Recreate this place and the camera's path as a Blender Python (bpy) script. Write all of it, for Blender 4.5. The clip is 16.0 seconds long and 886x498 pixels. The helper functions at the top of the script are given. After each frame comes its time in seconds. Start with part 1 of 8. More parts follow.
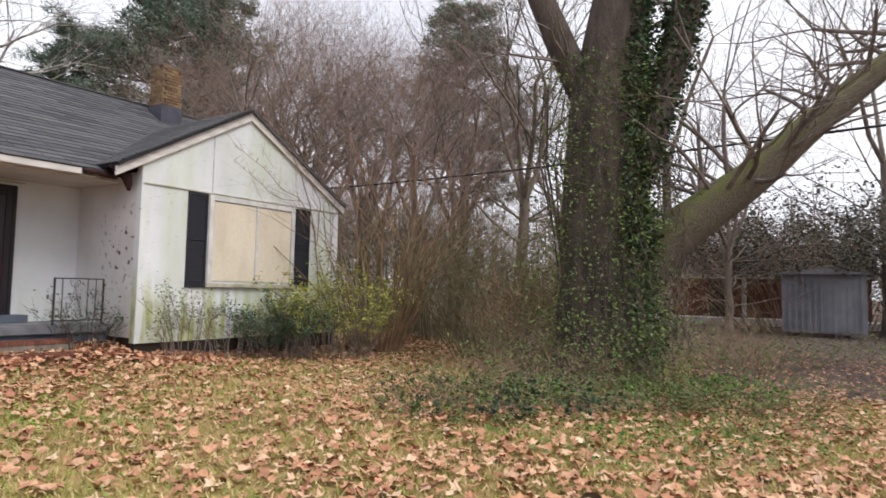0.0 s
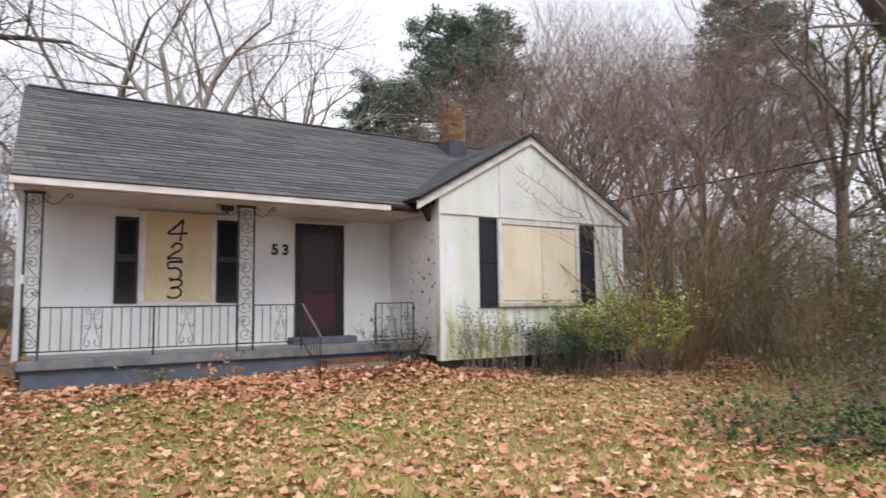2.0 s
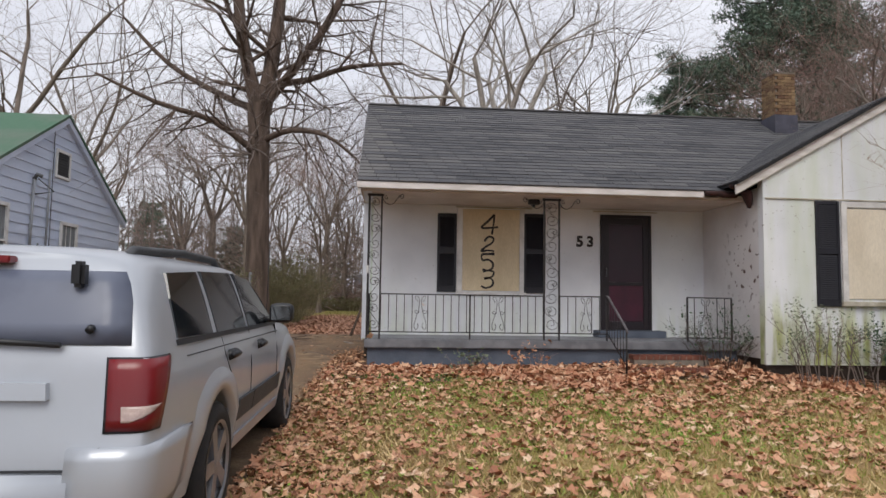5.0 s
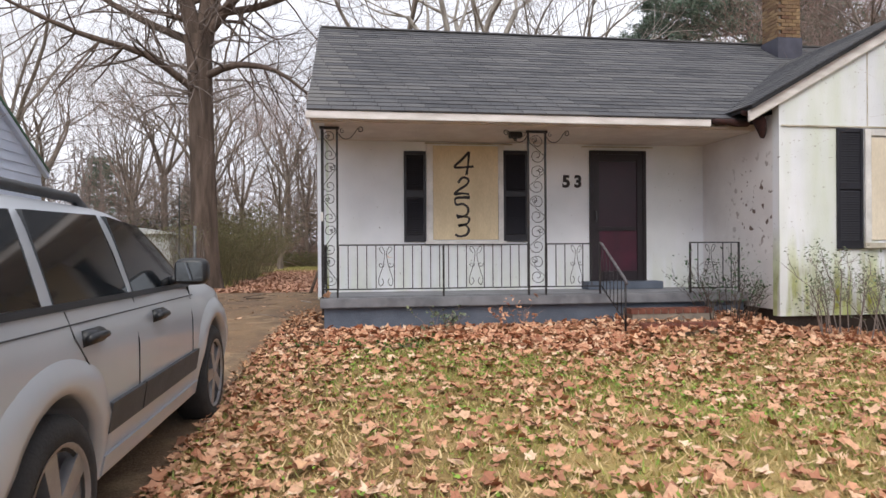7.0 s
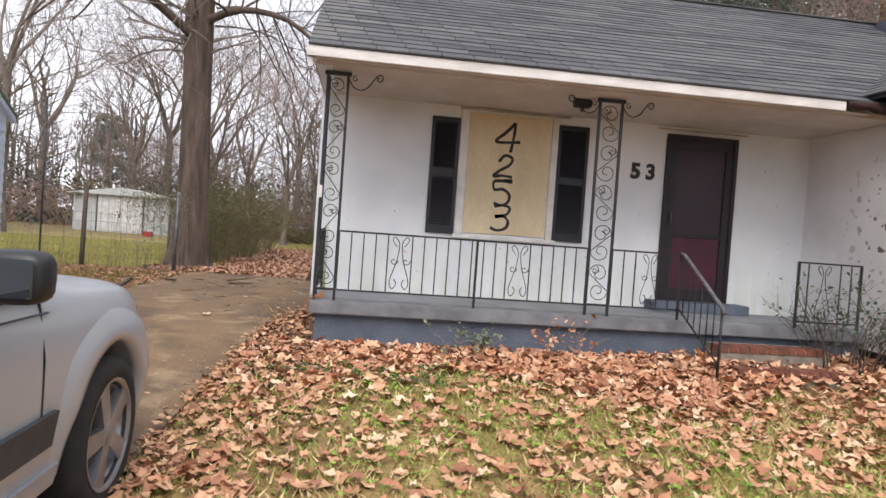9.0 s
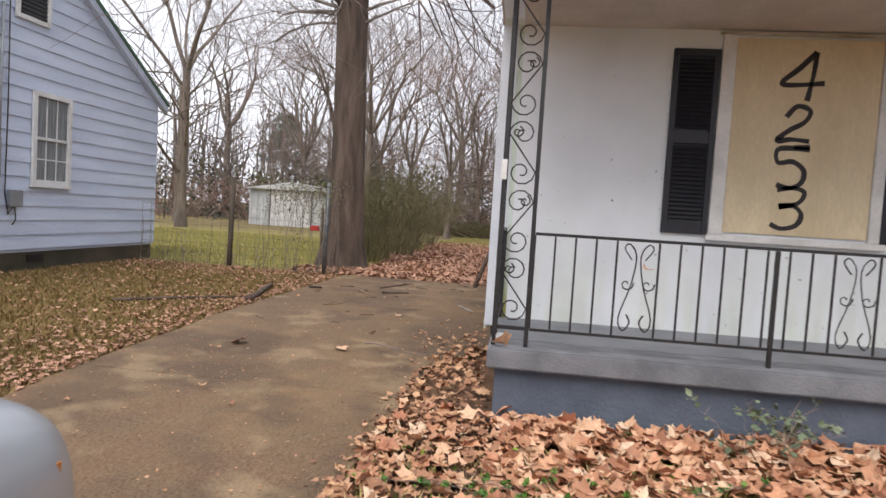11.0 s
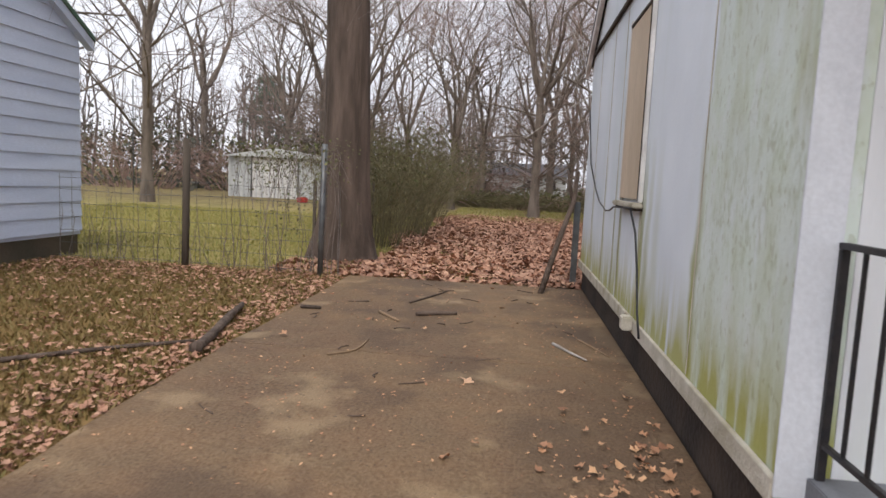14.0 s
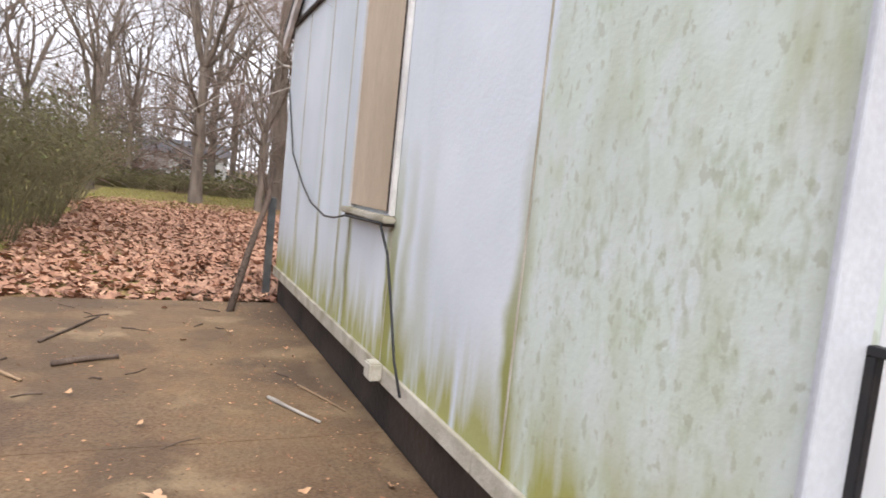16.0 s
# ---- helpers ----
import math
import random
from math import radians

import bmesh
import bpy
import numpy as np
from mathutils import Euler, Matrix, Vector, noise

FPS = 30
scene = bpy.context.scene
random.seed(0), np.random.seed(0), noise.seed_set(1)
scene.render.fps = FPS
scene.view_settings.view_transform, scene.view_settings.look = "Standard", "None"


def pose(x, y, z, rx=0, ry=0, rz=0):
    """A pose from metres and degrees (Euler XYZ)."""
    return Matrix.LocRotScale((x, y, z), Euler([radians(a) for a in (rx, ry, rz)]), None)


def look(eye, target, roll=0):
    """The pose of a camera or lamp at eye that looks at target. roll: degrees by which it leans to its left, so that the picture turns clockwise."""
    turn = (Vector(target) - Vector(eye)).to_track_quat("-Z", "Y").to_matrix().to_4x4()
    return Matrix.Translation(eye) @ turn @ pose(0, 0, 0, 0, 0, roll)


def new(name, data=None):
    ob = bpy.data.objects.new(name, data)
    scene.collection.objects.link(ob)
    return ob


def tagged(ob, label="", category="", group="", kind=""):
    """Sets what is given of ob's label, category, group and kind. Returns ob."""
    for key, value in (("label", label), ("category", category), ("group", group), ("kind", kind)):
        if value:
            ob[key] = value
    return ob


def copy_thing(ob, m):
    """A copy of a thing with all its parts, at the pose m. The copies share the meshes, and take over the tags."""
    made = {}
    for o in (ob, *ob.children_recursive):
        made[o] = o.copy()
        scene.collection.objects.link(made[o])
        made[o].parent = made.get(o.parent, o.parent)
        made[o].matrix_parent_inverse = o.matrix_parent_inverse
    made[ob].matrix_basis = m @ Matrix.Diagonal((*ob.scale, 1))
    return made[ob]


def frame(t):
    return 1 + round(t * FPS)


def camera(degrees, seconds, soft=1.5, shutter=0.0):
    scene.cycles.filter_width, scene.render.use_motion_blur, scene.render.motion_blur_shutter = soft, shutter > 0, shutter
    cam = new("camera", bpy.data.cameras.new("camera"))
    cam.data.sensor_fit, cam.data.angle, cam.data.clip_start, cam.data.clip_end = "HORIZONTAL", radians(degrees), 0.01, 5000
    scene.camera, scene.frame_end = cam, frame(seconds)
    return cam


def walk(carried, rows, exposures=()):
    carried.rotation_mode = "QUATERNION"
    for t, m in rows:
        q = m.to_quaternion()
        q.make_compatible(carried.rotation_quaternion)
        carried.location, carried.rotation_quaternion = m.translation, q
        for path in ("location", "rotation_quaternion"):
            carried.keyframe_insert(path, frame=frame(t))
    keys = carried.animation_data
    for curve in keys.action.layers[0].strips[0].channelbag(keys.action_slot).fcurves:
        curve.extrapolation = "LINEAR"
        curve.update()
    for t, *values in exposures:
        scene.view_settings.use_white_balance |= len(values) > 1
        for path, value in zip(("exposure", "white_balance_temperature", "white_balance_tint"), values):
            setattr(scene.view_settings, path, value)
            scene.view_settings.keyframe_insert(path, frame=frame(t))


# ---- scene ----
cam = camera(69.5, 16.0, soft=1.5, shutter=0.25)
PATH = [
    (0, (-3.736, -11.243, 1.24), (-2.072, -10.141, 1.369), 1.2),
    (0.5, (-3.711, -11.26, 1.232), (-1.978, -10.265, 1.325), 1.0),
    (1, (-3.668, -11.256, 1.23), (-2.028, -10.115, 1.308), 0.2),
    (1.5, (-3.836, -11.133, 1.288), (-2.573, -9.586, 1.402), -0.8),
    (2, (-3.774, -11.089, 1.276), (-2.722, -9.397, 1.447), -0.7),
    (2.3, (-3.512, -11.067, 1.273), (-2.702, -9.247, 1.45), -1.3),
    (2.5, (-3.519, -11.047, 1.263), (-2.878, -9.163, 1.457), -0.7),
    (3, (-3.496, -10.925, 1.256), (-3.147, -8.966, 1.454), -0.3),
    (3.5, (-3.58, -10.882, 1.266), (-3.432, -8.901, 1.491), -0.7),
    (4, (-3.653, -10.918, 1.251), (-3.58, -8.932, 1.473), -0.5),
    (4.5, (-3.689, -11.025, 1.284), (-3.593, -9.035, 1.459), 0.8),
    (5, (-3.725, -10.995, 1.266), (-3.556, -9.008, 1.413), 0.9),
    (5.2, (-3.754, -10.933, 1.238), (-3.557, -8.946, 1.365), 0.3),
    (7.3, (-3.612, -9.244, 1.23), (-3.338, -7.263, 1.22), -0.3),
    (7.5, (-3.622, -9.038, 1.262), (-3.393, -7.051, 1.25), 0.5),
    (8, (-3.60, -8.56, 1.351), (-3.209, -6.599, 1.390), 1.9),
    (8.5, (-3.624, -8.075, 1.291), (-3.219, -6.116, 1.281), 0.3),
    (9, (-3.592, -7.464, 1.32), (-3.344, -5.48, 1.276), 4.1),
    (9.5, (-3.617, -6.893, 1.368), (-3.328, -4.915, 1.305), 3.2),
    (10, (-3.578, -6.258, 1.373), (-3.634, -4.259, 1.322), 1.8),
    (10.2, (-3.629, -6.014, 1.365), (-3.776, -4.02, 1.303), 3.0),
    (12.3, (-4.203, -3.43, 1.37), (-4.731, -1.505, 1.247), -1.0),
    (12.5, (-4.249, -3.25, 1.397), (-4.894, -1.36, 1.286), 0.1),
    (13, (-4.546, -2.825, 1.398), (-5.019, -0.887, 1.262), 0.5),
    (13.5, (-4.792, -2.39, 1.39), (-5.079, -0.418, 1.214), 0.5),
    (14, (-4.981, -1.922, 1.419), (-5.186, 0.056, 1.208), 2.7),
    (14.5, (-5.188, -1.502, 1.455), (-5.093, 0.487, 1.265), 1.6),
    (15, (-5.28, -1.095, 1.514), (-5.14, 0.888, 1.3), 3.6),
    (15.5, (-5.279, -0.768, 1.477), (-4.742, 1.151, 1.306), 4.5),
    (16, (-5.229, -0.729, 1.496), (-4.411, 1.087, 1.314), 6.0),
]
walk(cam, [(t, look(eye, target, roll)) for t, eye, target, roll in PATH], [(0, 0.58), (1.5, 0.7), (2.5, 0.58), (3.5, 0.5), (5.2, 0.2), (7.5, 0.85), (8, 0.95), (9, 0.9), (10.2, 0.88), (12.5, 0.46), (13, 0.46), (13.5, 0.45), (14, 0.6), (14.5, 0.82), (15, 1.0), (16, 1.25)])


# ---- world and sun ----
world = bpy.data.worlds.new("world")
scene.world = world
world.use_nodes = True
wn, wl = world.node_tree.nodes, world.node_tree.links
wn.clear()
w_out, w_bg = wn.new("ShaderNodeOutputWorld"), wn.new("ShaderNodeBackground")
sky = wn.new("ShaderNodeTexSky")
sky.sky_type = "NISHITA"
sky.sun_disc = False
sky.sun_elevation, sky.sun_rotation = radians(52), radians(185)
sky.air_density, sky.dust_density, sky.ozone_density = 1.0, 4.0, 1.0
w_co, w_noise, w_ramp, w_mix = (wn.new("ShaderNodeTexCoord"), wn.new("ShaderNodeTexNoise"),
                                wn.new("ShaderNodeValToRGB"), wn.new("ShaderNodeMix"))
w_noise.inputs["Scale"].default_value = 2.2
w_noise.inputs["Detail"].default_value = 4
w_ramp.color_ramp.elements[0].position, w_ramp.color_ramp.elements[1].position = 0.35, 0.65
w_ramp.color_ramp.elements[0].color = (7.25, 7.35, 8.15, 1)
w_ramp.color_ramp.elements[1].color = (9.2, 9.3, 9.95, 1)
w_mix.data_type = "RGBA"
w_mix.inputs[0].default_value = 0.9
wl.new(w_co.outputs["Generated"], w_noise.inputs["Vector"])
wl.new(w_noise.outputs["Fac"], w_ramp.inputs["Fac"])
wl.new(sky.outputs["Color"], w_mix.inputs[6])
wl.new(w_ramp.outputs["Color"], w_mix.inputs[7])
wl.new(w_mix.outputs[2], w_bg.inputs["Color"])
w_bg.inputs["Strength"].default_value = 0.094
wl.new(w_bg.outputs[0], w_out.inputs[0])

sun = new("sun", bpy.data.lights.new("sun", "SUN"))
sun.data.energy, sun.data.angle, sun.data.color = 1.5, radians(35), (1.0, 0.96, 0.9)
sun.matrix_world = look((-1.5, -17, 22), (0, 0, 0))


# ---- materials ----
def srgb(r, g, b):
    return tuple((c / 255 / 12.92) if c / 255 <= 0.04045 else ((c / 255 + 0.055) / 1.055) ** 2.4 for c in (r, g, b)) + (1,)


class Mat:
    """A small builder of node materials in object coordinates."""

    def __init__(self, name, rough=0.8, metal=0.0):
        self.m = bpy.data.materials.new(name)
        self.m.use_nodes = True
        self.n, self.l = self.m.node_tree.nodes, self.m.node_tree.links
        self.b = self.n["Principled BSDF"]
        self.b.inputs["Roughness"].default_value = rough
        self.b.inputs["Metallic"].default_value = metal
        self.co = self.n.new("ShaderNodeTexCoord").outputs["Object"]

    def scaled(self, sx, sy, sz):
        mp = self.n.new("ShaderNodeMapping")
        mp.inputs["Scale"].default_value = (sx, sy, sz)
        self.l.new(self.co, mp.inputs["Vector"])
        return mp.outputs[0]

    def noise(self, scale, lo=0.4, hi=0.6, detail=4, vec=None, stretch=None):
        t = self.n.new("ShaderNodeTexNoise")
        t.inputs["Scale"].default_value, t.inputs["Detail"].default_value = scale, detail
        if stretch:
            vec = self.scaled(*stretch)
        self.l.new(vec or self.co, t.inputs["Vector"])
        r = self.n.new("ShaderNodeMapRange")
        r.inputs[1].default_value, r.inputs[2].default_value = lo, hi
        self.l.new(t.outputs["Fac"], r.inputs[0])
        return r.outputs[0]

    def axis(self, which, lo, hi):
        s = self.n.new("ShaderNodeSeparateXYZ")
        self.l.new(self.co, s.inputs[0])
        r = self.n.new("ShaderNodeMapRange")
        r.inputs[1].default_value, r.inputs[2].default_value = lo, hi
        self.l.new(s.outputs[which], r.inputs[0])
        return r.outputs[0]

    def math(self, op, a, b):
        x = self.n.new("ShaderNodeMath")
        x.operation = op
        for i, v in enumerate((a, b)):
            if isinstance(v, (int, float)):
                x.inputs[i].default_value = v
            else:
                self.l.new(v, x.inputs[i])
        return x.outputs[0]

    def mix(self, fac, a, b, mode="MIX"):
        x = self.n.new("ShaderNodeMix")
        x.data_type, x.blend_type = "RGBA", mode
        for i, v in ((0, fac), (6, a), (7, b)):
            if isinstance(v, (int, float, tuple)):
                x.inputs[i].default_value = v
            else:
                self.l.new(v, x.inputs[i])
        return x.outputs[2]

    def ramp(self, fac, *stops):
        r = self.n.new("ShaderNodeValToRGB")
        e = r.color_ramp.elements
        e[0].position, e[0].color = stops[0]
        e[1].position, e[1].color = stops[-1]
        for p, c in stops[1:-1]:
            x = e.new(p)
            x.color = c
        self.l.new(fac, r.inputs[0])
        return r.outputs[0]

    def per_island(self):
        return self.n.new("ShaderNodeNewGeometry").outputs["Random Per Island"]

    def per_object(self):
        return self.n.new("ShaderNodeObjectInfo").outputs["Random"]

    def color(self, c):
        if isinstance(c, tuple):
            self.b.inputs["Base Color"].default_value = c
        else:
            self.l.new(c, self.b.inputs["Base Color"])
        return self

    def bump(self, h, dist=0.01, strength=0.6):
        x = self.n.new("ShaderNodeBump")
        x.inputs["Distance"].default_value, x.inputs["Strength"].default_value = dist, strength
        self.l.new(h, x.inputs["Height"])
        self.l.new(x.outputs[0], self.b.inputs["Normal"])
        return self

    def set(self, key, v):
        if isinstance(v, (int, float, tuple)):
            self.b.inputs[key].default_value = v
        else:
            self.l.new(v, self.b.inputs[key])
        return self


def simple(name, c1, c2, rough=0.8, scale=6, fine=60, bump=0.004, metal=0.0, stretch=None):
    a = Mat(name, rough, metal)
    big = a.noise(scale, 0.35, 0.65, stretch=stretch)
    small = a.noise(fine, 0.3, 0.7, stretch=stretch)
    col = a.mix(big, srgb(*c1), srgb(*c2))
    col = a.mix(a.math("MULTIPLY", small, 0.25), col, tuple(0.5 * v for v in srgb(*c1)[:3]) + (1,))
    a.color(col)
    if bump:
        a.bump(small, bump)
    return a.m


def wall_paint(name, grime, zlo, zhi):
    """White painted board with streaks of green algae that climb from the foot, and peeled spots."""
    a = Mat(name, 0.62)
    big = a.noise(1.1, 0.35, 0.7)
    white = a.mix(big, srgb(226, 228, 232), srgb(206, 209, 214))
    streak = a.noise(2.2, 0.38, 0.58, detail=5, stretch=(3.5, 3.5, 0.35))
    foot = a.axis(2, zhi, zlo)
    alg = a.math("MULTIPLY", streak, a.math("POWER", foot, 0.8))
    green = a.mix(a.noise(5, 0.4, 0.6), srgb(188, 198, 140), srgb(142, 146, 66))
    col = a.mix(a.math("MULTIPLY", alg, grime), white, green)
    pale = a.math("MULTIPLY", a.noise(1.3, 0.5, 0.62, stretch=(1, 1.2, 0.15)), grime * 0.4)
    col = a.mix(pale, col, srgb(190, 200, 170))
    chips = a.noise(26, 0.70, 0.72, detail=3)
    col = a.mix(a.math("MULTIPLY", chips, 0.8), col, srgb(110, 95, 84))
    a.color(col)
    a.bump(a.noise(70, 0.3, 0.7, stretch=(1, 1, 0.3)), 0.002, 0.5)
    return a.m


def side_wall_paint():
    """The end wall: whole panels filmed with pale algae, green streaks under the seams and the sill, a yellow-green foot."""
    a = Mat("white_paint_algae", 0.6)
    white = a.mix(a.noise(1.1, 0.35, 0.7), srgb(224, 231, 240), srgb(206, 214, 224))
    sep = a.n.new("ShaderNodeSeparateXYZ")
    a.l.new(a.co, sep.inputs[0])
    y, z = sep.outputs[1], sep.outputs[2]
    warp = a.math("MULTIPLY", a.math("SUBTRACT", a.noise(3.0, 0.0, 1.0), 0.5), 0.16)
    yw = a.math("ADD", y, warp)

    def band(lo, hi, soft):
        r = a.n.new("ShaderNodeMapRange")
        r.interpolation_type = "SMOOTHSTEP"
        r.inputs[1].default_value, r.inputs[2].default_value = lo - soft, lo + soft
        a.l.new(yw, r.inputs[0])
        q = a.n.new("ShaderNodeMapRange")
        q.interpolation_type = "SMOOTHSTEP"
        q.inputs[1].default_value, q.inputs[2].default_value, q.inputs[3].default_value, q.inputs[4].default_value = hi - soft, hi + soft, 1, 0
        a.l.new(yw, q.inputs[0])
        return a.math("MULTIPLY", r.outputs[0], q.outputs[0])

    film = band(-0.2, 1.035, 0.025)
    mottled = a.noise(3.2, 0.3, 0.68, 7, stretch=(1, 1.2, 0.8))
    col = a.mix(a.math("MULTIPLY", film, a.math("ADD", a.math("MULTIPLY", mottled, 0.45), 0.45)), white, srgb(202, 214, 200))
    streaky = a.noise(4.0, 0.44, 0.68, 7, stretch=(1, 1.9, 0.6))
    col = a.mix(a.math("MULTIPLY", a.math("MULTIPLY", film, streaky), 0.3), col, srgb(160, 166, 112))
    blot = a.math("MULTIPLY", film, a.noise(5.5, 0.54, 0.6, 7, stretch=(1, 1.3, 0.7)))
    col = a.mix(a.math("MULTIPLY", blot, 0.4), col, srgb(216, 222, 226))
    high = a.math("MULTIPLY", a.math("MULTIPLY", band(0.03, 0.18, 0.04), a.axis(2, 1.2, 2.2)), a.noise(6, 0.35, 0.6, 6, stretch=(1, 2, 0.4)))
    col = a.mix(a.math("MULTIPLY", high, 0.8), col, srgb(150, 152, 78))
    specks = a.math("MULTIPLY", film, a.noise(34, 0.60, 0.66, 3, stretch=(1, 1, 0.6)))
    col = a.mix(a.math("MULTIPLY", specks, 0.35), col, srgb(150, 150, 120))
    clumps = a.math("MULTIPLY", a.math("MULTIPLY", film, a.noise(24, 0.5, 0.68, 8, stretch=(1, 1.3, 0.6))), a.noise(1.7, 0.42, 0.6, 3))
    col = a.mix(a.math("MULTIPLY", clumps, 0.4), col, srgb(146, 156, 112))
    fade = a.axis(2, 1.75, 0.95)
    foot = a.axis(2, 1.15, 0.6)
    lines = 0.0
    for c, w, k in ((1.06, 0.08, 1.2), (2.30, 0.11, 2.4), (2.12, 0.10, 0.6), (3.12, 0.06, 1.4), (3.40, 0.05, 1.1), (4.02, 0.07, 0.9), (4.8, 0.08, 0.6), (1.9, 0.14, 0.3)):
        lines = a.math("ADD", lines, a.math("MULTIPLY", band(c - w / 2, c + w / 2, 0.05), k))
    lines = a.math("MULTIPLY", a.math("MINIMUM", lines, 1.0), a.math("MULTIPLY", a.math("POWER", fade, 0.8), a.noise(4, 0.0, 0.4, stretch=(1, 1, 0.6))))
    col = a.mix(a.math("MULTIPLY", lines, 0.9), col, srgb(140, 142, 52))
    ragged = a.math("MULTIPLY", a.math("POWER", foot, 2.2), a.noise(4.0, 0.3, 0.6, 6, stretch=(1, 3, 0.5)))
    col = a.mix(a.math("MINIMUM", a.math("MULTIPLY", ragged, 1.3), 0.9), col, srgb(158, 156, 72))
    soft = a.math("MULTIPLY", a.noise(1.6, 0.5, 0.64, 5, stretch=(1, 2.5, 0.2)), a.axis(1, 0.9, 1.6))
    col = a.mix(a.math("MULTIPLY", soft, 0.12), col, srgb(178, 190, 176))
    a.color(col)
    a.bump(a.math("ADD", a.noise(60, 0.3, 0.7), a.noise(7, 0.5, 0.62, 5)), 0.0018, 0.25)
    return a.m


M_SIDEWALL = side_wall_paint()
# deck coloured near black to paint the shade lines between shingle courses
M_DECK_SHADE = simple("roof_deck_course_shade", (40, 40, 44), (30, 30, 34), 0.95, 5, 60, 0.002)
M_WHITE = wall_paint("white_paint_wall", 0.25, 0.55, 1.2)
M_WHITE_G = wall_paint("white_paint_mossy", 1.25, 0.35, 1.5)


def peeling_paint():
    a = Mat("peeling_white_paint", 0.65)
    white = a.mix(a.noise(1.1, 0.35, 0.7), srgb(222, 220, 220), srgb(198, 194, 194))
    zone = a.math("MULTIPLY", a.axis(2, 1.0, 1.5), a.axis(2, 2.6, 2.2))
    flakes = a.math("MULTIPLY", a.math("MULTIPLY", a.noise(9, 0.60, 0.63, 5), zone), a.axis(1, -0.6, -1.2))
    a.color(a.mix(flakes, white, srgb(98, 82, 76)))
    a.bump(a.noise(11, 0.58, 0.64, 5), 0.003)
    return a.m


M_PEEL = peeling_paint()
M_CORNER = simple("corner_board_white", (224, 228, 236), (208, 212, 220), 0.55, 3, 60, 0.001)
M_CREEK = simple("creek_bank_soil", (84, 66, 56), (48, 38, 34), 0.9, 2.5, 26, 0.02)
M_TRIM = simple("white_trim", (226, 224, 222), (200, 198, 196), 0.55, 4, 50, 0.002)
M_FASCIA = simple("fascia_paint", (228, 222, 220), (196, 190, 186), 0.6, 5, 60, 0.003, stretch=(0.4, 2, 2))
M_SOFFIT = simple("soffit_paint", (205, 196, 186), (188, 178, 168), 0.7, 3, 40, 0.002)
M_BOARD = simple("plywood_beige", (222, 205, 172), (206, 188, 155), 0.75, 3, 45, 0.002, stretch=(1, 1, 0.4))
M_BOARD_PALE = simple("plywood_pale", (228, 217, 198), (214, 202, 182), 0.75, 3, 45, 0.002, stretch=(1, 1, 0.4))
M_BOARD_SIDE = simple("plywood_side", (206, 188, 166), (186, 168, 146), 0.75, 3, 45, 0.002, stretch=(1, 1, 0.4))
M_SHUT = simple("navy_shutter", (34, 34, 44), (26, 26, 34), 0.5, 8, 70, 0.001)
M_IRON = simple("black_iron", (26, 25, 29), (42, 37, 37), 0.5, 30, 120, 0.001)
M_DOOR = simple("maroon_door", (74, 20, 44), (54, 16, 36), 0.5, 3, 60, 0.001)
M_DOOR_F = simple("door_frame_dark", (32, 22, 30), (26, 18, 24), 0.5, 6, 60, 0.001)
M_SCREEN = simple("door_screen", (46, 16, 36), (38, 14, 32), 0.35, 3, 200, 0.001)
M_PAINTBASE = simple("blue_grey_base", (92, 100, 114), (76, 84, 98), 0.75, 3, 50, 0.004)
M_SLAB = simple("porch_slab", (126, 127, 132), (98, 99, 104), 0.85, 4, 60, 0.004)
M_PORCH_FLOOR = simple("porch_floor_paint", (126, 128, 134), (104, 106, 112), 0.6, 3, 60, 0.002)
M_FOUND = simple("foundation_dark", (70, 58, 50), (42, 35, 32), 0.95, 2, 30, 0.006)
M_SKIRT = simple("skirt_board", (204, 198, 186), (160, 152, 132), 0.8, 5, 70, 0.004)
M_BLACKPAINT = simple("black_spray", (30, 26, 30), (44, 38, 40), 0.6, 20, 90, 0.0)
M_RUST = simple("rusty_gutter", (66, 36, 32), (40, 26, 26), 0.9, 12, 60, 0.006)
M_SIDING = simple("nbr_siding", (212, 222, 242), (197, 208, 230), 0.6, 1.5, 40, 0.002, stretch=(1, 0.5, 3))
M_NFOUND = simple("nbr_foundation", (96, 84, 70), (66, 64, 52), 0.95, 1.5, 30, 0.006)
M_WIN_W = simple("window_white", (232, 232, 232), (214, 214, 214), 0.5, 6, 60, 0.001)
M_GREY_BOX = simple("grey_metal_box", (164, 168, 172), (146, 150, 156), 0.5, 6, 60, 0.001, metal=0.3)
M_SHED = simple("white_metal_shed", (206, 208, 208), (182, 184, 186), 0.5, 2, 40, 0.002)
M_BRICK_FAR = simple("far_brick", (120, 74, 62), (98, 58, 50), 0.9, 8, 30, 0.004)
M_GREY_SHED = simple("grey_shed", (142, 144, 152), (122, 124, 132), 0.6, 2, 30, 0.002)
M_FARROOF = simple("far_roof", (88, 88, 94), (70, 70, 76), 0.9, 3, 30, 0.004)
M_WOODPOST = simple("weathered_post", (92, 82, 72), (66, 58, 50), 0.95, 8, 60, 0.006, stretch=(1, 1, 0.2))
M_STEEL = simple("galvanised", (118, 120, 122), (92, 94, 96), 0.5, 8, 60, 0.001, metal=0.6)
M_BARK = simple("bark_brown", (108, 92, 82), (70, 58, 50), 0.95, 7, 34, 0.03, stretch=(1, 1, 0.16))
M_BARK_D = simple("bark_dark", (96, 84, 76), (62, 54, 50), 0.95, 7, 34, 0.03, stretch=(1, 1, 0.25))
M_BARK_P = simple("bark_pale", (188, 182, 174), (126, 118, 110), 0.9, 3, 26, 0.01, stretch=(1, 1, 0.4))
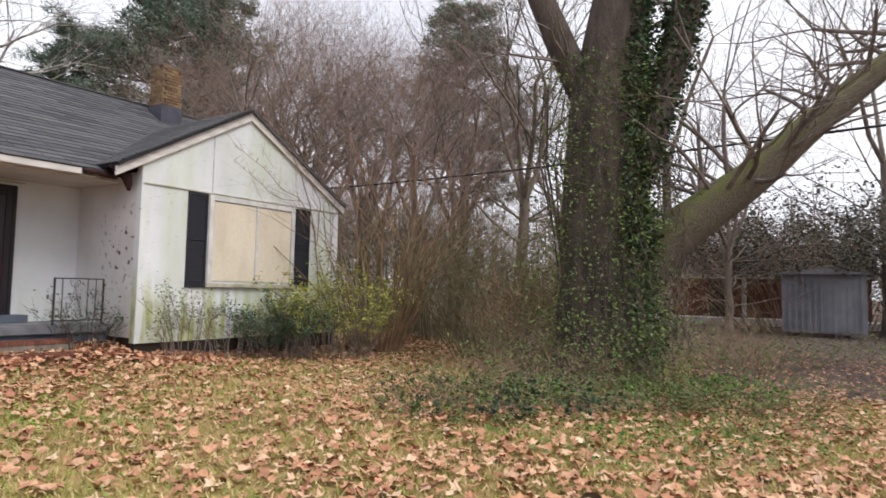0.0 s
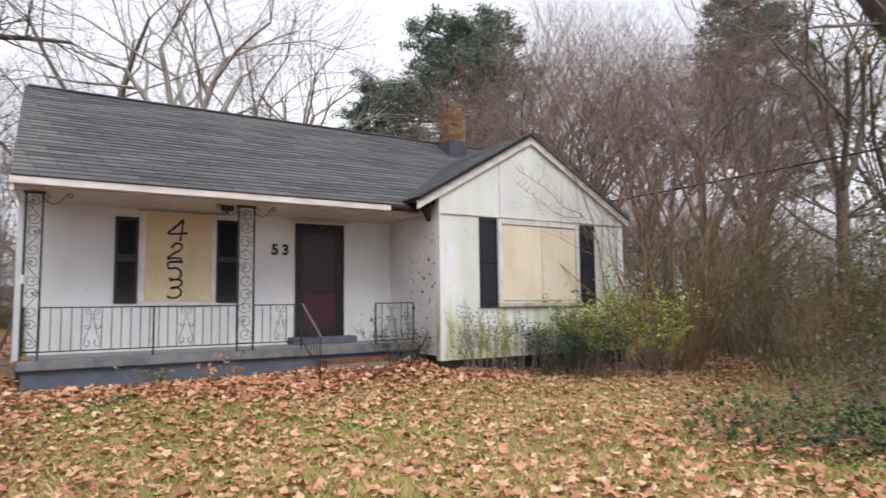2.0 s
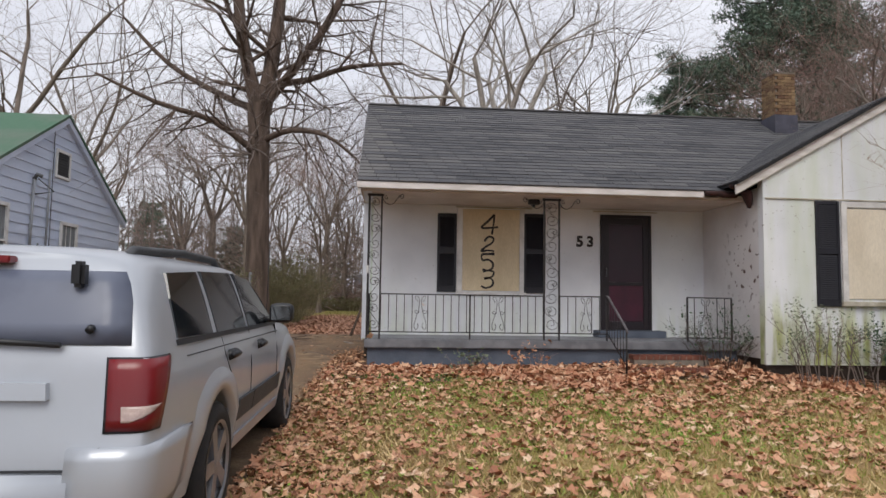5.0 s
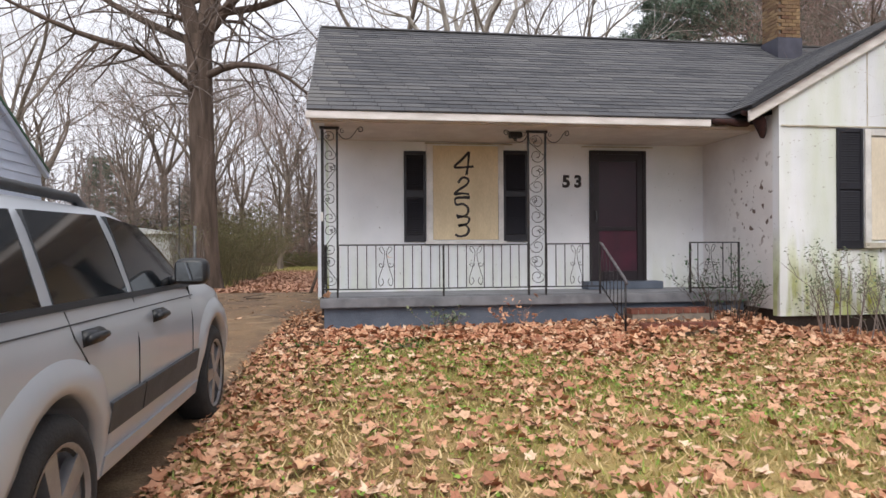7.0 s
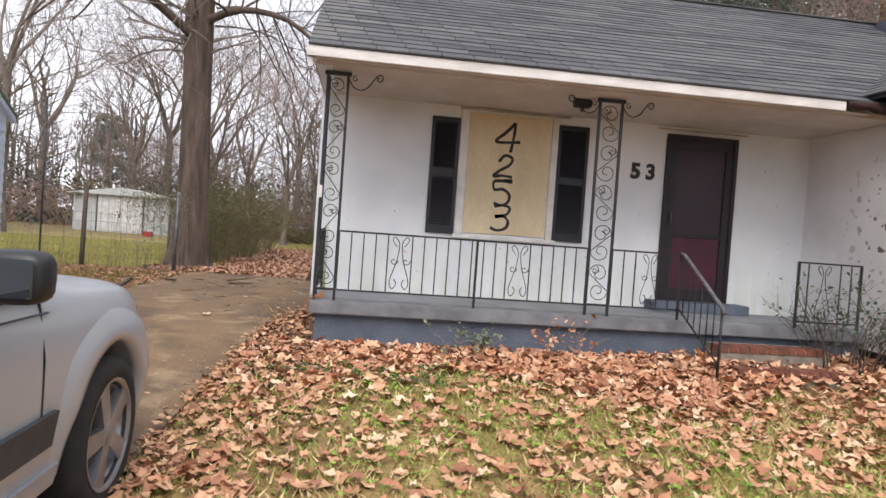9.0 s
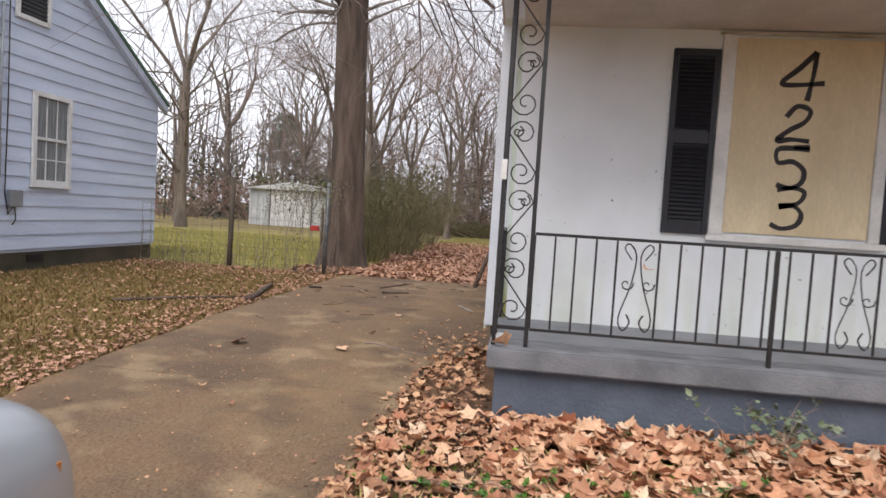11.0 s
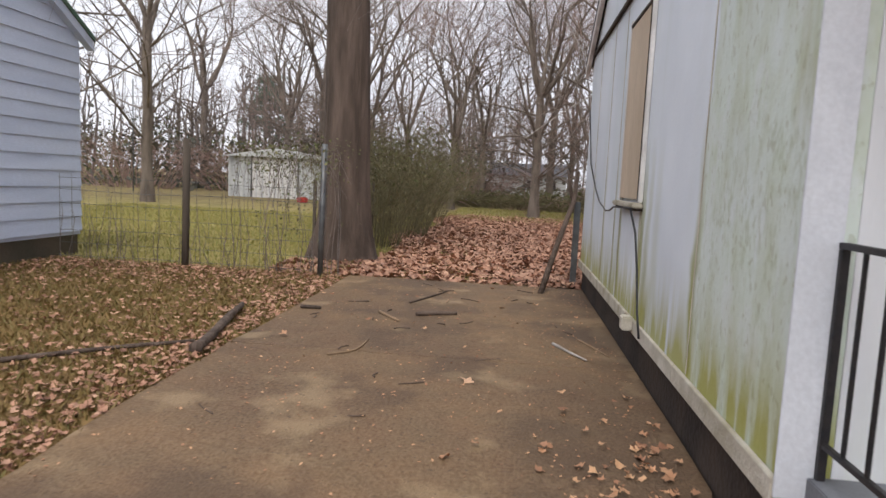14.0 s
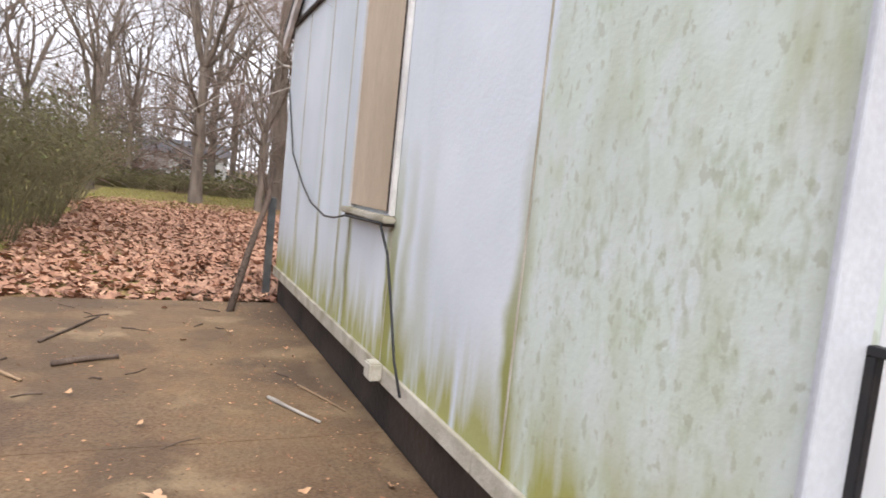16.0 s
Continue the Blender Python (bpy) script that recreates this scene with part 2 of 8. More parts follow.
M_TWIG = simple("twig_grey", (136, 124, 118), (104, 94, 90), 0.9, 4, 30, 0)
M_TWIG_R = simple("twig_reddish", (164, 138, 128), (126, 104, 96), 0.9, 4, 30, 0)
M_TWIG_T = simple("twig_tan", (160, 134, 106), (118, 98, 78), 0.9, 4, 30, 0)
M_STRAWBRUSH = simple("brush_olive", (124, 116, 84), (92, 86, 62), 0.9, 4, 30, 0)


M_BARK_FAR = simple("bark_far", (132, 120, 110), (98, 88, 80), 0.95, 5, 30, 0.02, stretch=(1, 1, 0.25))


def leaf_mat(name, *cols, rough=0.7, trans=0.0):
    a = Mat(name, rough)
    stops = [((i + 0.0) / (len(cols) - 1), srgb(*c)) for i, c in enumerate(cols)]
    c = a.ramp(a.per_island(), *stops)
    c = a.mix(a.math("MULTIPLY", a.noise(40, 0.3, 0.7), 0.35), c, tuple(0.45 * v for v in srgb(*cols[0])[:3]) + (1,))
    a.color(c)
    return a.m


M_LEAF = leaf_mat("dry_sycamore_leaves", (146, 96, 72), (200, 148, 114), (170, 112, 84), (224, 184, 150), (206, 150, 114), (234, 206, 176))
M_LEAF_D = leaf_mat("damp_brown_leaves", (150, 106, 80), (196, 148, 112), (130, 88, 66), (216, 172, 132), (172, 126, 96))
M_GRASS = leaf_mat("winter_grass", (136, 140, 56), (164, 162, 84), (118, 148, 50), (192, 176, 118), (98, 136, 44))
M_STRAW = leaf_mat("straw_grass", (204, 174, 124), (222, 196, 152), (178, 154, 102), (150, 146, 74))
M_WEED = leaf_mat("green_weeds", (72, 112, 40), (94, 134, 50), (62, 92, 38), (108, 140, 60))
M_WEED_L = leaf_mat("chickweed_leaves", (112, 142, 44), (140, 168, 62), (90, 124, 38), (160, 180, 84))
M_IVY = leaf_mat("ivy_leaves", (44, 68, 44), (62, 90, 54), (34, 52, 38), (78, 104, 62))
M_IVY_L = leaf_mat("dull_vine_leaves", (88, 108, 54), (112, 124, 66), (72, 92, 50), (128, 128, 72))
M_IVY_V = leaf_mat("light_vine_leaves", (86, 110, 56), (112, 130, 64), (72, 94, 50), (134, 140, 76))
M_BUSH_G = leaf_mat("evergreen_bush", (58, 84, 58), (74, 102, 70), (46, 66, 48))
M_BUSH_Y = leaf_mat("yellow_green_bush", (162, 164, 74), (136, 146, 62), (180, 172, 88), (112, 124, 56))
M_BUSH_P = leaf_mat("pale_shrub_leaves", (120, 132, 104), (96, 112, 84), (140, 146, 118))
M_PINE = leaf_mat("pine_needles", (82, 104, 88), (102, 122, 102), (68, 88, 78), (118, 134, 112))
M_BAREHEDGE = leaf_mat("bare_evergreen", (84, 82, 72), (64, 70, 58), (100, 94, 84))


M_LEAF_B = leaf_mat("back_yard_leaves", (150, 108, 86), (190, 144, 118), (122, 84, 68), (208, 166, 138), (166, 120, 96))
M_GRASS_B = leaf_mat("back_lawn_grass", (150, 144, 78), (170, 158, 94), (132, 138, 66), (184, 170, 112))
M_GRASS_D = leaf_mat("thin_dull_grass", (116, 98, 54), (140, 114, 68), (98, 92, 42), (152, 122, 78))
M_HEDGE = leaf_mat("olive_hedge_leaves", (108, 112, 62), (86, 92, 54), (128, 122, 78), (96, 88, 60))


def ground_material():
    a = Mat("lawn_soil", 0.95)
    big, mid, small = a.noise(0.35, 0.38, 0.62), a.noise(2.2, 0.4, 0.6), a.noise(26, 0.3, 0.7)
    grass = a.mix(mid, srgb(136, 126, 66), srgb(166, 144, 92))
    soil = a.mix(small, srgb(106, 78, 56), srgb(144, 108, 78))
    col = a.mix(a.math("MULTIPLY", big, 0.7), grass, soil)
    # the lawn behind the fence is greener, the ground by the far houses browner
    back = a.math("MULTIPLY", a.axis(1, 5.0, 6.2), a.axis(0, -6.6, -8.0))
    col = a.mix(back, col, a.mix(mid, srgb(134, 124, 66), srgb(152, 138, 82)))
    sideyard = a.math("MULTIPLY", a.axis(1, 6.0, 5.0), a.axis(0, -6.0, -7.0))
    col = a.mix(sideyard, col, a.mix(mid, srgb(108, 84, 50), srgb(132, 106, 64)))
    deep = a.axis(1, 17.0, 24.0)
    col = a.mix(deep, col, a.mix(mid, srgb(112, 96, 66), srgb(134, 120, 74)))
    strip = a.math("MULTIPLY", a.axis(0, -5.4, -4.7), a.math("MULTIPLY", a.axis(0, -3.2, -3.9), a.axis(1, -4.5, -2.0)))
    col = a.mix(strip, col, a.mix(mid, srgb(88, 62, 46), srgb(112, 84, 62)))
    right = a.axis(0, 9.0, 11.0)
    col = a.mix(right, col, a.mix(mid, srgb(84, 68, 58), srgb(108, 88, 74)))
    a.color(col)
    a.bump(small, 0.03, 0.7)
    return a.m


M_GROUND = ground_material()


def concrete_material():
    a = Mat("driveway_concrete", 0.78)
    big, mid, small = a.noise(0.9, 0.36, 0.64, 7), a.noise(4, 0.35, 0.65, 6), a.noise(60, 0.3, 0.7)
    col = a.mix(big, srgb(84, 59, 40), srgb(116, 89, 60))
    col = a.mix(a.math("MULTIPLY", mid, 0.55), col, srgb(84, 68, 48))
    col = a.mix(a.math("MULTIPLY", small, 0.35), col, srgb(164, 140, 112))
    stain = a.noise(1.5, 0.50, 0.60, 7)
    col = a.mix(a.math("MULTIPLY", stain, 0.5), col, srgb(72, 56, 44))
    pale = a.noise(2.1, 0.56, 0.66, 7)
    col = a.mix(a.math("MULTIPLY", pale, 0.55), col, srgb(156, 134, 104))
    specks = a.noise(38, 0.66, 0.7, 2)
    col = a.mix(a.math("MULTIPLY", specks, 0.7), col, srgb(80, 64, 50))
    edge = a.math("MULTIPLY", a.axis(0, -4.9, -4.25), a.noise(1.6, 0.3, 0.6))
    col = a.mix(a.math("MULTIPLY", edge, 0.6), col, srgb(72, 56, 44))
    a.color(col)
    a.bump(a.math("ADD", small, mid), 0.006, 0.6)
    return a.m


M_CONC = concrete_material()


def shingle_material(name, c1, c2, c3):
    a = Mat(name, 0.95)
    r = a.per_object()
    col = a.ramp(r, (0.0, srgb(*c1)), (0.5, srgb(*c2)), (1.0, srgb(*c3)))
    col = a.mix(a.math("MULTIPLY", a.per_island(), 0.5), col, srgb(*c2))
    col = a.mix(a.math("MULTIPLY", a.noise(140, 0.3, 0.7), 0.4), col, tuple(0.45 * v for v in srgb(*c1)[:3]) + (1,))
    col = a.mix(a.math("MULTIPLY", a.noise(1.1, 0.42, 0.62, 6), 0.4), col, srgb(118, 115, 112))
    a.color(col)
    a.bump(a.noise(180, 0.3, 0.7), 0.003)
    return a.m


M_SHINGLE = shingle_material("grey_shingle", (62, 63, 68), (82, 83, 88), (104, 103, 105))
M_SHINGLE_N = shingle_material("green_shingle", (70, 104, 84), (82, 116, 96), (92, 126, 106))


def brick_material():
    a = Mat("chimney_brick", 0.9)
    col = a.ramp(a.per_object(), (0, srgb(112, 88, 68)), (0.4, srgb(146, 120, 88)), (0.7, srgb(100, 70, 54)), (1, srgb(164, 138, 104)))
    col = a.mix(a.math("MULTIPLY", a.noise(30, 0.4, 0.7), 0.5), col, srgb(80, 66, 50))
    a.color(col)
    a.bump(a.noise(60, 0.3, 0.7), 0.004)
    return a.m


M_BRICK = brick_material()
M_BRICK_RED = simple("step_brick", (128, 78, 62), (96, 58, 48), 0.9, 8, 50, 0.004)
M_MORTAR = simple("mortar", (140, 130, 118), (110, 102, 94), 0.95, 8, 60, 0.003)
M_FLASH = simple("chimney_flashing", (78, 78, 92), (64, 64, 76), 0.5, 5, 60, 0.001)

car_paint = Mat("silver_paint", 0.36, 0.3)
car_paint.color(car_paint.mix(car_paint.noise(1.5, 0.3, 0.7), srgb(176, 181, 189), srgb(166, 172, 180)))
car_paint.set("Coat Weight", 0.6).set("Coat Roughness", 0.08)
M_CAR = car_paint.m
tinted = Mat("tinted_glass", 0.06)
tinted.color(srgb(26, 30, 34)).set("Specular IOR Level", 0.8)
M_TINT = tinted.m
# dim sky reflection put into the pale blue-grey colour, real gloss kept low
rear_g = Mat("rear_glass_sky_sheen", 0.3)
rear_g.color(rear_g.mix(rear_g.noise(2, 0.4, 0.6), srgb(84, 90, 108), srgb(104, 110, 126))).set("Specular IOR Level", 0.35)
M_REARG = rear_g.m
M_TYRE = simple("tyre_rubber", (32, 32, 34), (44, 42, 42), 0.85, 10, 80, 0.002)
M_RIM = simple("alloy_rim", (168, 170, 176), (140, 142, 148), 0.35, 6, 60, 0.0, metal=0.7)
M_PLASTIC = simple("grey_plastic", (66, 68, 72), (54, 56, 60), 0.6, 10, 120, 0.001)
M_BLACKP = simple("black_plastic", (26, 28, 34), (34, 36, 40), 0.45, 10, 120, 0.0)
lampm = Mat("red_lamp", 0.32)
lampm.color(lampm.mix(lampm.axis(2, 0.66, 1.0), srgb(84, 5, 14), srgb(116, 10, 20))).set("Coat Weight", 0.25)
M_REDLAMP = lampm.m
M_CLEARLAMP = simple("clear_lamp", (196, 176, 168), (170, 150, 146), 0.2, 30, 90, 0.0)
M_AMBER = simple("amber_lamp", (206, 130, 60), (190, 120, 60), 0.25, 20, 60, 0.0)
mir = Mat("mirror_glass", 0.04, 1.0)
mir.color((0.35, 0.37, 0.38, 1))
M_MIRROR = mir.m
M_PLATE = simple("licence_plate", (150, 160, 164), (130, 140, 148), 0.5, 8, 40, 0.0)
glass = Mat("window_glass", 0.05)
glass.color(srgb(58, 62, 68)).set("Specular IOR Level", 0.9)
M_GLASS = glass.m
M_CURTAIN = simple("curtain_grey", (150, 154, 158), (112, 116, 120), 0.9, 8, 60, 0.004, stretch=(1, 5, 0.3))
M_REDTHING = simple("red_plastic", (190, 40, 40), (160, 36, 36), 0.5, 8, 60, 0.0)


# ---- mesh helpers ----
def mesh_ob(name, verts, faces, mat, parent=None, smooth=False):
    me = bpy.data.meshes.new(name)
    me.from_pydata([tuple(v) for v in verts], [], faces)
    me.materials.append(mat)
    if smooth:
        me.polygons.foreach_set("use_smooth", [True] * len(me.polygons))
    me.update()
    ob = new(name, me)
    ob.parent = parent
    return ob


def part(name, bm, mat, parent=None, label="", smooth=False):
    me = bpy.data.meshes.new(name)
    bmesh.ops.recalc_face_normals(bm, faces=bm.faces)
    bm.to_mesh(me)
    bm.free()
    me.materials.append(mat)
    if smooth:
        me.polygons.foreach_set("use_smooth", [True] * len(me.polygons))
    ob = new(name, me)
    ob.parent = parent
    if label:
        tagged(ob, label)
    return ob


def box_bm(lo, hi, bevel=0.0, bm=None):
    bm = bm or bmesh.new()
    c = [(lo[i] + hi[i]) / 2 for i in range(3)]
    s = [abs(hi[i] - lo[i]) for i in range(3)]
    r = bmesh.ops.create_cube(bm, size=1.0, matrix=Matrix.Translation(c) @ Matrix.Diagonal((*s, 1)))
    if bevel:
        edges = list({e for v in r["verts"] for e in v.link_edges})
        bmesh.ops.bevel(bm, geom=edges, offset=bevel, segments=2, affect="EDGES")
    return bm


def box(name, lo, hi, mat, parent=None, bevel=0.004, label=""):
    return part(name, box_bm(lo, hi, bevel), mat, parent, label)


def prism_bm(profile, axis, a, b, bm=None):
    """Extrudes a closed profile of (u, v) pairs from a to b along an axis: 'x' takes (y, z), 'y' takes (x, z), 'z' takes (x, y)."""
    bm = bm or bmesh.new()
    put = {"x": lambda u, v, w: (w, u, v), "y": lambda u, v, w: (u, w, v), "z": lambda u, v, w: (u, v, w)}[axis]
    va = [bm.verts.new(put(u, v, a)) for u, v in profile]
    vb = [bm.verts.new(put(u, v, b)) for u, v in profile]
    bm.faces.new(va)
    bm.faces.new(vb[::-1])
    n = len(profile)
    for i in range(n):
        bm.faces.new((va[i], va[(i + 1) % n], vb[(i + 1) % n], vb[i]))
    return bm


def empty(name, label, category, group="", at=(0, 0, 0)):
    e = new(name)
    e.empty_display_size = 0.2
    e.location = at
    return tagged(e, label, category, group)


def tube(V, F, pts, radii, sides=6, cap=True):
    """Appends a tube along pts to the lists of vertices and faces."""
    base = len(V)
    n = len(pts)
    pts = [Vector(p) for p in pts]
    ref = None
    for i, p in enumerate(pts):
        d = (pts[min(i + 1, n - 1)] - pts[max(i - 1, 0)])
        d = d.normalized() if d.length > 1e-9 else Vector((0, 0, 1))
        if ref is None:
            ref = d.orthogonal().normalized()
        else:
            ref = (ref - d * ref.dot(d))
            ref = ref.normalized() if ref.length > 1e-6 else d.orthogonal().normalized()
        q = d.cross(ref)
        r = radii[i] if hasattr(radii, "__len__") else radii
        for k in range(sides):
            a = 2 * math.pi * k / sides
            V.append(p + (ref * math.cos(a) + q * math.sin(a)) * r)
    for i in range(n - 1):
        for k in range(sides):
            a, b = base + i * sides + k, base + i * sides + (k + 1) % sides
            F.append((a, b, b + sides, a + sides))
    if cap:
        F.append(tuple(base + k for k in range(sides))[::-1])
        F.append(tuple(base + (n - 1) * sides + k for k in range(sides)))


def rod(name, pts, r, mat, parent=None, sides=6, smooth=True):
    V, F = [], []
    tube(V, F, pts, r, sides)
    return mesh_ob(name, V, F, mat, parent, smooth)


# ---- ground ----
def gz(x, y):
    ys = (-400, -14, -11, -4.3, -1.2, 1.0, 60, 400)
    zs = (-0.35, -0.26, -0.21, -0.09, 0.15, 0.22, 0.28, 0.3)
    z = float(np.interp(y, ys, zs))
    return z - 0.10 * float(np.interp(x, (1.5, 4.5), (0, 1)))


def build_ground():
    near = np.arange(-14, 14.01, 0.4)
    far = np.array([16, 19, 24, 32, 45, 65, 100, 200, 600.0])
    xs = np.concatenate([-far[::-1], near, far])
    V, F = [], []
    for y in xs:
        for x in xs:
            n = noise.noise((x * 0.9, y * 0.9, 0)) * 0.02 if abs(x) < 14 and abs(y) < 14 else 0
            V.append((x, y, gz(x, y) + n))
    k = len(xs)
    for j in range(k - 1):
        for i in range(k - 1):
            F.append((j * k + i, j * k + i + 1, (j + 1) * k + i + 1, (j + 1) * k + i))
    g = mesh_ob("ground", V, F, M_GROUND, smooth=True)
    tagged(g, "winter lawn of straw and green grass over brown soil", "ground", kind="structure")


build_ground()


def build_driveway():
    """Slabs of concrete that follow the slope, with joints across."""
    drive = tagged(new("driveway"), "stained brown-grey concrete driveway beside the house", "driveway", kind="structure")
    ys = [-14, -10.6, -7.4, -4.2, -1.0, 2.2, 5.42]
    for a, b in zip(ys, ys[1:]):
        V, F = [], []
        n = 10
        for j in range(n + 1):
            y = a + 0.004 + (b - a - 0.008) * j / n
            right = float(np.interp(y, (-12, -3.5, 0, 0.4), (-4.75, -4.75, -4.5, -4.125)))
            for i in range(9):
                x = -6.84 + (right + 6.84) * i / 8
                if i == 0:
                    x += 0.04 * noise.noise((y * 2, 0, 3))
                V.append((x, y, gz(x, y) + 0.035))
        for j in range(n):
            for i in range(8):
                q = j * 9 + i
                F.append((q, q + 1, q + 10, q + 9))
        rim = [i for i in range(9)] + [j * 9 + 8 for j in range(1, n + 1)] + [n * 9 + i for i in range(7, -1, -1)] + [j * 9 for j in range(n - 1, 0, -1)]
        base = len(V)
        for q in rim:
            x, y, z = V[q]
            V.append((x, y, z - 0.12))
        for i in range(len(rim)):
            j = (i + 1) % len(rim)
            F.append((rim[j], rim[i], base + i, base + j))
        mesh_ob("slab", V, F, M_CONC, drive)


build_driveway()


# ---- the white house ----
# main block x -4.14..6.3, y 0..5.65; wing front y -1.855, x 1.9..6.35
WL, WR, YB, GY = -4.14, 6.3, 5.65, -1.855
EAVE_Z, RIDGE_Y, RIDGE_Z = 2.965, 1.95, 5.16
house = empty("white_house", "white boarded-up one-storey house with grey shingle roof", "house")


def wall_with_hole(name, axis, at, thick, u0, u1, z0, z1, mat, parent, top=None):
    """A wall as a prism across its thickness; top: extra profile points from u1 to u0."""
    prof = [(u0, z0), (u1, z0), (u1, z1)] + (top or []) + [(u0, z1)]
    ax = {"y": "y", "x": "x"}[axis]
    return part(name, prism_bm(prof, ax, at, at + thick), mat, parent)


def build_house_shell():
    # front wall behind the porch, side wall with its gable, wing front with its gable, and the plain walls that close it
    wall_with_hole("wall_front", "y", 0.0, 0.14, WL + 0.142, 2.0, 0.5, 2.95, M_WHITE, house)
    side_top = [(YB, 2.80), (RIDGE_Y, RIDGE_Z - 0.13), (0.0, 3.9)]
    part("wall_side", prism_bm([(0.0, 0.52), (YB, 0.52), (YB, 2.86), (RIDGE_Y, RIDGE_Z - 0.16), (-1.3, 2.96), (-1.3, 2.84), (0.0, 2.84)], "x", WL, WL + 0.14), M_SIDEWALL, house)
    part("wall_wing_front", prism_bm([(1.9, 0.32), (6.35, 0.32), (6.35, 3.0), (3.97, 4.3), (1.9, 3.12)], "y", GY, GY + 0.14), M_WHITE_G, house)
    part("wall_wing_return", prism_bm([(GY + 0.142, 0.4), (-0.002, 0.4), (-0.002, 3.0), (GY + 0.142, 3.0)], "x", 1.9, 2.04), M_PEEL, house)
    box("wall_wing_right", (6.21, GY + 0.142, 0.3), (6.35, YB, 2.95), M_WHITE_G, house)
    box("wall_back", (WL + 0.142, YB - 0.14, 0.4), (6.208, YB, 2.84), M_WHITE, house)
    # foundations
    box("foundation_side", (WL + 0.03, 0.02, 0.0), (WL + 0.2, YB - 0.02, 0.515), M_FOUND, house, 0)
    box("foundation_wing", (1.93, GY + 0.04, -0.2), (6.32, GY + 0.2, 0.318), M_FOUND, house, 0)
    box("foundation_wing_return", (1.94, GY + 0.205, -0.2), (2.1, 0.0, 0.398), M_FOUND, house, 0)
    # skirt boards along the foot of the side wall, end to end
    for a, b in ((0.0, 1.20), (1.21, 2.66), (2.67, 5.65)):
        box("skirt_board", (WL - 0.025, a, 0.5), (WL - 0.002, b, 0.585), M_SKIRT, house, 0.003)
    # corner boards
    box("corner_board", (WL - 0.02, -0.012, 0.53), (WL + 0.10, -0.002, 2.9), M_CORNER, house, 0.002)
    box("corner_board", (WL - 0.012, -0.006, 0.59), (WL - 0.002, 0.012, 2.9), M_CORNER, house, 0.002)
    # battens and seams of the side wall
    for y, z1 in ((1.04, 2.86), (2.33, 1.27), (3.13, 1.27), (3.40, 2.86), (4.02, 2.86), (4.85, 2.86)):
        box("seam_batten", (WL - 0.005, y - 0.005, 0.59), (WL - 0.002, y + 0.005, z1), M_SKIRT, house, 0)
    box("drip_rail", (WL - 0.03, 0.0, 2.87), (WL - 0.002, YB, 2.905), M_FOUND, house, 0.002)
    # wing: drip line over the window and a seam in its gable
    box("drip_rail", (1.93, GY - 0.022, 2.815), (6.33, GY - 0.002, 2.835), M_SKIRT, house, 0.002)
    box("seam_batten", (3.18, GY - 0.006, 2.84), (3.195, GY - 0.002, 3.83), M_SKIRT, house, 0)
    # porch ceiling
    tagged(box("porch_ceiling", (WL + 0.02, -1.30, 2.845), (1.88, -0.002, 2.885), M_SOFFIT, None, 0.002), "cream painted porch ceiling boards", "ceiling", kind="structure")
    box("porch_beam", (WL + 0.01, -1.38, 2.842), (1.88, -1.305, 2.93), M_SOFFIT, house, 0.003)


build_house_shell()


def roof_slab(parent, pts, thick, name, mat):
    """A sloping slab from four corners, thick downwards."""
    V = [Vector(p) for p in pts] + [Vector(p) - Vector((0, 0, thick)) for p in pts]
    return mesh_ob(name, V, [(0, 1, 2, 3), (7, 6, 5, 4), (0, 4, 5, 1), (1, 5, 6, 2), (2, 6, 7, 3), (3, 7, 4, 0)], mat, parent)


RX0, RX1 = WL - 0.07, 6.45
roof = new("roof")
roof.parent = house
roof_slab(roof, [(RX0, -1.47, EAVE_Z), (RX1, -1.47, EAVE_Z), (RX1, RIDGE_Y, RIDGE_Z), (RX0, RIDGE_Y, RIDGE_Z)], 0.06, "deck", M_DECK_SHADE)
roof_slab(roof, [(RX1, 5.85, 2.88), (RX0, 5.85, 2.88), (RX0, RIDGE_Y, RIDGE_Z), (RX1, RIDGE_Y, RIDGE_Z)], 0.06, "deck", M_SHINGLE)
# wing roof: ridge x 3.95
GX, GZ, GL, GR, GF = 3.93, 4.47, 1.46, 6.48, -1.95
GLZ = 3.06
GRZ = GZ - (GR - GX) * (GZ - GLZ) / (GX - GL)
roof_slab(roof, [(GL, GF, GLZ), (GX, GF, GZ), (GX, 0.9, GZ), (GL, 0.9, GLZ)], 0.05, "deck", M_DECK_SHADE)
roof_slab(roof, [(GX, GF, GZ), (GR, GF, GRZ), (GR, 0.9, GRZ), (GX, 0.9, GZ)], 0.05, "deck", M_SHINGLE)


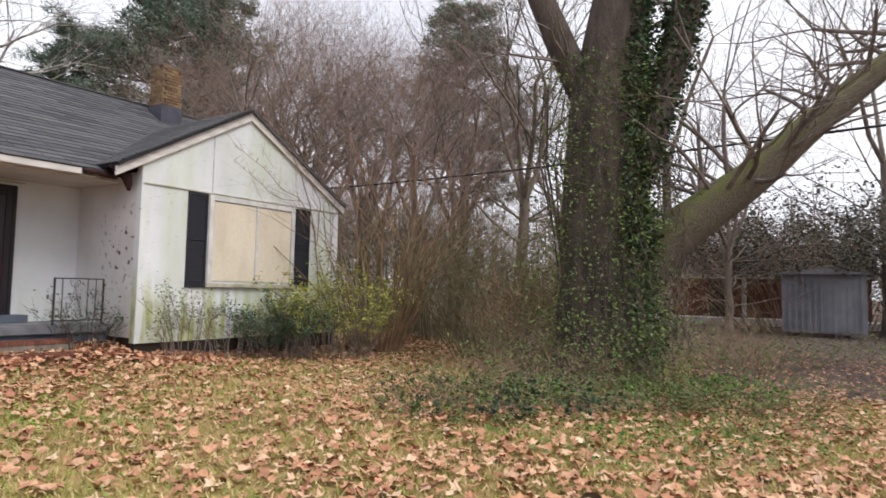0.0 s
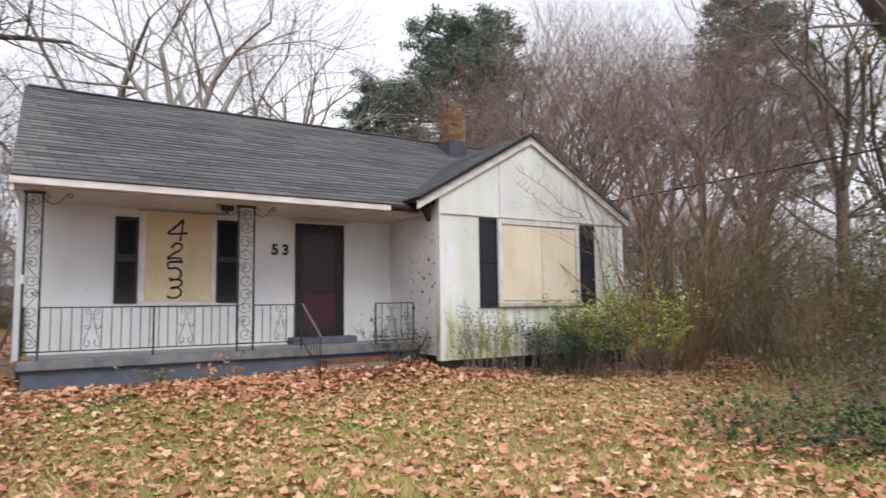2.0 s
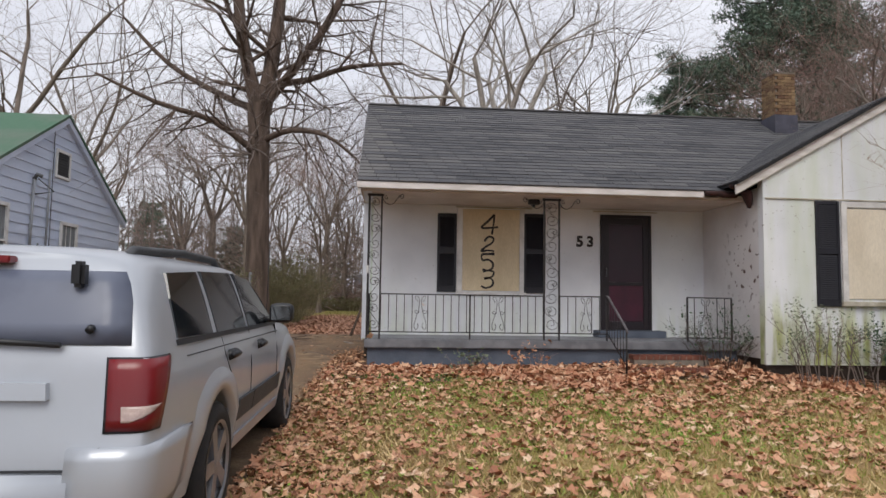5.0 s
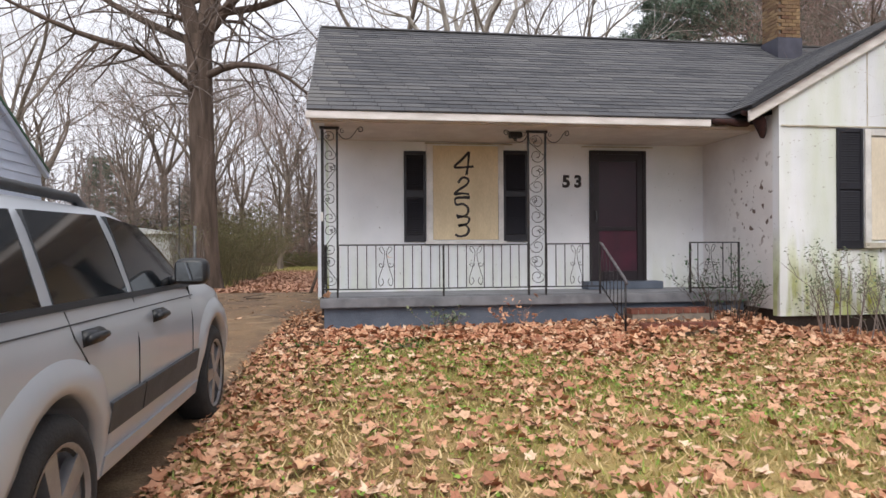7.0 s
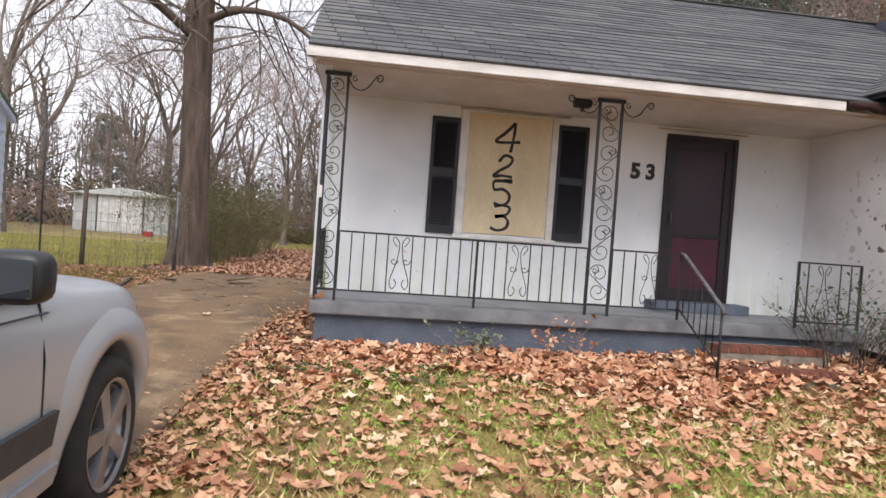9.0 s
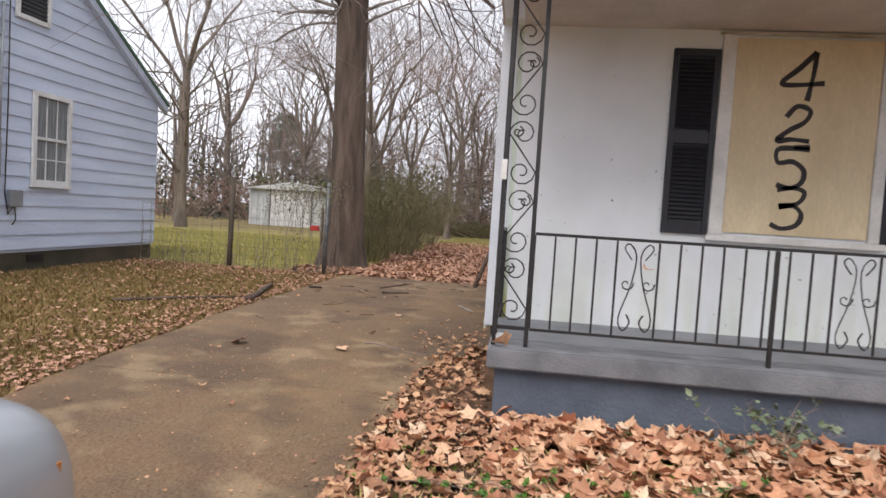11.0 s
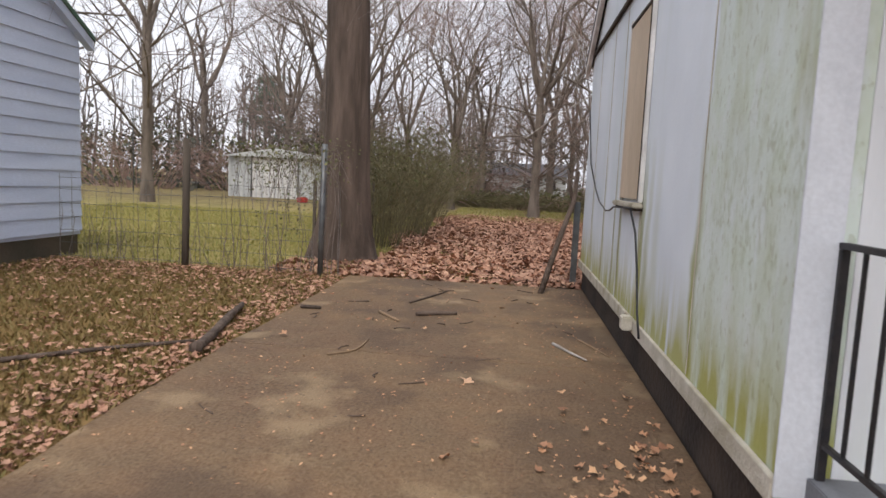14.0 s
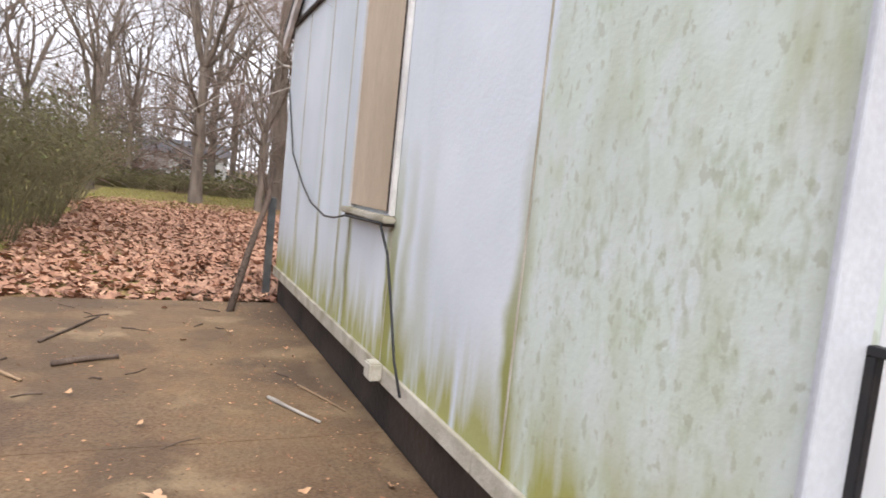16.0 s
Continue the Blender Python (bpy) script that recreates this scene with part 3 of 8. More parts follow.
def boards():
    # fascia along the main eave, split before the broken stretch
    box("fascia", (RX0 - 0.01, -1.50, 2.865), (1.16, -1.472, 2.962), M_FASCIA, house, 0.004)
    box("soffit", (RX0, -1.47, 2.858), (1.46, -1.385, 2.868), M_SOFFIT, house, 0)
    # rake boards on the wing
    for x0, z0, x1, z1 in ((GL, GLZ, GX, GZ), (GX, GZ, GR, GRZ)):
        V = [(x0, GY - 0.045, z0 - 0.052), (x1, GY - 0.045, z1 - 0.052), (x1, GY - 0.045, z1 - 0.19), (x0, GY - 0.045, z0 - 0.19)]
        V += [(x, GY - 0.002, z) for x, y, z in V]
        mesh_ob("rake_board", V, [(0, 1, 2, 3), (7, 6, 5, 4), (0, 4, 5, 1), (1, 5, 6, 2), (2, 6, 7, 3), (3, 7, 4, 0)], M_FASCIA, house)
        V = [(x0, GY - 0.052, z0 - 0.19), (x1, GY - 0.052, z1 - 0.19), (x1, GY - 0.052, z1 - 0.20), (x0, GY - 0.052, z0 - 0.20)]
        V += [(x, GY - 0.002, z) for x, y, z in V]
        mesh_ob("rake_molding", V, [(0, 1, 2, 3), (7, 6, 5, 4), (0, 4, 5, 1), (1, 5, 6, 2), (2, 6, 7, 3), (3, 7, 4, 0)], M_SKIRT, house)
    # rake boards on the side gable
    for y0, z0, y1, z1 in ((-1.47, EAVE_Z, RIDGE_Y, RIDGE_Z), (5.85, 2.88, RIDGE_Y, RIDGE_Z)):
        V = [(RX0 + 0.004, y0, z0 - 0.055), (RX0 + 0.004, y1, z1 - 0.055), (RX0 + 0.004, y1, z1 - 0.19), (RX0 + 0.004, y0, z0 - 0.19)]
        V += [(x + 0.04, y, z) for x, y, z in V]
        mesh_ob("rake_board", V, [(0, 1, 2, 3), (7, 6, 5, 4), (0, 4, 5, 1), (1, 5, 6, 2), (2, 6, 7, 3), (3, 7, 4, 0)], M_FASCIA, house)


boards()


def shutter(name, x0, x1, z0, z1, y):
    s = empty(name, "navy blue louvred shutter beside the boarded window", "shutter", "shutters of the white house")
    bm = box_bm((x0, y - 0.03, z0), (x0 + 0.04, y, z1), 0.003)
    box_bm((x1 - 0.04, y - 0.03, z0), (x1, y, z1), 0.003, bm)
    mid = z0 + (z1 - z0) * 0.52
    for a, b in ((z0, z0 + 0.1), (mid - 0.04, mid + 0.04), (z1 - 0.05, z1)):
        box_bm((x0 + 0.041, y - 0.028, a), (x1 - 0.041, y - 0.002, b), 0.002, bm)
    part("frame", bm, M_SHUT, s)
    z = z0 + 0.11
    slat = None
    while z < z1 - 0.08:
        if not (mid - 0.065 < z < mid + 0.045):
            if slat is None:
                slat = mesh_ob("slat", [(x0 + 0.04, y - 0.024, z), (x1 - 0.04, y - 0.024, z), (x1 - 0.04, y - 0.006, z + 0.030), (x0 + 0.04, y - 0.006, z + 0.030),
                                        (x0 + 0.04, y - 0.020, z - 0.004), (x1 - 0.04, y - 0.020, z - 0.004), (x1 - 0.04, y - 0.002, z + 0.026), (x0 + 0.04, y - 0.002, z + 0.026)],
                               [(0, 1, 2, 3), (7, 6, 5, 4), (0, 4, 5, 1), (1, 5, 6, 2), (2, 6, 7, 3), (3, 7, 4, 0)], M_SHUT, s)
                first = z
            else:
                o = slat.copy()
                scene.collection.objects.link(o)
                o.location.z = z - first
        z += 0.032
    mesh_ob("backing", [(x0 + 0.02, y - 0.001, z0), (x1 - 0.02, y - 0.001, z0), (x1 - 0.02, y - 0.001, z1), (x0 + 0.02, y - 0.001, z1)], [(0, 1, 2, 3)], M_SHUT, s)
    return s


def porch_window():
    w = tagged(new("window_1"), "window boarded up with beige painted plywood and white casing", "window", kind="structure")
    x0, x1, z0, z1 = -2.45, -1.45, 1.37, 2.79
    box("board", (x0, -0.018, z0), (x1, -0.002, z1), M_BOARD, w, 0.002)
    box("casing", (x0 - 0.10, -0.03, z0 - 0.02), (x0 - 0.003, -0.002, z1 + 0.02), M_TRIM, w)
    box("casing", (x1 + 0.003, -0.03, z0 - 0.02), (x1 + 0.10, -0.002, z1 + 0.02), M_TRIM, w)
    box("sill", (x0 - 0.12, -0.05, z0 - 0.07), (x1 + 0.12, -0.002, z0 - 0.022), M_TRIM, w)
    box("head", (x0 - 0.12, -0.035, z1 + 0.022), (x1 + 0.22, -0.002, z1 + 0.04), M_SKIRT, w)
    shutter("shutter", -2.89, -2.56, 1.34, 2.70, -0.004)
    shutter("shutter", -1.37, -0.99, 1.34, 2.73, -0.004)


porch_window()


def strokes(name, lines, width, y, mat, label):
    """Painted figures: flat strokes of a brush, each a list of points (x, z)."""
    V, F = [], []
    for pts in lines:
        n = len(pts)
        base = len(V)
        for i, (x, z) in enumerate(pts):
            ax, az = pts[max(i - 1, 0)]
            bx, bz = pts[min(i + 1, n - 1)]
            dx, dz = bx - ax, bz - az
            l = math.hypot(dx, dz) or 1
            w = width * (0.85 + 0.3 * noise.noise((x * 9, z * 9, 0)))
            V += [(x - dz / l * w, y, z + dx / l * w), (x + dz / l * w, y, z - dx / l * w)]
        for i in range(n - 1):
            q = base + 2 * i
            F.append((q, q + 1, q + 3, q + 2))
    o = mesh_ob(name, V, F, mat)
    return tagged(o, label, "painted number")


def smooth_line(pts, k=5):
    out = []
    for i in range(len(pts) - 1):
        p0, p1, p2, p3 = (pts[max(i - 1, 0)], pts[i], pts[i + 1], pts[min(i + 2, len(pts) - 1)])
        for j in range(k):
            t = j / k
            out.append(tuple(0.5 * (2 * b + (c - a) * t + (2 * a - 5 * b + 4 * c - d) * t * t + (3 * b - a - 3 * c + d) * t ** 3)
                             for a, b, c, d in zip(p0, p1, p2, p3)))
    out.append(pts[-1])
    return out


def digits():
    four = [[(0.10, 0.30), (-0.01, 0.18), (-0.12, 0.08), (-0.06, 0.06), (0.17, 0.08)], [(0.10, 0.30), (0.09, 0.15), (0.06, -0.05)]]
    two = [[(-0.07, 0.14), (0.0, 0.22), (0.09, 0.19), (0.06, 0.11), (-0.05, 0.04), (-0.12, -0.03), (-0.02, -0.02), (0.10, -0.03)]]
    five = [[(0.11, 0.20), (-0.10, 0.20), (-0.10, 0.10), (0.0, 0.11), (0.08, 0.05), (0.07, -0.04), (-0.01, -0.08), (-0.10, -0.06)], [(0.11, 0.22), (0.0, 0.215)]]
    three = [[(-0.09, 0.20), (0.02, 0.22), (0.10, 0.19), (0.06, 0.11), (-0.07, 0.08), (0.03, 0.09), (0.09, 0.03), (0.06, -0.05), (-0.04, -0.08), (-0.12, -0.05)]]
    for name, lines, z in (("4", four, 2.40), ("2", two, 2.09), ("5", five, 1.80), ("3", three, 1.50)):
        moved = [smooth_line([(-2.0 + x, z + h) for x, h in l]) for l in lines]
        strokes("painted_digit", moved, 0.021, -0.0195, M_BLACKPAINT, "black hand-painted figure %s on the beige board" % name)
    for i, ch in enumerate("53"):
        c = bpy.data.curves.new("digit", "FONT")
        c.body, c.size, c.extrude, c.offset = ch, 0.255, 0.006, 0.010
        o = new("number_sign", c)
        o.matrix_world = pose(-0.435 + 0.19 * i, -0.010, 2.18, 90, 0, 0)
        c.materials.append(M_BLACKPAINT)
        tagged(o, "black figure %s fixed on the white wall by the door" % ch, "house number")


digits()


def front_door():
    d = tagged(new("door_1"), "dark maroon storm door closed in a dark frame", "door", kind="structure")
    box("door_frame", (0.0, -0.05, 0.72), (0.055, -0.002, 2.75), M_DOOR_F, d)
    box("door_frame", (0.865, -0.05, 0.72), (0.92, -0.002, 2.75), M_DOOR_F, d)
    box("door_frame", (0.056, -0.05, 2.69), (0.864, -0.002, 2.75), M_DOOR_F, d)
    bm = box_bm((0.056, -0.04, 0.72), (0.15, -0.012, 2.689), 0.003)
    box_bm((0.77, -0.04, 0.72), (0.864, -0.012, 2.689), 0.003, bm)
    box_bm((0.151, -0.04, 0.72), (0.769, -0.012, 0.87), 0.003, bm)
    box_bm((0.151, -0.04, 1.50), (0.769, -0.012, 1.56), 0.003, bm)
    box_bm((0.151, -0.04, 2.58), (0.769, -0.012, 2.689), 0.003, bm)
    part("door_leaf", bm, M_DOOR_F, d)
    box("kick_panel", (0.151, -0.026, 0.871), (0.769, -0.014, 1.499), M_DOOR, d, 0.002)
    box("screen", (0.151, -0.022, 1.561), (0.769, -0.016, 2.579), M_SCREEN, d, 0)
    rod("handle", [(0.09, -0.05, 1.80), (0.09, -0.085, 1.79), (0.09, -0.085, 1.66), (0.09, -0.05, 1.65)], 0.008, M_STEEL, d)
    box("casing_head", (-0.12, -0.03, 2.80), (1.04, -0.002, 2.815), M_SKIRT, d, 0.002)
    box("threshold", (-0.13, -0.30, 0.602), (1.07, -0.002, 0.718), M_PAINTBASE, d, 0.006)


front_door()


def wing_window():
    w = tagged(new("window_2"), "wide window boarded up with two beige plywood sheets", "window", kind="structure")
    x0, x1, z0, z1 = 3.13, 5.10, 1.28, 2.80
    y = GY
    box("casing", (x0 - 0.0, y - 0.035, z0), (x0 + 0.09, y - 0.002, z1), M_TRIM, w)
    box("casing", (x1 - 0.09, y - 0.035, z0), (x1, y - 0.002, z1), M_TRIM, w)
    box("head", (x0 + 0.091, y - 0.035, z1 - 0.09), (x1 - 0.091, y - 0.002, z1), M_TRIM, w)
    box("sill", (x0 - 0.03, y - 0.07, z0 - 0.07), (x1 + 0.03, y - 0.002, z0 - 0.002), M_SKIRT, w)
    box("mullion", (4.145, y - 0.032, z0 + 0.02), (4.195, y - 0.002, z1 - 0.091), M_TRIM, w)
    box("board", (x0 + 0.10, y - 0.02, z0 + 0.04), (4.143, y - 0.003, z1 - 0.11), M_BOARD_PALE, w, 0.002)
    box("board", (4.197, y - 0.02, z0 + 0.04), (x1 - 0.10, y - 0.003, z1 - 0.115), M_BOARD_PALE, w, 0.002)
    shutter("shutter", 2.72, 3.10, 1.20, 2.80, y - 0.004)
    shutter("shutter", 5.13, 5.51, 1.20, 2.79, y - 0.004)


wing_window()


def side_window():
    w = tagged(new("window_3"), "side window boarded with tan plywood, sill peeling", "window", kind="structure")
    box("board", (WL - 0.03, 2.365, 1.36), (WL - 0.003, 3.050, 2.60), M_BOARD_SIDE, w, 0.002)
    box("gap_strip", (WL - 0.034, 2.349, 1.35), (WL - 0.003, 2.363, 2.66), M_FOUND, w, 0)
    box("casing", (WL - 0.03, 2.310, 1.34), (WL - 0.003, 2.347, 2.66), M_TRIM, w)
    box("casing", (WL - 0.03, 3.052, 1.34), (WL - 0.003, 3.105, 2.66), M_TRIM, w)
    box("head", (WL - 0.036, 2.365, 2.602), (WL - 0.003, 3.050, 2.625), M_FOUND, w, 0)
    box("sill", (WL - 0.07, 2.285, 1.302), (WL - 0.003, 3.135, 1.338), M_SKIRT, w, 0.008)
    box("sill_edge", (WL - 0.05, 2.305, 1.284), (WL - 0.003, 3.085, 1.30), M_FOUND, w, 0)


side_window()


# ---- porch ----
def build_porch():
    p = empty("porch", "raised concrete porch with blue-grey painted base", "porch")
    box("base", (-4.02, -1.13, 0.0), (1.86, -0.02, 0.468), M_PAINTBASE, p, 0.006)
    box("slab", (-4.07, -1.20, 0.47), (1.88, -0.90, 0.598), M_SLAB, p, 0.012)
    box("floor", (-4.07, -0.898, 0.47), (1.88, -0.002, 0.601), M_PORCH_FLOOR, p, 0.004)
    st = empty("front_steps", "low red-brick steps half buried in dry leaves", "steps")
    for k, (y0, z1) in enumerate(((-1.52, 0.42), (-1.86, 0.26))):
        box("tread_core", (0.02, y0 + 0.01, 0.0), (1.18, -1.205 if k == 0 else -1.525, z1 - 0.012), M_MORTAR, st, 0)
        x = 0.0
        while x < 1.15:
            box("brick", (x, y0, z1 - 0.07), (x + 0.095, y0 + 0.19, z1), M_BRICK_RED, st, 0.005)
            x += 0.105


build_porch()


# ---- wrought iron ----
def spiral(c, r0, r1, a0, a1, n):
    return [(c[0] + (r0 + (r1 - r0) * i / n) * math.cos(a0 + (a1 - a0) * i / n),
             c[1] + (r0 + (r1 - r0) * i / n) * math.sin(a0 + (a1 - a0) * i / n)) for i in range(n + 1)]


def s_scroll(w, h, flip=1):
    """An S of two scrolls, w wide and h high, about (0, 0)."""
    r = w / 2
    top = spiral((0, h / 2 - r), r * 0.22, r, -math.pi * 1.9, math.pi * 0.0 - 0.1, 12)
    top = [(x, z) for x, z in spiral((0, h / 2 - r), r * 0.2, r, math.pi * 2.6, 0.0, 14)]
    low = [(-x, -z) for x, z in top[::-1]]
    return [(flip * x, z) for x, z in top + low]


def flat_to_world(pts, origin, along):
    """(u, z) pairs to the world, u along 'x' or 'y'."""
    ox, oy, oz = origin
    return [(ox + u, oy, oz + z) if along == "x" else (ox, oy + u, oz + z) for u, z in pts]


def column_panel(parent, along, origin, width, z0, z1):
    """Scroll work between two uprights."""
    h = 0.44
    n = int(round((z1 - z0) / h))
    h = (z1 - z0) / n
    for i in range(n):
        o = (origin[0], origin[1], z0 + h * (i + 0.5))
        rod("scroll", flat_to_world(s_scroll(width, h * 0.97, 1 if i % 2 else -1), o, along), 0.0048, M_IRON, parent, 5)
        q = spiral((width * 0.2 * (1 if i % 2 else -1), h * 0.30), 0.008, width * 0.22, 0, 7.5, 10)
        rod("scroll", flat_to_world(q, o, along), 0.005, M_IRON, parent, 4)


def bar(name, lo, hi, parent):
    return box(name, lo, hi, M_IRON, parent, 0.002)


CY, B = -1.11, 0.013


def iron_column(name, x0, x1, corner, label):
    c = empty(name, label, "porch column", "wrought iron porch columns")
    for x in (x0, x1):
        bar("upright", (x - B, CY - B, 0.60), (x + B, CY + B, 2.835), c)
    bar("foot_rail", (x0 + B, CY - B, 0.70), (x1 - B, CY + B, 0.722), c)
    bar("head_plate", (x0 - 0.03, CY - 0.02, 2.80), (x1 + 0.03, CY + 0.02, 2.834), c)
    column_panel(c, "x", ((x0 + x1) / 2, CY, 0), x1 - x0 - 2 * B, 0.74, 2.79)
    if corner:
        y1 = CY + 0.24
        bar("upright", (x0 - B, y1 - B, 0.60), (x0 + B, y1 + B, 2.835), c)
        bar("foot_rail", (x0 - B, CY + B, 0.70), (x0 + B, y1 - B, 0.722), c)
        column_panel(c, "y", (x0, (CY + y1) / 2, 0), 0.21, 0.74, 2.79)
        bar("address_tag", (x0 - 0.02, CY - 0.03, 1.60), (x0 + 0.015, CY - 0.014, 1.72), c).data.materials[0] = M_TRIM
    for side in ((1,) if corner else (-1, 1)):
        xs = x1 if side > 0 else x0
        a = spiral((0.30, -0.035), 0.006, 0.04, -5.5, 1.2, 10)
        b = spiral((0.07, -0.055), 0.006, 0.035, 8.2, 1.5, 10)
        pts = a + [(0.27, -0.02), (0.20, -0.12), (0.13, -0.16), (0.06, -0.14), (0.01, -0.07)]
        rod("bracket_scroll", flat_to_world([(side * (u), z) for u, z in smooth_line(pts, 3)], (xs, CY, 2.835), "x"), 0.006, M_IRON, c, 5)
        rod("bracket_scroll", flat_to_world([(side * u, z) for u, z in b], (xs, CY, 2.835), "x"), 0.005, M_IRON, c, 5)
    return c


iron_column("iron_column", -4.04, -3.845, True, "black wrought-iron corner column with scroll work on the slab")
iron_column("iron_column", -1.28, -1.04, False, "black wrought-iron flat column with scroll work and brackets")


def railing(name, along, at, u0, u1, z0, z1, motifs, posts, label, step=0.122):
    r = empty(name, label, "railing", "porch railings")

    def seg(nm, ua, ub, za, zb, th):
        if along == "x":
            return bar(nm, (ua, at - th, za), (ub, at + th, zb), r)
        return bar(nm, (at - th, ua, za), (at + th, ub, zb), r)

    seg("top_rail", u0, u1, z1 - 0.018, z1, 0.014)
    seg("bottom_rail", u0, u1, z0, z0 + 0.016, 0.010)
    n = max(2, int(round((u1 - u0) / step)))
    us = [u0 + (u1 - u0) * i / n for i in range(n + 1)]
    for i, u in enumerate(us):
        if any(a + 0.03 < u < b - 0.03 for a, b in motifs):
            continue
        seg("baluster", u - 0.006, u + 0.006, z0 + 0.017, z1 - 0.019, 0.006)
    for a, b in motifs:
        m, hw, h = (a + b) / 2, (b - a) / 2 - 0.01, (z1 - z0 - 0.04) / 2
        zc = (z0 + z1) / 2
        for f in (-1, 1):
            line = smooth_line([(f * hw * 0.35, h * 0.62), (f * hw * 0.75, h * 0.85), (f * hw * 0.5, h * 0.95), (f * hw * 0.12, h * 0.7),
                                (f * hw * 0.3, h * 0.1), (f * hw * 0.85, -h * 0.62), (f * hw * 0.6, -h * 0.9), (f * hw * 0.25, -h * 0.72), (f * hw * 0.45, -h * 0.55)], 3)
            o = (m, at, zc) if along == "x" else (at, m, zc)
            rod("scroll", flat_to_world(line, o, along), 0.005, M_IRON, r, 4)
            s2 = spiral((f * hw * 0.55, h * 0.1), 0.006, hw * 0.4, 0, 6.5, 8)
            rod("scroll", flat_to_world(s2, o, along), 0.0045, M_IRON, r, 4)
    for u in posts:
        seg("post", u - 0.012, u + 0.012, 0.60, z1 - 0.019, 0.012)
    return r


railing("porch_railing", "x", CY, -3.83, -1.295, 0.70, 1.297, [(-3.34, -3.10), (-2.13, -1.89)], [-2.45], "black iron porch railing between the columns", 0.121)
railing("porch_railing", "x", CY, -1.025, -0.26, 0.70, 1.30, [(-0.72, -0.50)], [-0.27], "black iron railing beside the steps, paint worn", 0.121)
railing("porch_railing", "y", -4.04, -0.85, -0.012, 0.70, 1.30, [(-0.58, -0.34)], [-0.02], "black iron railing at the end of the porch", 0.12)
railing("porch_railing", "x", -1.20, 1.0, 1.75, 0.66, 1.31, [(1.2, 1.42)], [1.01, 1.74], "black iron railing tangled with a dry shrub", 0.121)


def hand_rail():
    h = empty("handrail", "sloping iron handrail going down beside the steps", "railing", "porch railings")
    x = -0.27
    worn = simple("worn_rail_paint", (112, 108, 112), (70, 66, 70), 0.6, 20, 90, 0.001)
    rod("rail_bar", [(x, -1.11, 1.30), (x, -1.18, 1.29), (x, -1.95, 0.83), (x, -1.99, 0.78)], 0.019, worn, h)
    rod("rail_bar", [(x, -1.13, 0.72), (x, -1.95, 0.30)], 0.009, M_IRON, h)
    rod("post", [(x, -1.95, 0.05), (x, -1.95, 0.84)], 0.013, M_IRON, h)
    for i in range(6):
        y = -1.22 - 0.12 * i
        t = (-1.18 - y) / 0.77
        rod("baluster", [(x, y, 0.68 - 0.40 * t), (x, y, 1.28 - 0.46 * t)], 0.006, M_IRON, h, 4)


hand_rail()


def gutter():
    V, F = [], []
    pts = [(1.17 + 0.1 * i, -1.54 - 0.02 * noise.noise((i, 0, 0)), 2.93 - 0.006 * i) for i in range(6)]
    tube(V, F, pts, [0.035, 0.045, 0.04, 0.05, 0.045, 0.04], 7)
    tube(V, F, [(1.72, -1.62, 3.0), (1.76, -1.66, 2.9), (1.79, -1.66, 2.78), (1.80, -1.64, 2.70)], [0.07, 0.09, 0.06, 0.02], 7)
    tube(V, F, [(1.45, -1.75, 3.0), (1.6, -1.7, 3.0), (1.74, -1.64, 2.97)], [0.03, 0.05, 0.06], 7)
    for v in V:
        v += Vector((noise.noise(v * 14), noise.noise(v * 14 + Vector((9, 0, 0))), noise.noise(v * 14 + Vector((0, 9, 0))))) * 0.02
    o = mesh_ob("broken_gutter", V, F, M_RUST, None, True)
    tagged(o, "rusted broken gutter end rotting at the roof valley", "gutter")


gutter()
tagged(box("side_soffit", (RX0 + 0.05, -1.38, 2.842), (WL - 0.003, 0.02, 2.856), M_SOFFIT, None, 0), "small soffit return board at the roof edge", "trim", kind="structure")


def porch_light():
    l = empty("porch_light", "small dark metal porch lantern under the ceiling", "lamp")
    box("body", (-1.50, -0.98, 2.76), (-1.32, -0.88, 2.842), M_IRON, l, 0.01)
    rod("arm", [(-1.41, -0.93, 2.76), (-1.41, -0.93, 2.72)], 0.02, M_GLASS, l)


porch_light()


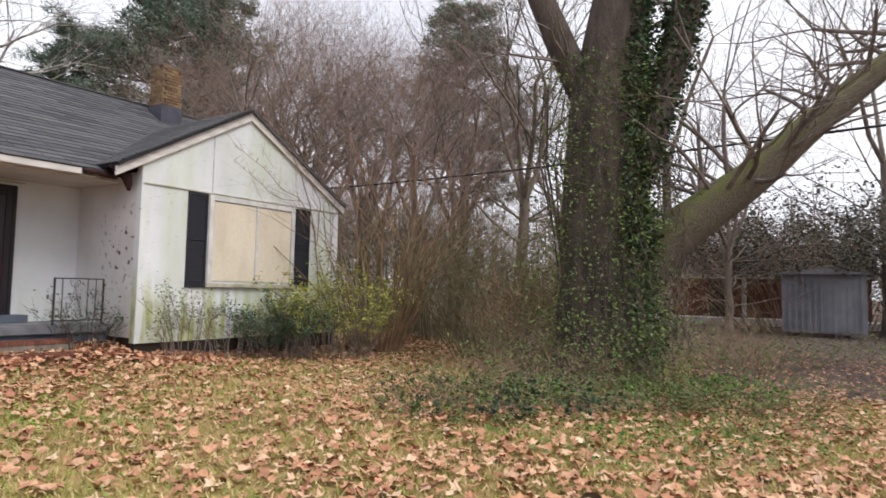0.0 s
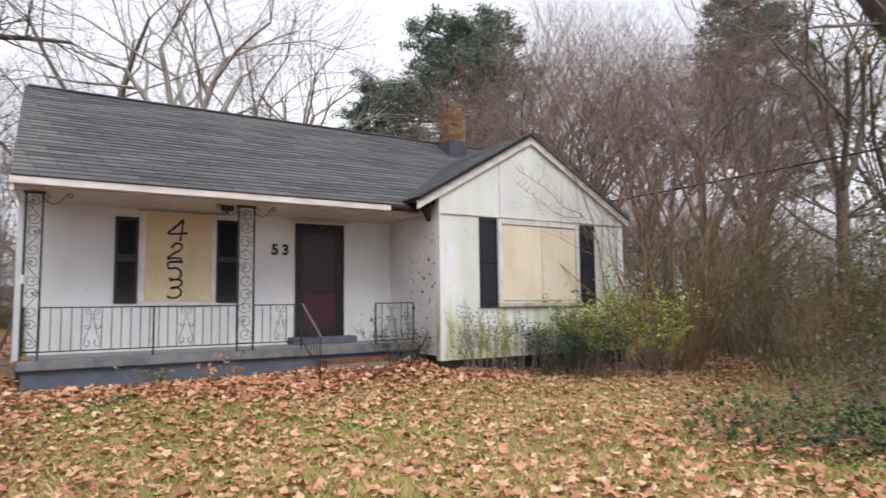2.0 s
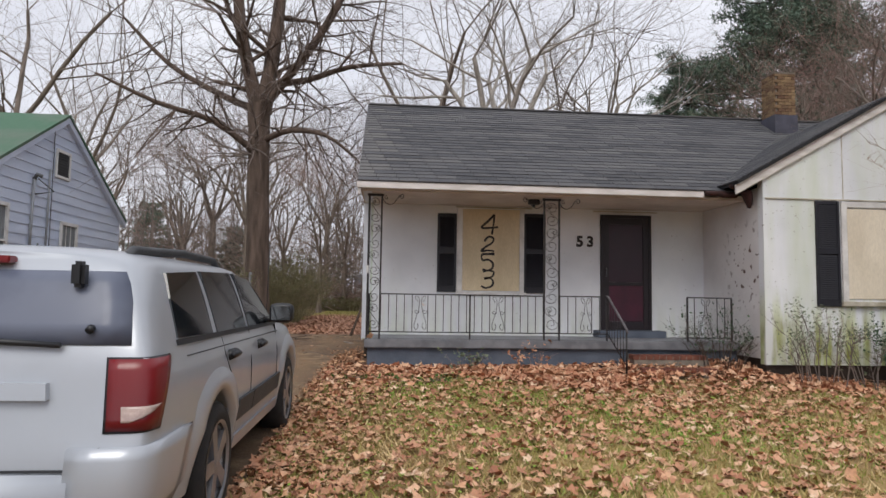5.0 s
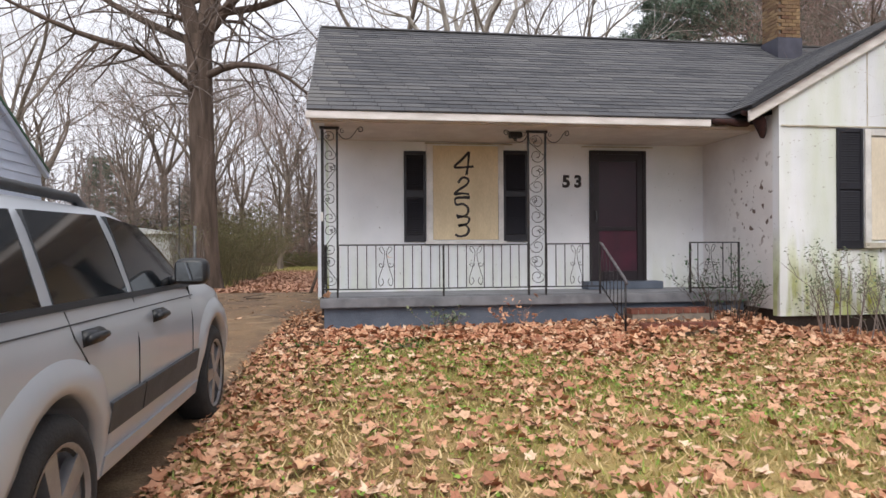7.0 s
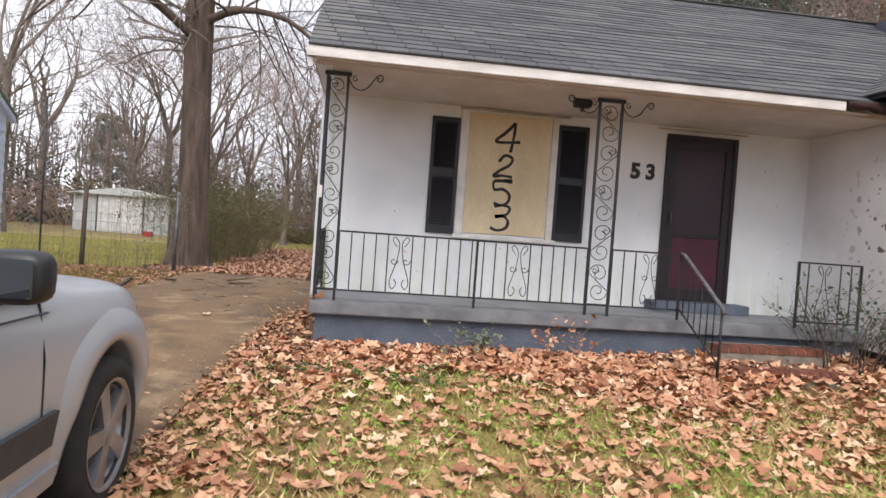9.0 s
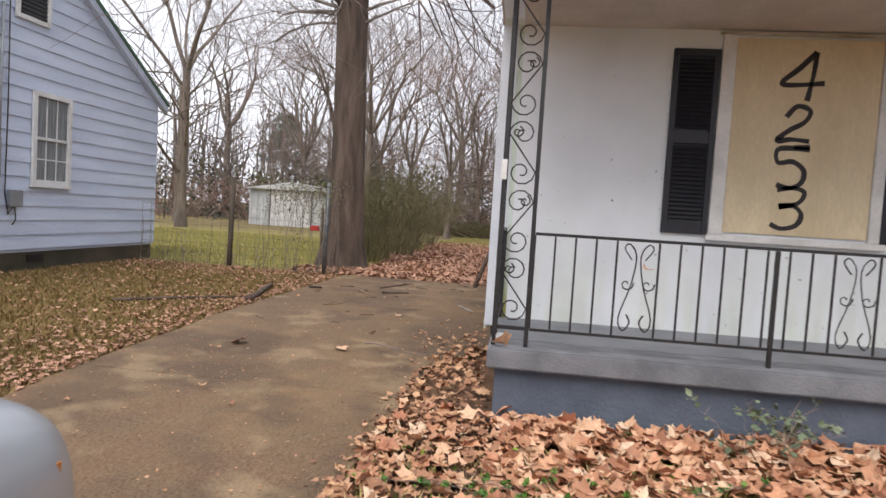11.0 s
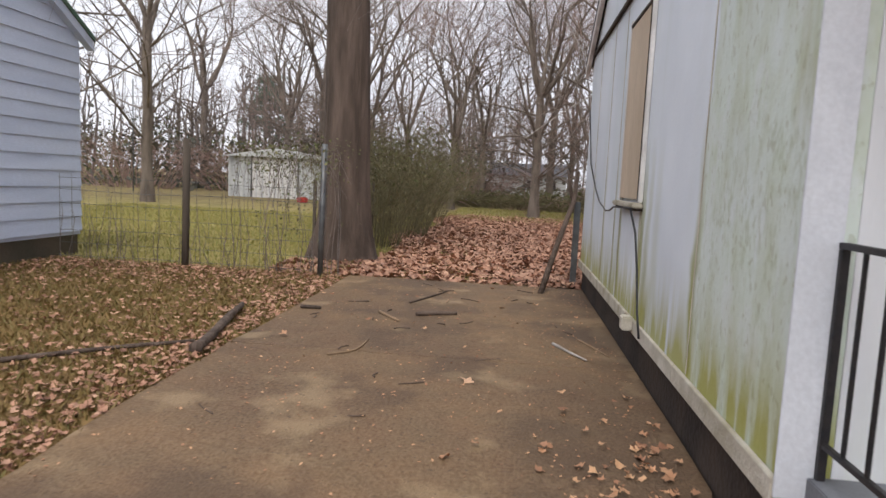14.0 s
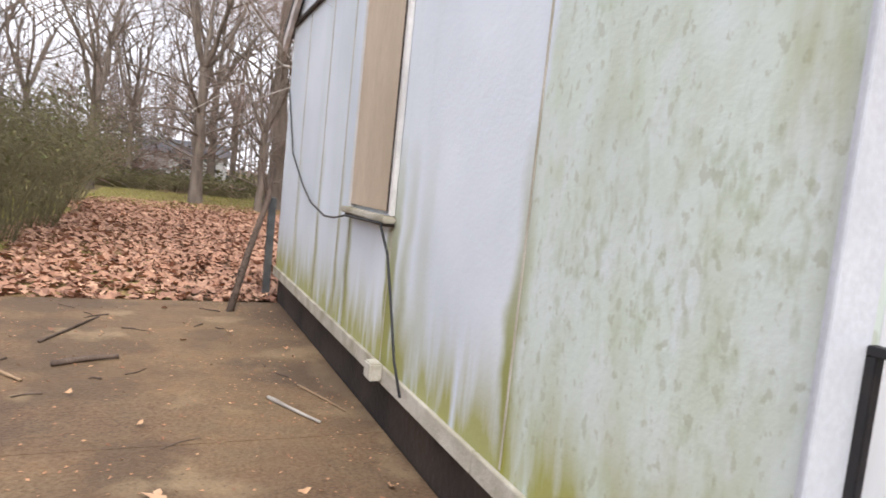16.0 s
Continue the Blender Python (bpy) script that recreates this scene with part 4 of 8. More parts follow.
def chimney():
    c = empty("chimney", "buff brick chimney with dark metal flashing on the roof", "chimney")
    x0, x1, y0, y1, zt = 4.08, 4.52, 1.2, 1.64, 5.93
    box("core", (x0 + 0.02, y0 + 0.02, 4.6), (x1 - 0.02, y1 - 0.02, zt), M_MORTAR, c, 0)
    box("flashing", (x0 - 0.02, y0 - 0.03, 4.60), (x1 + 0.03, y1 + 0.02, 5.07), M_FLASH, c, 0.004)
    meshes = {}
    z, row = 5.08, 0
    while z < zt - 0.01:
        for side in range(4):
            long = 0.44
            n = 3
            wdt = long / n - 0.008
            for i in range(n):
                u = (i + (0.5 if row % 2 else 0)) * long / n
                if u + wdt > long:
                    w2 = long - u - 0.006
                else:
                    w2 = wdt
                key = round(w2, 3)
                if key not in meshes:
                    bm = box_bm((0, 0, 0), (w2, 0.03, 0.058), 0)
                    me = bpy.data.meshes.new("brick")
                    bm.to_mesh(me)
                    bm.free()
                    me.materials.append(M_BRICK)
                    meshes[key] = me
                o = new("brick", meshes[key])
                o.parent = c
                m = {0: pose(x0 + u, y0 - 0.01, z), 1: pose(x1 + 0.01, y0 + u, z, 0, 0, 90), 2: pose(x1 - u, y1 + 0.01, z, 0, 0, 180), 3: pose(x0 - 0.01, y1 - u, z, 0, 0, -90)}[side]
                o.matrix_basis = m
        z += 0.067
        row += 1
    box("cap", (x0 - 0.02, y0 - 0.02, zt - 0.005), (x1 + 0.02, y1 + 0.02, zt + 0.03), M_MORTAR, c, 0.01)


chimney()


# ---- neighbour's house ----
NX, NY0, NY1, NP, NPZ = -10.63, -0.1, 5.97, 2.95, 4.92


def neighbour():
    h = empty("neighbour_house", "pale blue clapboard house with green shingle roof", "house")
    n_eave = 3.08
    slope = (NPZ - n_eave) / (6.12 - NP)
    part("wall", prism_bm([(NY0, 0.5), (NY1, 0.5), (NY1, n_eave + 0.05), (NP, NPZ - 0.05), (NY0, n_eave + 0.05)], "x", NX - 0.16, NX - 0.02), M_SIDING, h)
    box("wall", (NX - 8, NY0, 0.5), (NX - 0.165, NY0 + 0.14, 3.05), M_SIDING, h, 0)
    box("wall", (NX - 8, NY1 - 0.14, 0.5), (NX - 0.165, NY1, 3.05), M_SIDING, h, 0)
    box("foundation", (NX - 8, NY0 + 0.03, -0.2), (NX - 0.035, NY1 - 0.03, 0.52), M_NFOUND, h, 0)
    z, k = 0.545, 0
    step = 0.1965
    while z < NPZ - 0.2:
        top = min(z + step, NPZ - 0.1)
        half = (NPZ - 0.1 - z) / slope if z > n_eave else 99
        y0, y1 = max(NY0, NP - half), min(NY1, NP + half)
        half2 = (NPZ - 0.1 - top) / slope if top > n_eave else 99
        y2, y3 = min(NY1, NP + half2), max(NY0, NP - half2)
        V = [(NX + 0.013, y0, z), (NX + 0.013, y1, z), (NX - 0.006, y2, top + 0.004), (NX - 0.006, y3, top + 0.004),
             (NX - 0.019, y0, z), (NX - 0.019, y1, z)]
        mesh_ob("clapboard", V, [(0, 1, 2, 3), (0, 4, 5, 1), (0, 3, 4), (1, 5, 2)], M_SIDING, h)
        z += step
    V = []
    for s, ye in ((1, 6.12), (-1, 2 * NP - 6.12)):
        nr = roof_slab(h, [(NX + 0.12, ye, n_eave), (NX + 0.12, NP, NPZ + 0.06), (NX - 8, NP, NPZ + 0.06), (NX - 8, ye, n_eave)], 0.06, "roof", M_SHINGLE_N)
        V = [(NX + 0.10, ye, n_eave - 0.062), (NX + 0.10, NP, NPZ - 0.002), (NX + 0.10, NP, NPZ - 0.13), (NX + 0.10, ye, n_eave - 0.18)]
        V += [(x - 0.1, y, z) for x, y, z in V]
        mesh_ob("rake_board", V, [(0, 1, 2, 3), (7, 6, 5, 4), (0, 4, 5, 1), (1, 5, 6, 2), (2, 6, 7, 3), (3, 7, 4, 0)], M_SIDING, h)
    # lower front roof
    roof_slab(h, [(NX + 0.1, -1.4, 2.95), (NX + 0.1, 0.3, 3.55), (NX - 8, 0.3, 3.55), (NX - 8, -1.4, 2.95)], 0.08, "porch_roof", M_SHINGLE_N)
    box("porch_fascia", (NX - 8, -1.43, 2.82), (NX + 0.1, -1.402, 2.95), M_SIDING, h, 0)
    # windows
    for nm, y0, y1, z0, z1 in (("window_4", 3.04, 3.64, 1.50, 2.64), ("window_5", 0.35, 1.05, 1.52, 2.76)):
        w = tagged(new(nm), "white sash window with grey curtains in blue siding", "window", kind="structure")
        x = NX + 0.014
        for a, b, c, d in ((y0 - 0.07, y0, z0 - 0.07, z1 + 0.07), (y1, y1 + 0.07, z0 - 0.07, z1 + 0.07)):
            box("casing", (x, a, c), (x + 0.04, b, d), M_WIN_W, w)
        box("casing", (x, y0 + 0.001, z1), (x + 0.04, y1 - 0.001, z1 + 0.07), M_WIN_W, w)
        box("sill", (x, y0 - 0.09, z0 - 0.11), (x + 0.06, y1 + 0.09, z0 - 0.071), M_WIN_W, w)
        zm = (z0 + z1) / 2
        box("sash_rail", (x, y0 + 0.001, zm - 0.02), (x + 0.03, y1 - 0.001, zm + 0.02), M_WIN_W, w)
        box("sash_rail", (x, y0 + 0.001, z0 - 0.07), (x + 0.03, y1 - 0.001, z0), M_WIN_W, w)
        for i in (1, 2):
            yy = y0 + (y1 - y0) * i / 3
            box("muntin", (x, yy - 0.008, z0 + 0.001), (x + 0.012, yy + 0.008, zm - 0.021), M_WIN_W, w, 0)
            box("muntin", (x, yy - 0.008, zm + 0.021), (x + 0.012, yy + 0.008, z1 - 0.001), M_WIN_W, w, 0)
        box("muntin", (x, y0 + 0.001, (z0 + zm) / 2 - 0.008), (x + 0.0118, y1 - 0.001, (z0 + zm) / 2 + 0.008), M_WIN_W, w, 0)
        box("curtain", (x - 0.004, y0, z0), (x + 0.002, y1, z1), M_CURTAIN, w, 0)
    v = empty("gable_vent", "dark louvred gable vent in a white frame", "vent")
    box("backing", (NX + 0.019, 2.70, 3.65), (NX + 0.023, 3.18, 4.13), M_IRON, v, 0)
    for a, b, c, d in ((2.64, 2.70, 3.59, 4.19), (3.18, 3.24, 3.59, 4.19), (2.701, 3.179, 4.13, 4.19), (2.701, 3.179, 3.59, 3.65)):
        box("frame", (NX + 0.013, a, c), (NX + 0.05, b, d), M_WIN_W, v)
    for i in range(8):
        z = 3.67 + 0.056 * i
        box("slat", (NX + 0.024, 2.701, z), (NX + 0.037, 3.179, z + 0.03), M_PLASTIC, v, 0)
    # meters and boxes
    m = empty("panel_box", "grey electric breaker box on the blue siding", "meter box")
    box("case", (NX + 0.014, 1.93, 1.48), (NX + 0.14, 2.35, 2.0), M_GREY_BOX, m, 0.008)
    rod("stub", [(NX + 0.08, 2.05, 2.0), (NX + 0.08, 2.05, 2.17)], 0.02, M_STEEL, m)
    m = empty("electric_meter", "round glass electric meter on a grey box", "meter")
    box("case", (NX + 0.014, 1.67, 1.47), (NX + 0.12, 1.91, 1.80), M_GREY_BOX, m, 0.006)
    rod("dial", [(NX + 0.12, 1.81, 1.66), (NX + 0.19, 1.81, 1.66)], 0.075, M_GLASS, m, 12)
    m = empty("utility_box", "grey utility box under the meter", "utility box")
    box("case", (NX + 0.014, 1.71, 1.12), (NX + 0.10, 1.99, 1.40), M_GREY_BOX, m, 0.006)
    m = empty("utility_box", "small grey cable box on the siding", "utility box")
    box("case", (NX + 0.014, 2.57, 1.12), (NX + 0.08, 2.79, 1.34), M_GREY_BOX, m, 0.006)
    m = empty("conduit", "grey service conduit running down the siding", "conduit")
    rod("pipe", [(NX + 0.05, 1.86, 3.42), (NX + 0.05, 1.81, 1.80)], 0.025, M_GREY_BOX, m)
    rod("head", [(NX + 0.05, 1.86, 3.40), (NX + 0.08, 1.89, 3.50), (NX + 0.16, 1.93, 3.46)], 0.04, M_STEEL, m)
    m = empty("conduit", "thin white conduit rising past the window", "conduit")
    rod("pipe", [(NX + 0.04, 2.43, 3.7), (NX + 0.04, 2.41, 1.75)], 0.018, M_GREY_BOX, m)
    rod("wire", [(NX + 0.04, 2.53, 4.6), (NX + 0.04, 2.54, 2.4), (NX + 0.05, 2.51, 1.3), (NX + 0.05, 2.57, 1.02), (NX + 0.05, 2.65, 1.12)], 0.008, M_BLACKP, m)
    for y, z0, z1 in ((1.89, 1.12, 0.62), (2.07, 1.46, 0.62), (2.29, 1.46, 0.68), (1.81, 1.12, 0.70)):
        rod("pipe", [(NX + 0.06, y, z0), (NX + 0.06, y + 0.02, z1)], 0.017, M_GREY_BOX, m)
    rod("pipe", [(NX + 0.06, 1.81, 0.72), (NX + 0.07, 1.87, 0.62), (NX + 0.07, 2.01, 0.60), (NX + 0.06, 2.09, 0.66)], 0.017, M_GREY_BOX, m)
    rod("wire", [(NX + 0.06, 2.67, 1.12), (NX + 0.06, 2.69, 0.95), (NX + 0.06, 2.63, 0.88)], 0.008, M_BLACKP, m)
    rod("cable", [(NX + 0.1, 1.89, 3.42), (NX + 0.3, 2.11, 3.2), (NX + 0.1, 1.81, 3.1)], 0.012, M_BLACKP, m)
    p = empty("roof_vent_pipe", "round metal vent pipe on the green roof", "vent pipe")
    rod("pipe", [(NX - 2.0, 3.3, 4.7), (NX - 2.0, 3.3, 5.12)], 0.09, M_STEEL, p, 10)
    rod("cap", [(NX - 2.0, 3.3, 5.12), (NX - 2.0, 3.3, 5.2)], 0.14, M_STEEL, p, 10)
    box("crawl_vent", (NX - 0.034, 3.0, 0.36), (NX - 0.02, 3.3, 0.46), M_IRON, h, 0)


neighbour()

from mathutils.bvhtree import BVHTree


# ---- the car ----
def mathutils_bvh(bm):
    return BVHTree.FromBMesh(bm)


def build_car():
    XC, YR, ZG = -5.665, -8.155, -0.10
    car = empty("car", "silver four-door SUV parked on the concrete driveway, rear towards the street", "car", at=(XC, YR, ZG))

    def add(name, V, F, mat, parent=car, smooth=False):
        return mesh_ob(name, V, F, mat, parent, smooth)

    # half sections: (x, y, z) from the bottom centre to the top centre
    def ring(ys, w, zs, ws):
        return [(w * a, y, z) for a, y, z in zip(ws, ys, zs)]

    base_w = (0, 0.86, 0.915, 0.935, 0.935, 0.92, 0.90, 0.825, 0.75, 0.68, 0.46, 0)
    zs = (0.30, 0.30, 0.40, 0.60, 0.85, 1.02, 1.10, 1.33, 1.51, 1.56, 1.59, 1.60)
    zr = (0.30, 0.30, 0.40, 0.60, 0.85, 1.02, 1.10, 1.31, 1.465, 1.52, 1.545, 1.555)
    rear = ((0.12, 0.06, 0.0, 0.0, 0.07, 0.10, 0.12, 0.20, 0.29, 0.34, 0.34, 0.33), 0.90)
    rings = [ring(rear[0], 0.90, zr, base_w),
             ring([v + 0.035 for v in rear[0]], 0.975, zr, base_w),
             ring([v + 0.16 for v in rear[0]], 1.0, zs, base_w)]
    for y in (0.7, 1.3, 2.0):
        rings.append(ring([y + 0.12] * 12, 1.0, zs, base_w))
    rings.append(ring((2.7, 2.7, 2.7, 2.7, 2.7, 2.75, 2.78, 2.72, 2.62, 2.55, 2.58, 2.6), 1.0, zs, base_w))
    z5 = (0.30, 0.30, 0.40, 0.60, 0.85, 1.00, 1.07, 1.09, 1.10, 1.11, 1.12, 1.125)
    w5 = (0, 0.86, 0.915, 0.935, 0.935, 0.92, 0.89, 0.84, 0.79, 0.70, 0.46, 0)
    rings.append(ring((3.35, 3.35, 3.35, 3.35, 3.35, 3.36, 3.40, 3.42, 3.44, 3.50, 3.56, 3.6), 1.0, z5, w5))
    z6 = (0.30, 0.30, 0.40, 0.60, 0.85, 0.98, 1.04, 1.07, 1.09, 1.10, 1.115, 1.12)
    rings.append(ring([3.9] * 12, 1.0, z6, w5))
    z7 = (0.32, 0.32, 0.42, 0.60, 0.83, 0.94, 1.0, 1.03, 1.045, 1.055, 1.065, 1.07)
    rings.append(ring([4.36] * 12, 0.965, z7, w5))
    z8 = (0.36, 0.36, 0.45, 0.60, 0.76, 0.83, 0.88, 0.91, 0.93, 0.94, 0.95, 0.955)
    rings.append(ring([4.56] * 12, 0.86, z8, w5))
    V, F = [], []
    k = 12
    for r in rings:
        V += r + [(-x, y, z) for x, y, z in r]
    for i in range(len(rings) - 1):
        for h in (0, k):
            for j in range(k - 1):
                a = i * 2 * k + h + j
                q = (a, a + 1, a + 2 * k + 1, a + 2 * k)
                F.append(q if h == 0 else q[::-1])
    for i in (0, len(rings) - 1):
        for j in range(k - 1):
            a = i * 2 * k + j
            q = (a, a + 1, a + k + 1, a + k)
            F.append(q[::-1] if i == 0 else q)
    body = add("body", V, F, M_CAR, smooth=True)
    bm = bmesh.new()
    bm.from_mesh(body.data)
    bmesh.ops.remove_doubles(bm, verts=bm.verts, dist=0.0005)
    bmesh.ops.recalc_face_normals(bm, faces=bm.faces)
    bm.to_mesh(body.data)
    bm.free()
    body.data.polygons.foreach_set("use_smooth", [True] * len(body.data.polygons))
    sub = body.modifiers.new("smooth", "SUBSURF")
    sub.levels = sub.render_levels = 2
    cutters = []
    HY = ((1.19, 0.335), (3.87, 0.365))
    for hy, hz in HY:
        cv, cf = [], []
        tube(cv, cf, [(-1.2, hy, hz + 0.02), (-0.60, hy, hz + 0.02)], 0.435, 28)
        tube(cv, cf, [(0.60, hy, hz + 0.02), (1.2, hy, hz + 0.02)], 0.435, 28)
        c = mesh_ob("cutter", cv, cf, M_BLACKP)
        b2 = bmesh.new()
        b2.from_mesh(c.data)
        bmesh.ops.recalc_face_normals(b2, faces=b2.faces)
        b2.to_mesh(c.data)
        b2.free()
        c.matrix_world = Matrix.Translation((XC, YR, ZG))
        mod = body.modifiers.new("arch", "BOOLEAN")
        mod.object, mod.operation, mod.solver = c, "DIFFERENCE", "EXACT"
        cutters.append(c)
    bpy.context.view_layer.update()
    deps = bpy.context.evaluated_depsgraph_get()
    done = bpy.data.meshes.new_from_object(body.evaluated_get(deps))
    body.modifiers.clear()
    body.data = done
    for c in cutters:
        bpy.data.objects.remove(c)
    from_body = bmesh.new()
    from_body.from_mesh(done)
    tree_ = mathutils_bvh(from_body)
    from_body.free()

    def side_x(z):
        return float(np.interp(z, (0.3, 0.6, 0.85, 1.02, 1.10, 1.33, 1.53, 1.585), (0.87, 0.935, 0.935, 0.92, 0.90, 0.825, 0.75, 0.68)))

    def side_panel(name, poly, mat, proud, side=1, label=""):
        """A plate on the flank from (y, z) corners, thickened."""
        n = len(poly)
        out = [(side * (side_x(z) + proud), y, z) for y, z in poly]
        inn = [(side * (side_x(z) - 0.03), y, z) for y, z in poly]
        f = [tuple(range(n))] + [(i, i + n, (i + 1) % n + n, (i + 1) % n) for i in range(n)]
        if side < 0:
            f = [q[::-1] for q in f]
        o = add(name, out + inn, f, mat)
        if label:
            tagged(o, label)
        return o

    for s in (1, -1):
        frame_polys = [((0.50, 1.135), (1.14, 1.125), (1.16, 1.335), (1.17, 1.49), (0.62, 1.465), (0.55, 1.33)),
                       ((1.24, 1.125), (2.04, 1.12), (2.03, 1.33), (2.0, 1.51), (1.27, 1.495), (1.25, 1.33)),
                       ((2.12, 1.12), (3.12, 1.115), (2.83, 1.33), (2.56, 1.475), (2.13, 1.51), (2.12, 1.33))]
        for poly in frame_polys:
            side_panel("side_window", poly, M_TINT, 0.006, s)
        side_panel("belt_trim", ((0.48, 1.10), (3.2, 1.085), (3.2, 1.113), (0.48, 1.128)), M_BLACKP, 0.008, s)
        side_panel("door_molding", ((1.68, 0.50), (2.14, 0.50), (2.14, 0.64), (1.68, 0.64)), M_PLASTIC, 0.022, s)
        side_panel("door_molding", ((2.16, 0.50), (3.30, 0.50), (3.30, 0.64), (2.16, 0.64)), M_PLASTIC, 0.022, s)
        for y in (2.10, 3.2):
            side_panel("door_gap", ((y, 0.40), (y + 0.008, 0.40), (y + 0.008, 0.60), (y + 0.008, 0.85), (y + 0.008, 1.09), (y, 1.09), (y, 0.85), (y, 0.60)), M_BLACKP, 0.002, s)
        side_panel("door_gap", ((1.62, 0.66), (1.628, 0.66), (1.47, 0.86), (1.36, 0.98), (1.318, 1.09), (1.31, 1.09), (1.352, 0.98), (1.462, 0.86)), M_BLACKP, 0.002, s)
        for y in (1.42, 2.35):
            hnd = empty("door_handle", "black door handle", "")
            hnd.parent = car
            x = s * (side_x(0.96) + 0.03)
            rod("grip", [(x, y, 0.965), (x + s * 0.008, y + 0.06, 0.97), (x + s * 0.008, y + 0.14, 0.97), (x, y + 0.19, 0.965)], 0.017, M_BLACKP, hnd, 8)
            rod("recess", [(x - s * 0.028, y + 0.01, 0.965), (x - s * 0.028, y + 0.18, 0.965)], 0.036, M_BLACKP, hnd, 8)
        side_panel("sill_cladding", ((1.68, 0.31), (3.40, 0.31), (3.40, 0.40), (1.68, 0.40)), M_CAR, 0.03, s)
        side_panel("sill_shadow_gap", ((1.66, 0.405), (3.42, 0.405), (3.42, 0.412), (1.66, 0.412)), M_BLACKP, 0.004, s)
        # shade of the pressed crease, drawn as a thin dark strip
        side_panel("swage_line", ((0.60, 1.035), (3.25, 1.02), (3.25, 1.026), (0.60, 1.041)), M_PLASTIC, 0.002, s)
        side_panel("body_gap", ((0.30, 0.672), (0.66, 0.686), (0.66, 0.692), (0.30, 0.678)), M_BLACKP, 0.003, s)
        # flared arches
        for hy, hz in HY:
            # a broad flare that leans outward, flat-topped, from the lip of the arch up the flank
            V, F = [], []
            n_ = 24
            for k_, a in enumerate(np.linspace(-0.12, math.pi + 0.12, n_)):
                ca, sa = math.cos(a), math.sin(a)
                sq = 1.0 / max(abs(ca), abs(sa)) ** 0.28
                for r_, out in ((0.425, -0.03), (0.43, 0.020), (0.465, 0.024), (0.535 * sq ** 0.6, 0.014), (0.575 * sq, -0.012)):
                    z = max(hz + 0.02 + r_ * sa, 0.27)
                    V.append((s * (side_x(z) + out), hy + r_ * ca, z))
            for k_ in range(n_ - 1):
                for j_ in range(4):
                    q = k_ * 5 + j_
                    f_ = (q, q + 1, q + 6, q + 5)
                    F.append(f_ if s < 0 else f_[::-1])
            add("arch_flare", V, F, M_CAR, smooth=True)
        # roof rails
        V, F = [], []
        tube(V, F, [(s * 0.62, 0.50, 1.51), (s * 0.62, 0.58, 1.575), (s * 0.62, 1.4, 1.61), (s * 0.62, 2.1, 1.602), (s * 0.62, 2.24, 1.54)], 0.026, 8)
        add("roof_rail", V, F, M_PLASTIC, smooth=True)
        # rear lamps wrap the corner
        lamp = empty("rear_lamp", "red rear lamp with clear reversing lens", "")
        lamp.parent = car

        def lens(name, z0, z1, t0, t1, mat, out):
            """A curved lens laid on the body round the corner from bearing t0 to t1 (degrees off the rear)."""
            cx, cy, nu, nv = s * 0.60, 0.42, 9, 7
            V = []
            for layer in (out, -0.02):
                for r_ in range(nv):
                    z = z0 + (z1 - z0) * r_ / (nv - 1)
                    for q_ in range(nu):
                        top = t1 - 22 * (1 - r_ / (nv - 1))
                        a = radians(t0 + (top - t0) * q_ / (nu - 1))
                        way = Vector((s * math.sin(a), -math.cos(a), 0))
                        hit, nrm, _, _ = tree_.ray_cast(Vector((cx, cy, z)) + way * 1.5, -way)
                        V.append((hit or Vector((cx, cy, z)) + way * 0.35) + way * layer)
            F = [(r_ * nu + q_, r_ * nu + q_ + 1, (r_ + 1) * nu + q_ + 1, (r_ + 1) * nu + q_) for r_ in range(nv - 1) for q_ in range(nu - 1)]
            rim = [q_ for q_ in range(nu)] + [r_ * nu + nu - 1 for r_ in range(1, nv)] + [(nv - 1) * nu + q_ for q_ in range(nu - 2, -1, -1)] + [r_ * nu for r_ in range(nv - 2, 0, -1)]
            m_ = nu * nv
            F += [(rim[k], rim[k] + m_, rim[(k + 1) % len(rim)] + m_, rim[(k + 1) % len(rim)]) for k in range(len(rim))]
            if s < 0:
                F = [f[::-1] for f in F]
            return mesh_ob(name, V, F, mat, lamp, True)

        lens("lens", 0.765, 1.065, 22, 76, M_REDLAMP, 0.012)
        lens("lens_surround", 0.755, 1.073, 20.5, 77.5, M_BLACKP, 0.006)
        lens("bumper_corner", 0.38, 0.70, 2, 112, M_CAR, 0.035)
        lens("reversing_lens", 0.80, 0.865, 30, 56, M_CLEARLAMP, 0.016)
        # mirrors
        mr = empty("wing_mirror", "black wing mirror", "")
        mr.parent = car
        V, F = [], []
        nu, nv = 20, 12
        for r_ in range(nv + 1):
            ph = -math.pi / 2 + math.pi * r_ / nv
            for q_ in range(nu):
                th = 2 * math.pi * q_ / nu
                cx, cz, sy = math.cos(ph) * math.cos(th), math.cos(ph) * math.sin(th), math.sin(ph)
                soft = [math.copysign(abs(v) ** 0.55, v) for v in (cx, sy, cz)]
                V.append((s * 1.035 + 0.102 * soft[0], 2.78 + 0.065 * soft[1], 1.200 + 0.085 * soft[2]))
        for r_ in range(nv):
            for q_ in range(nu):
                F.append((r_ * nu + q_, r_ * nu + (q_ + 1) % nu, (r_ + 1) * nu + (q_ + 1) % nu, (r_ + 1) * nu + q_))
        mesh_ob("housing", V, F, M_BLACKP, mr, True)
        box("glass", (s * 1.035 - 0.078, 2.706, 1.142), (s * 1.035 + 0.078, 2.7135, 1.258), M_MIRROR, mr, 0.004)
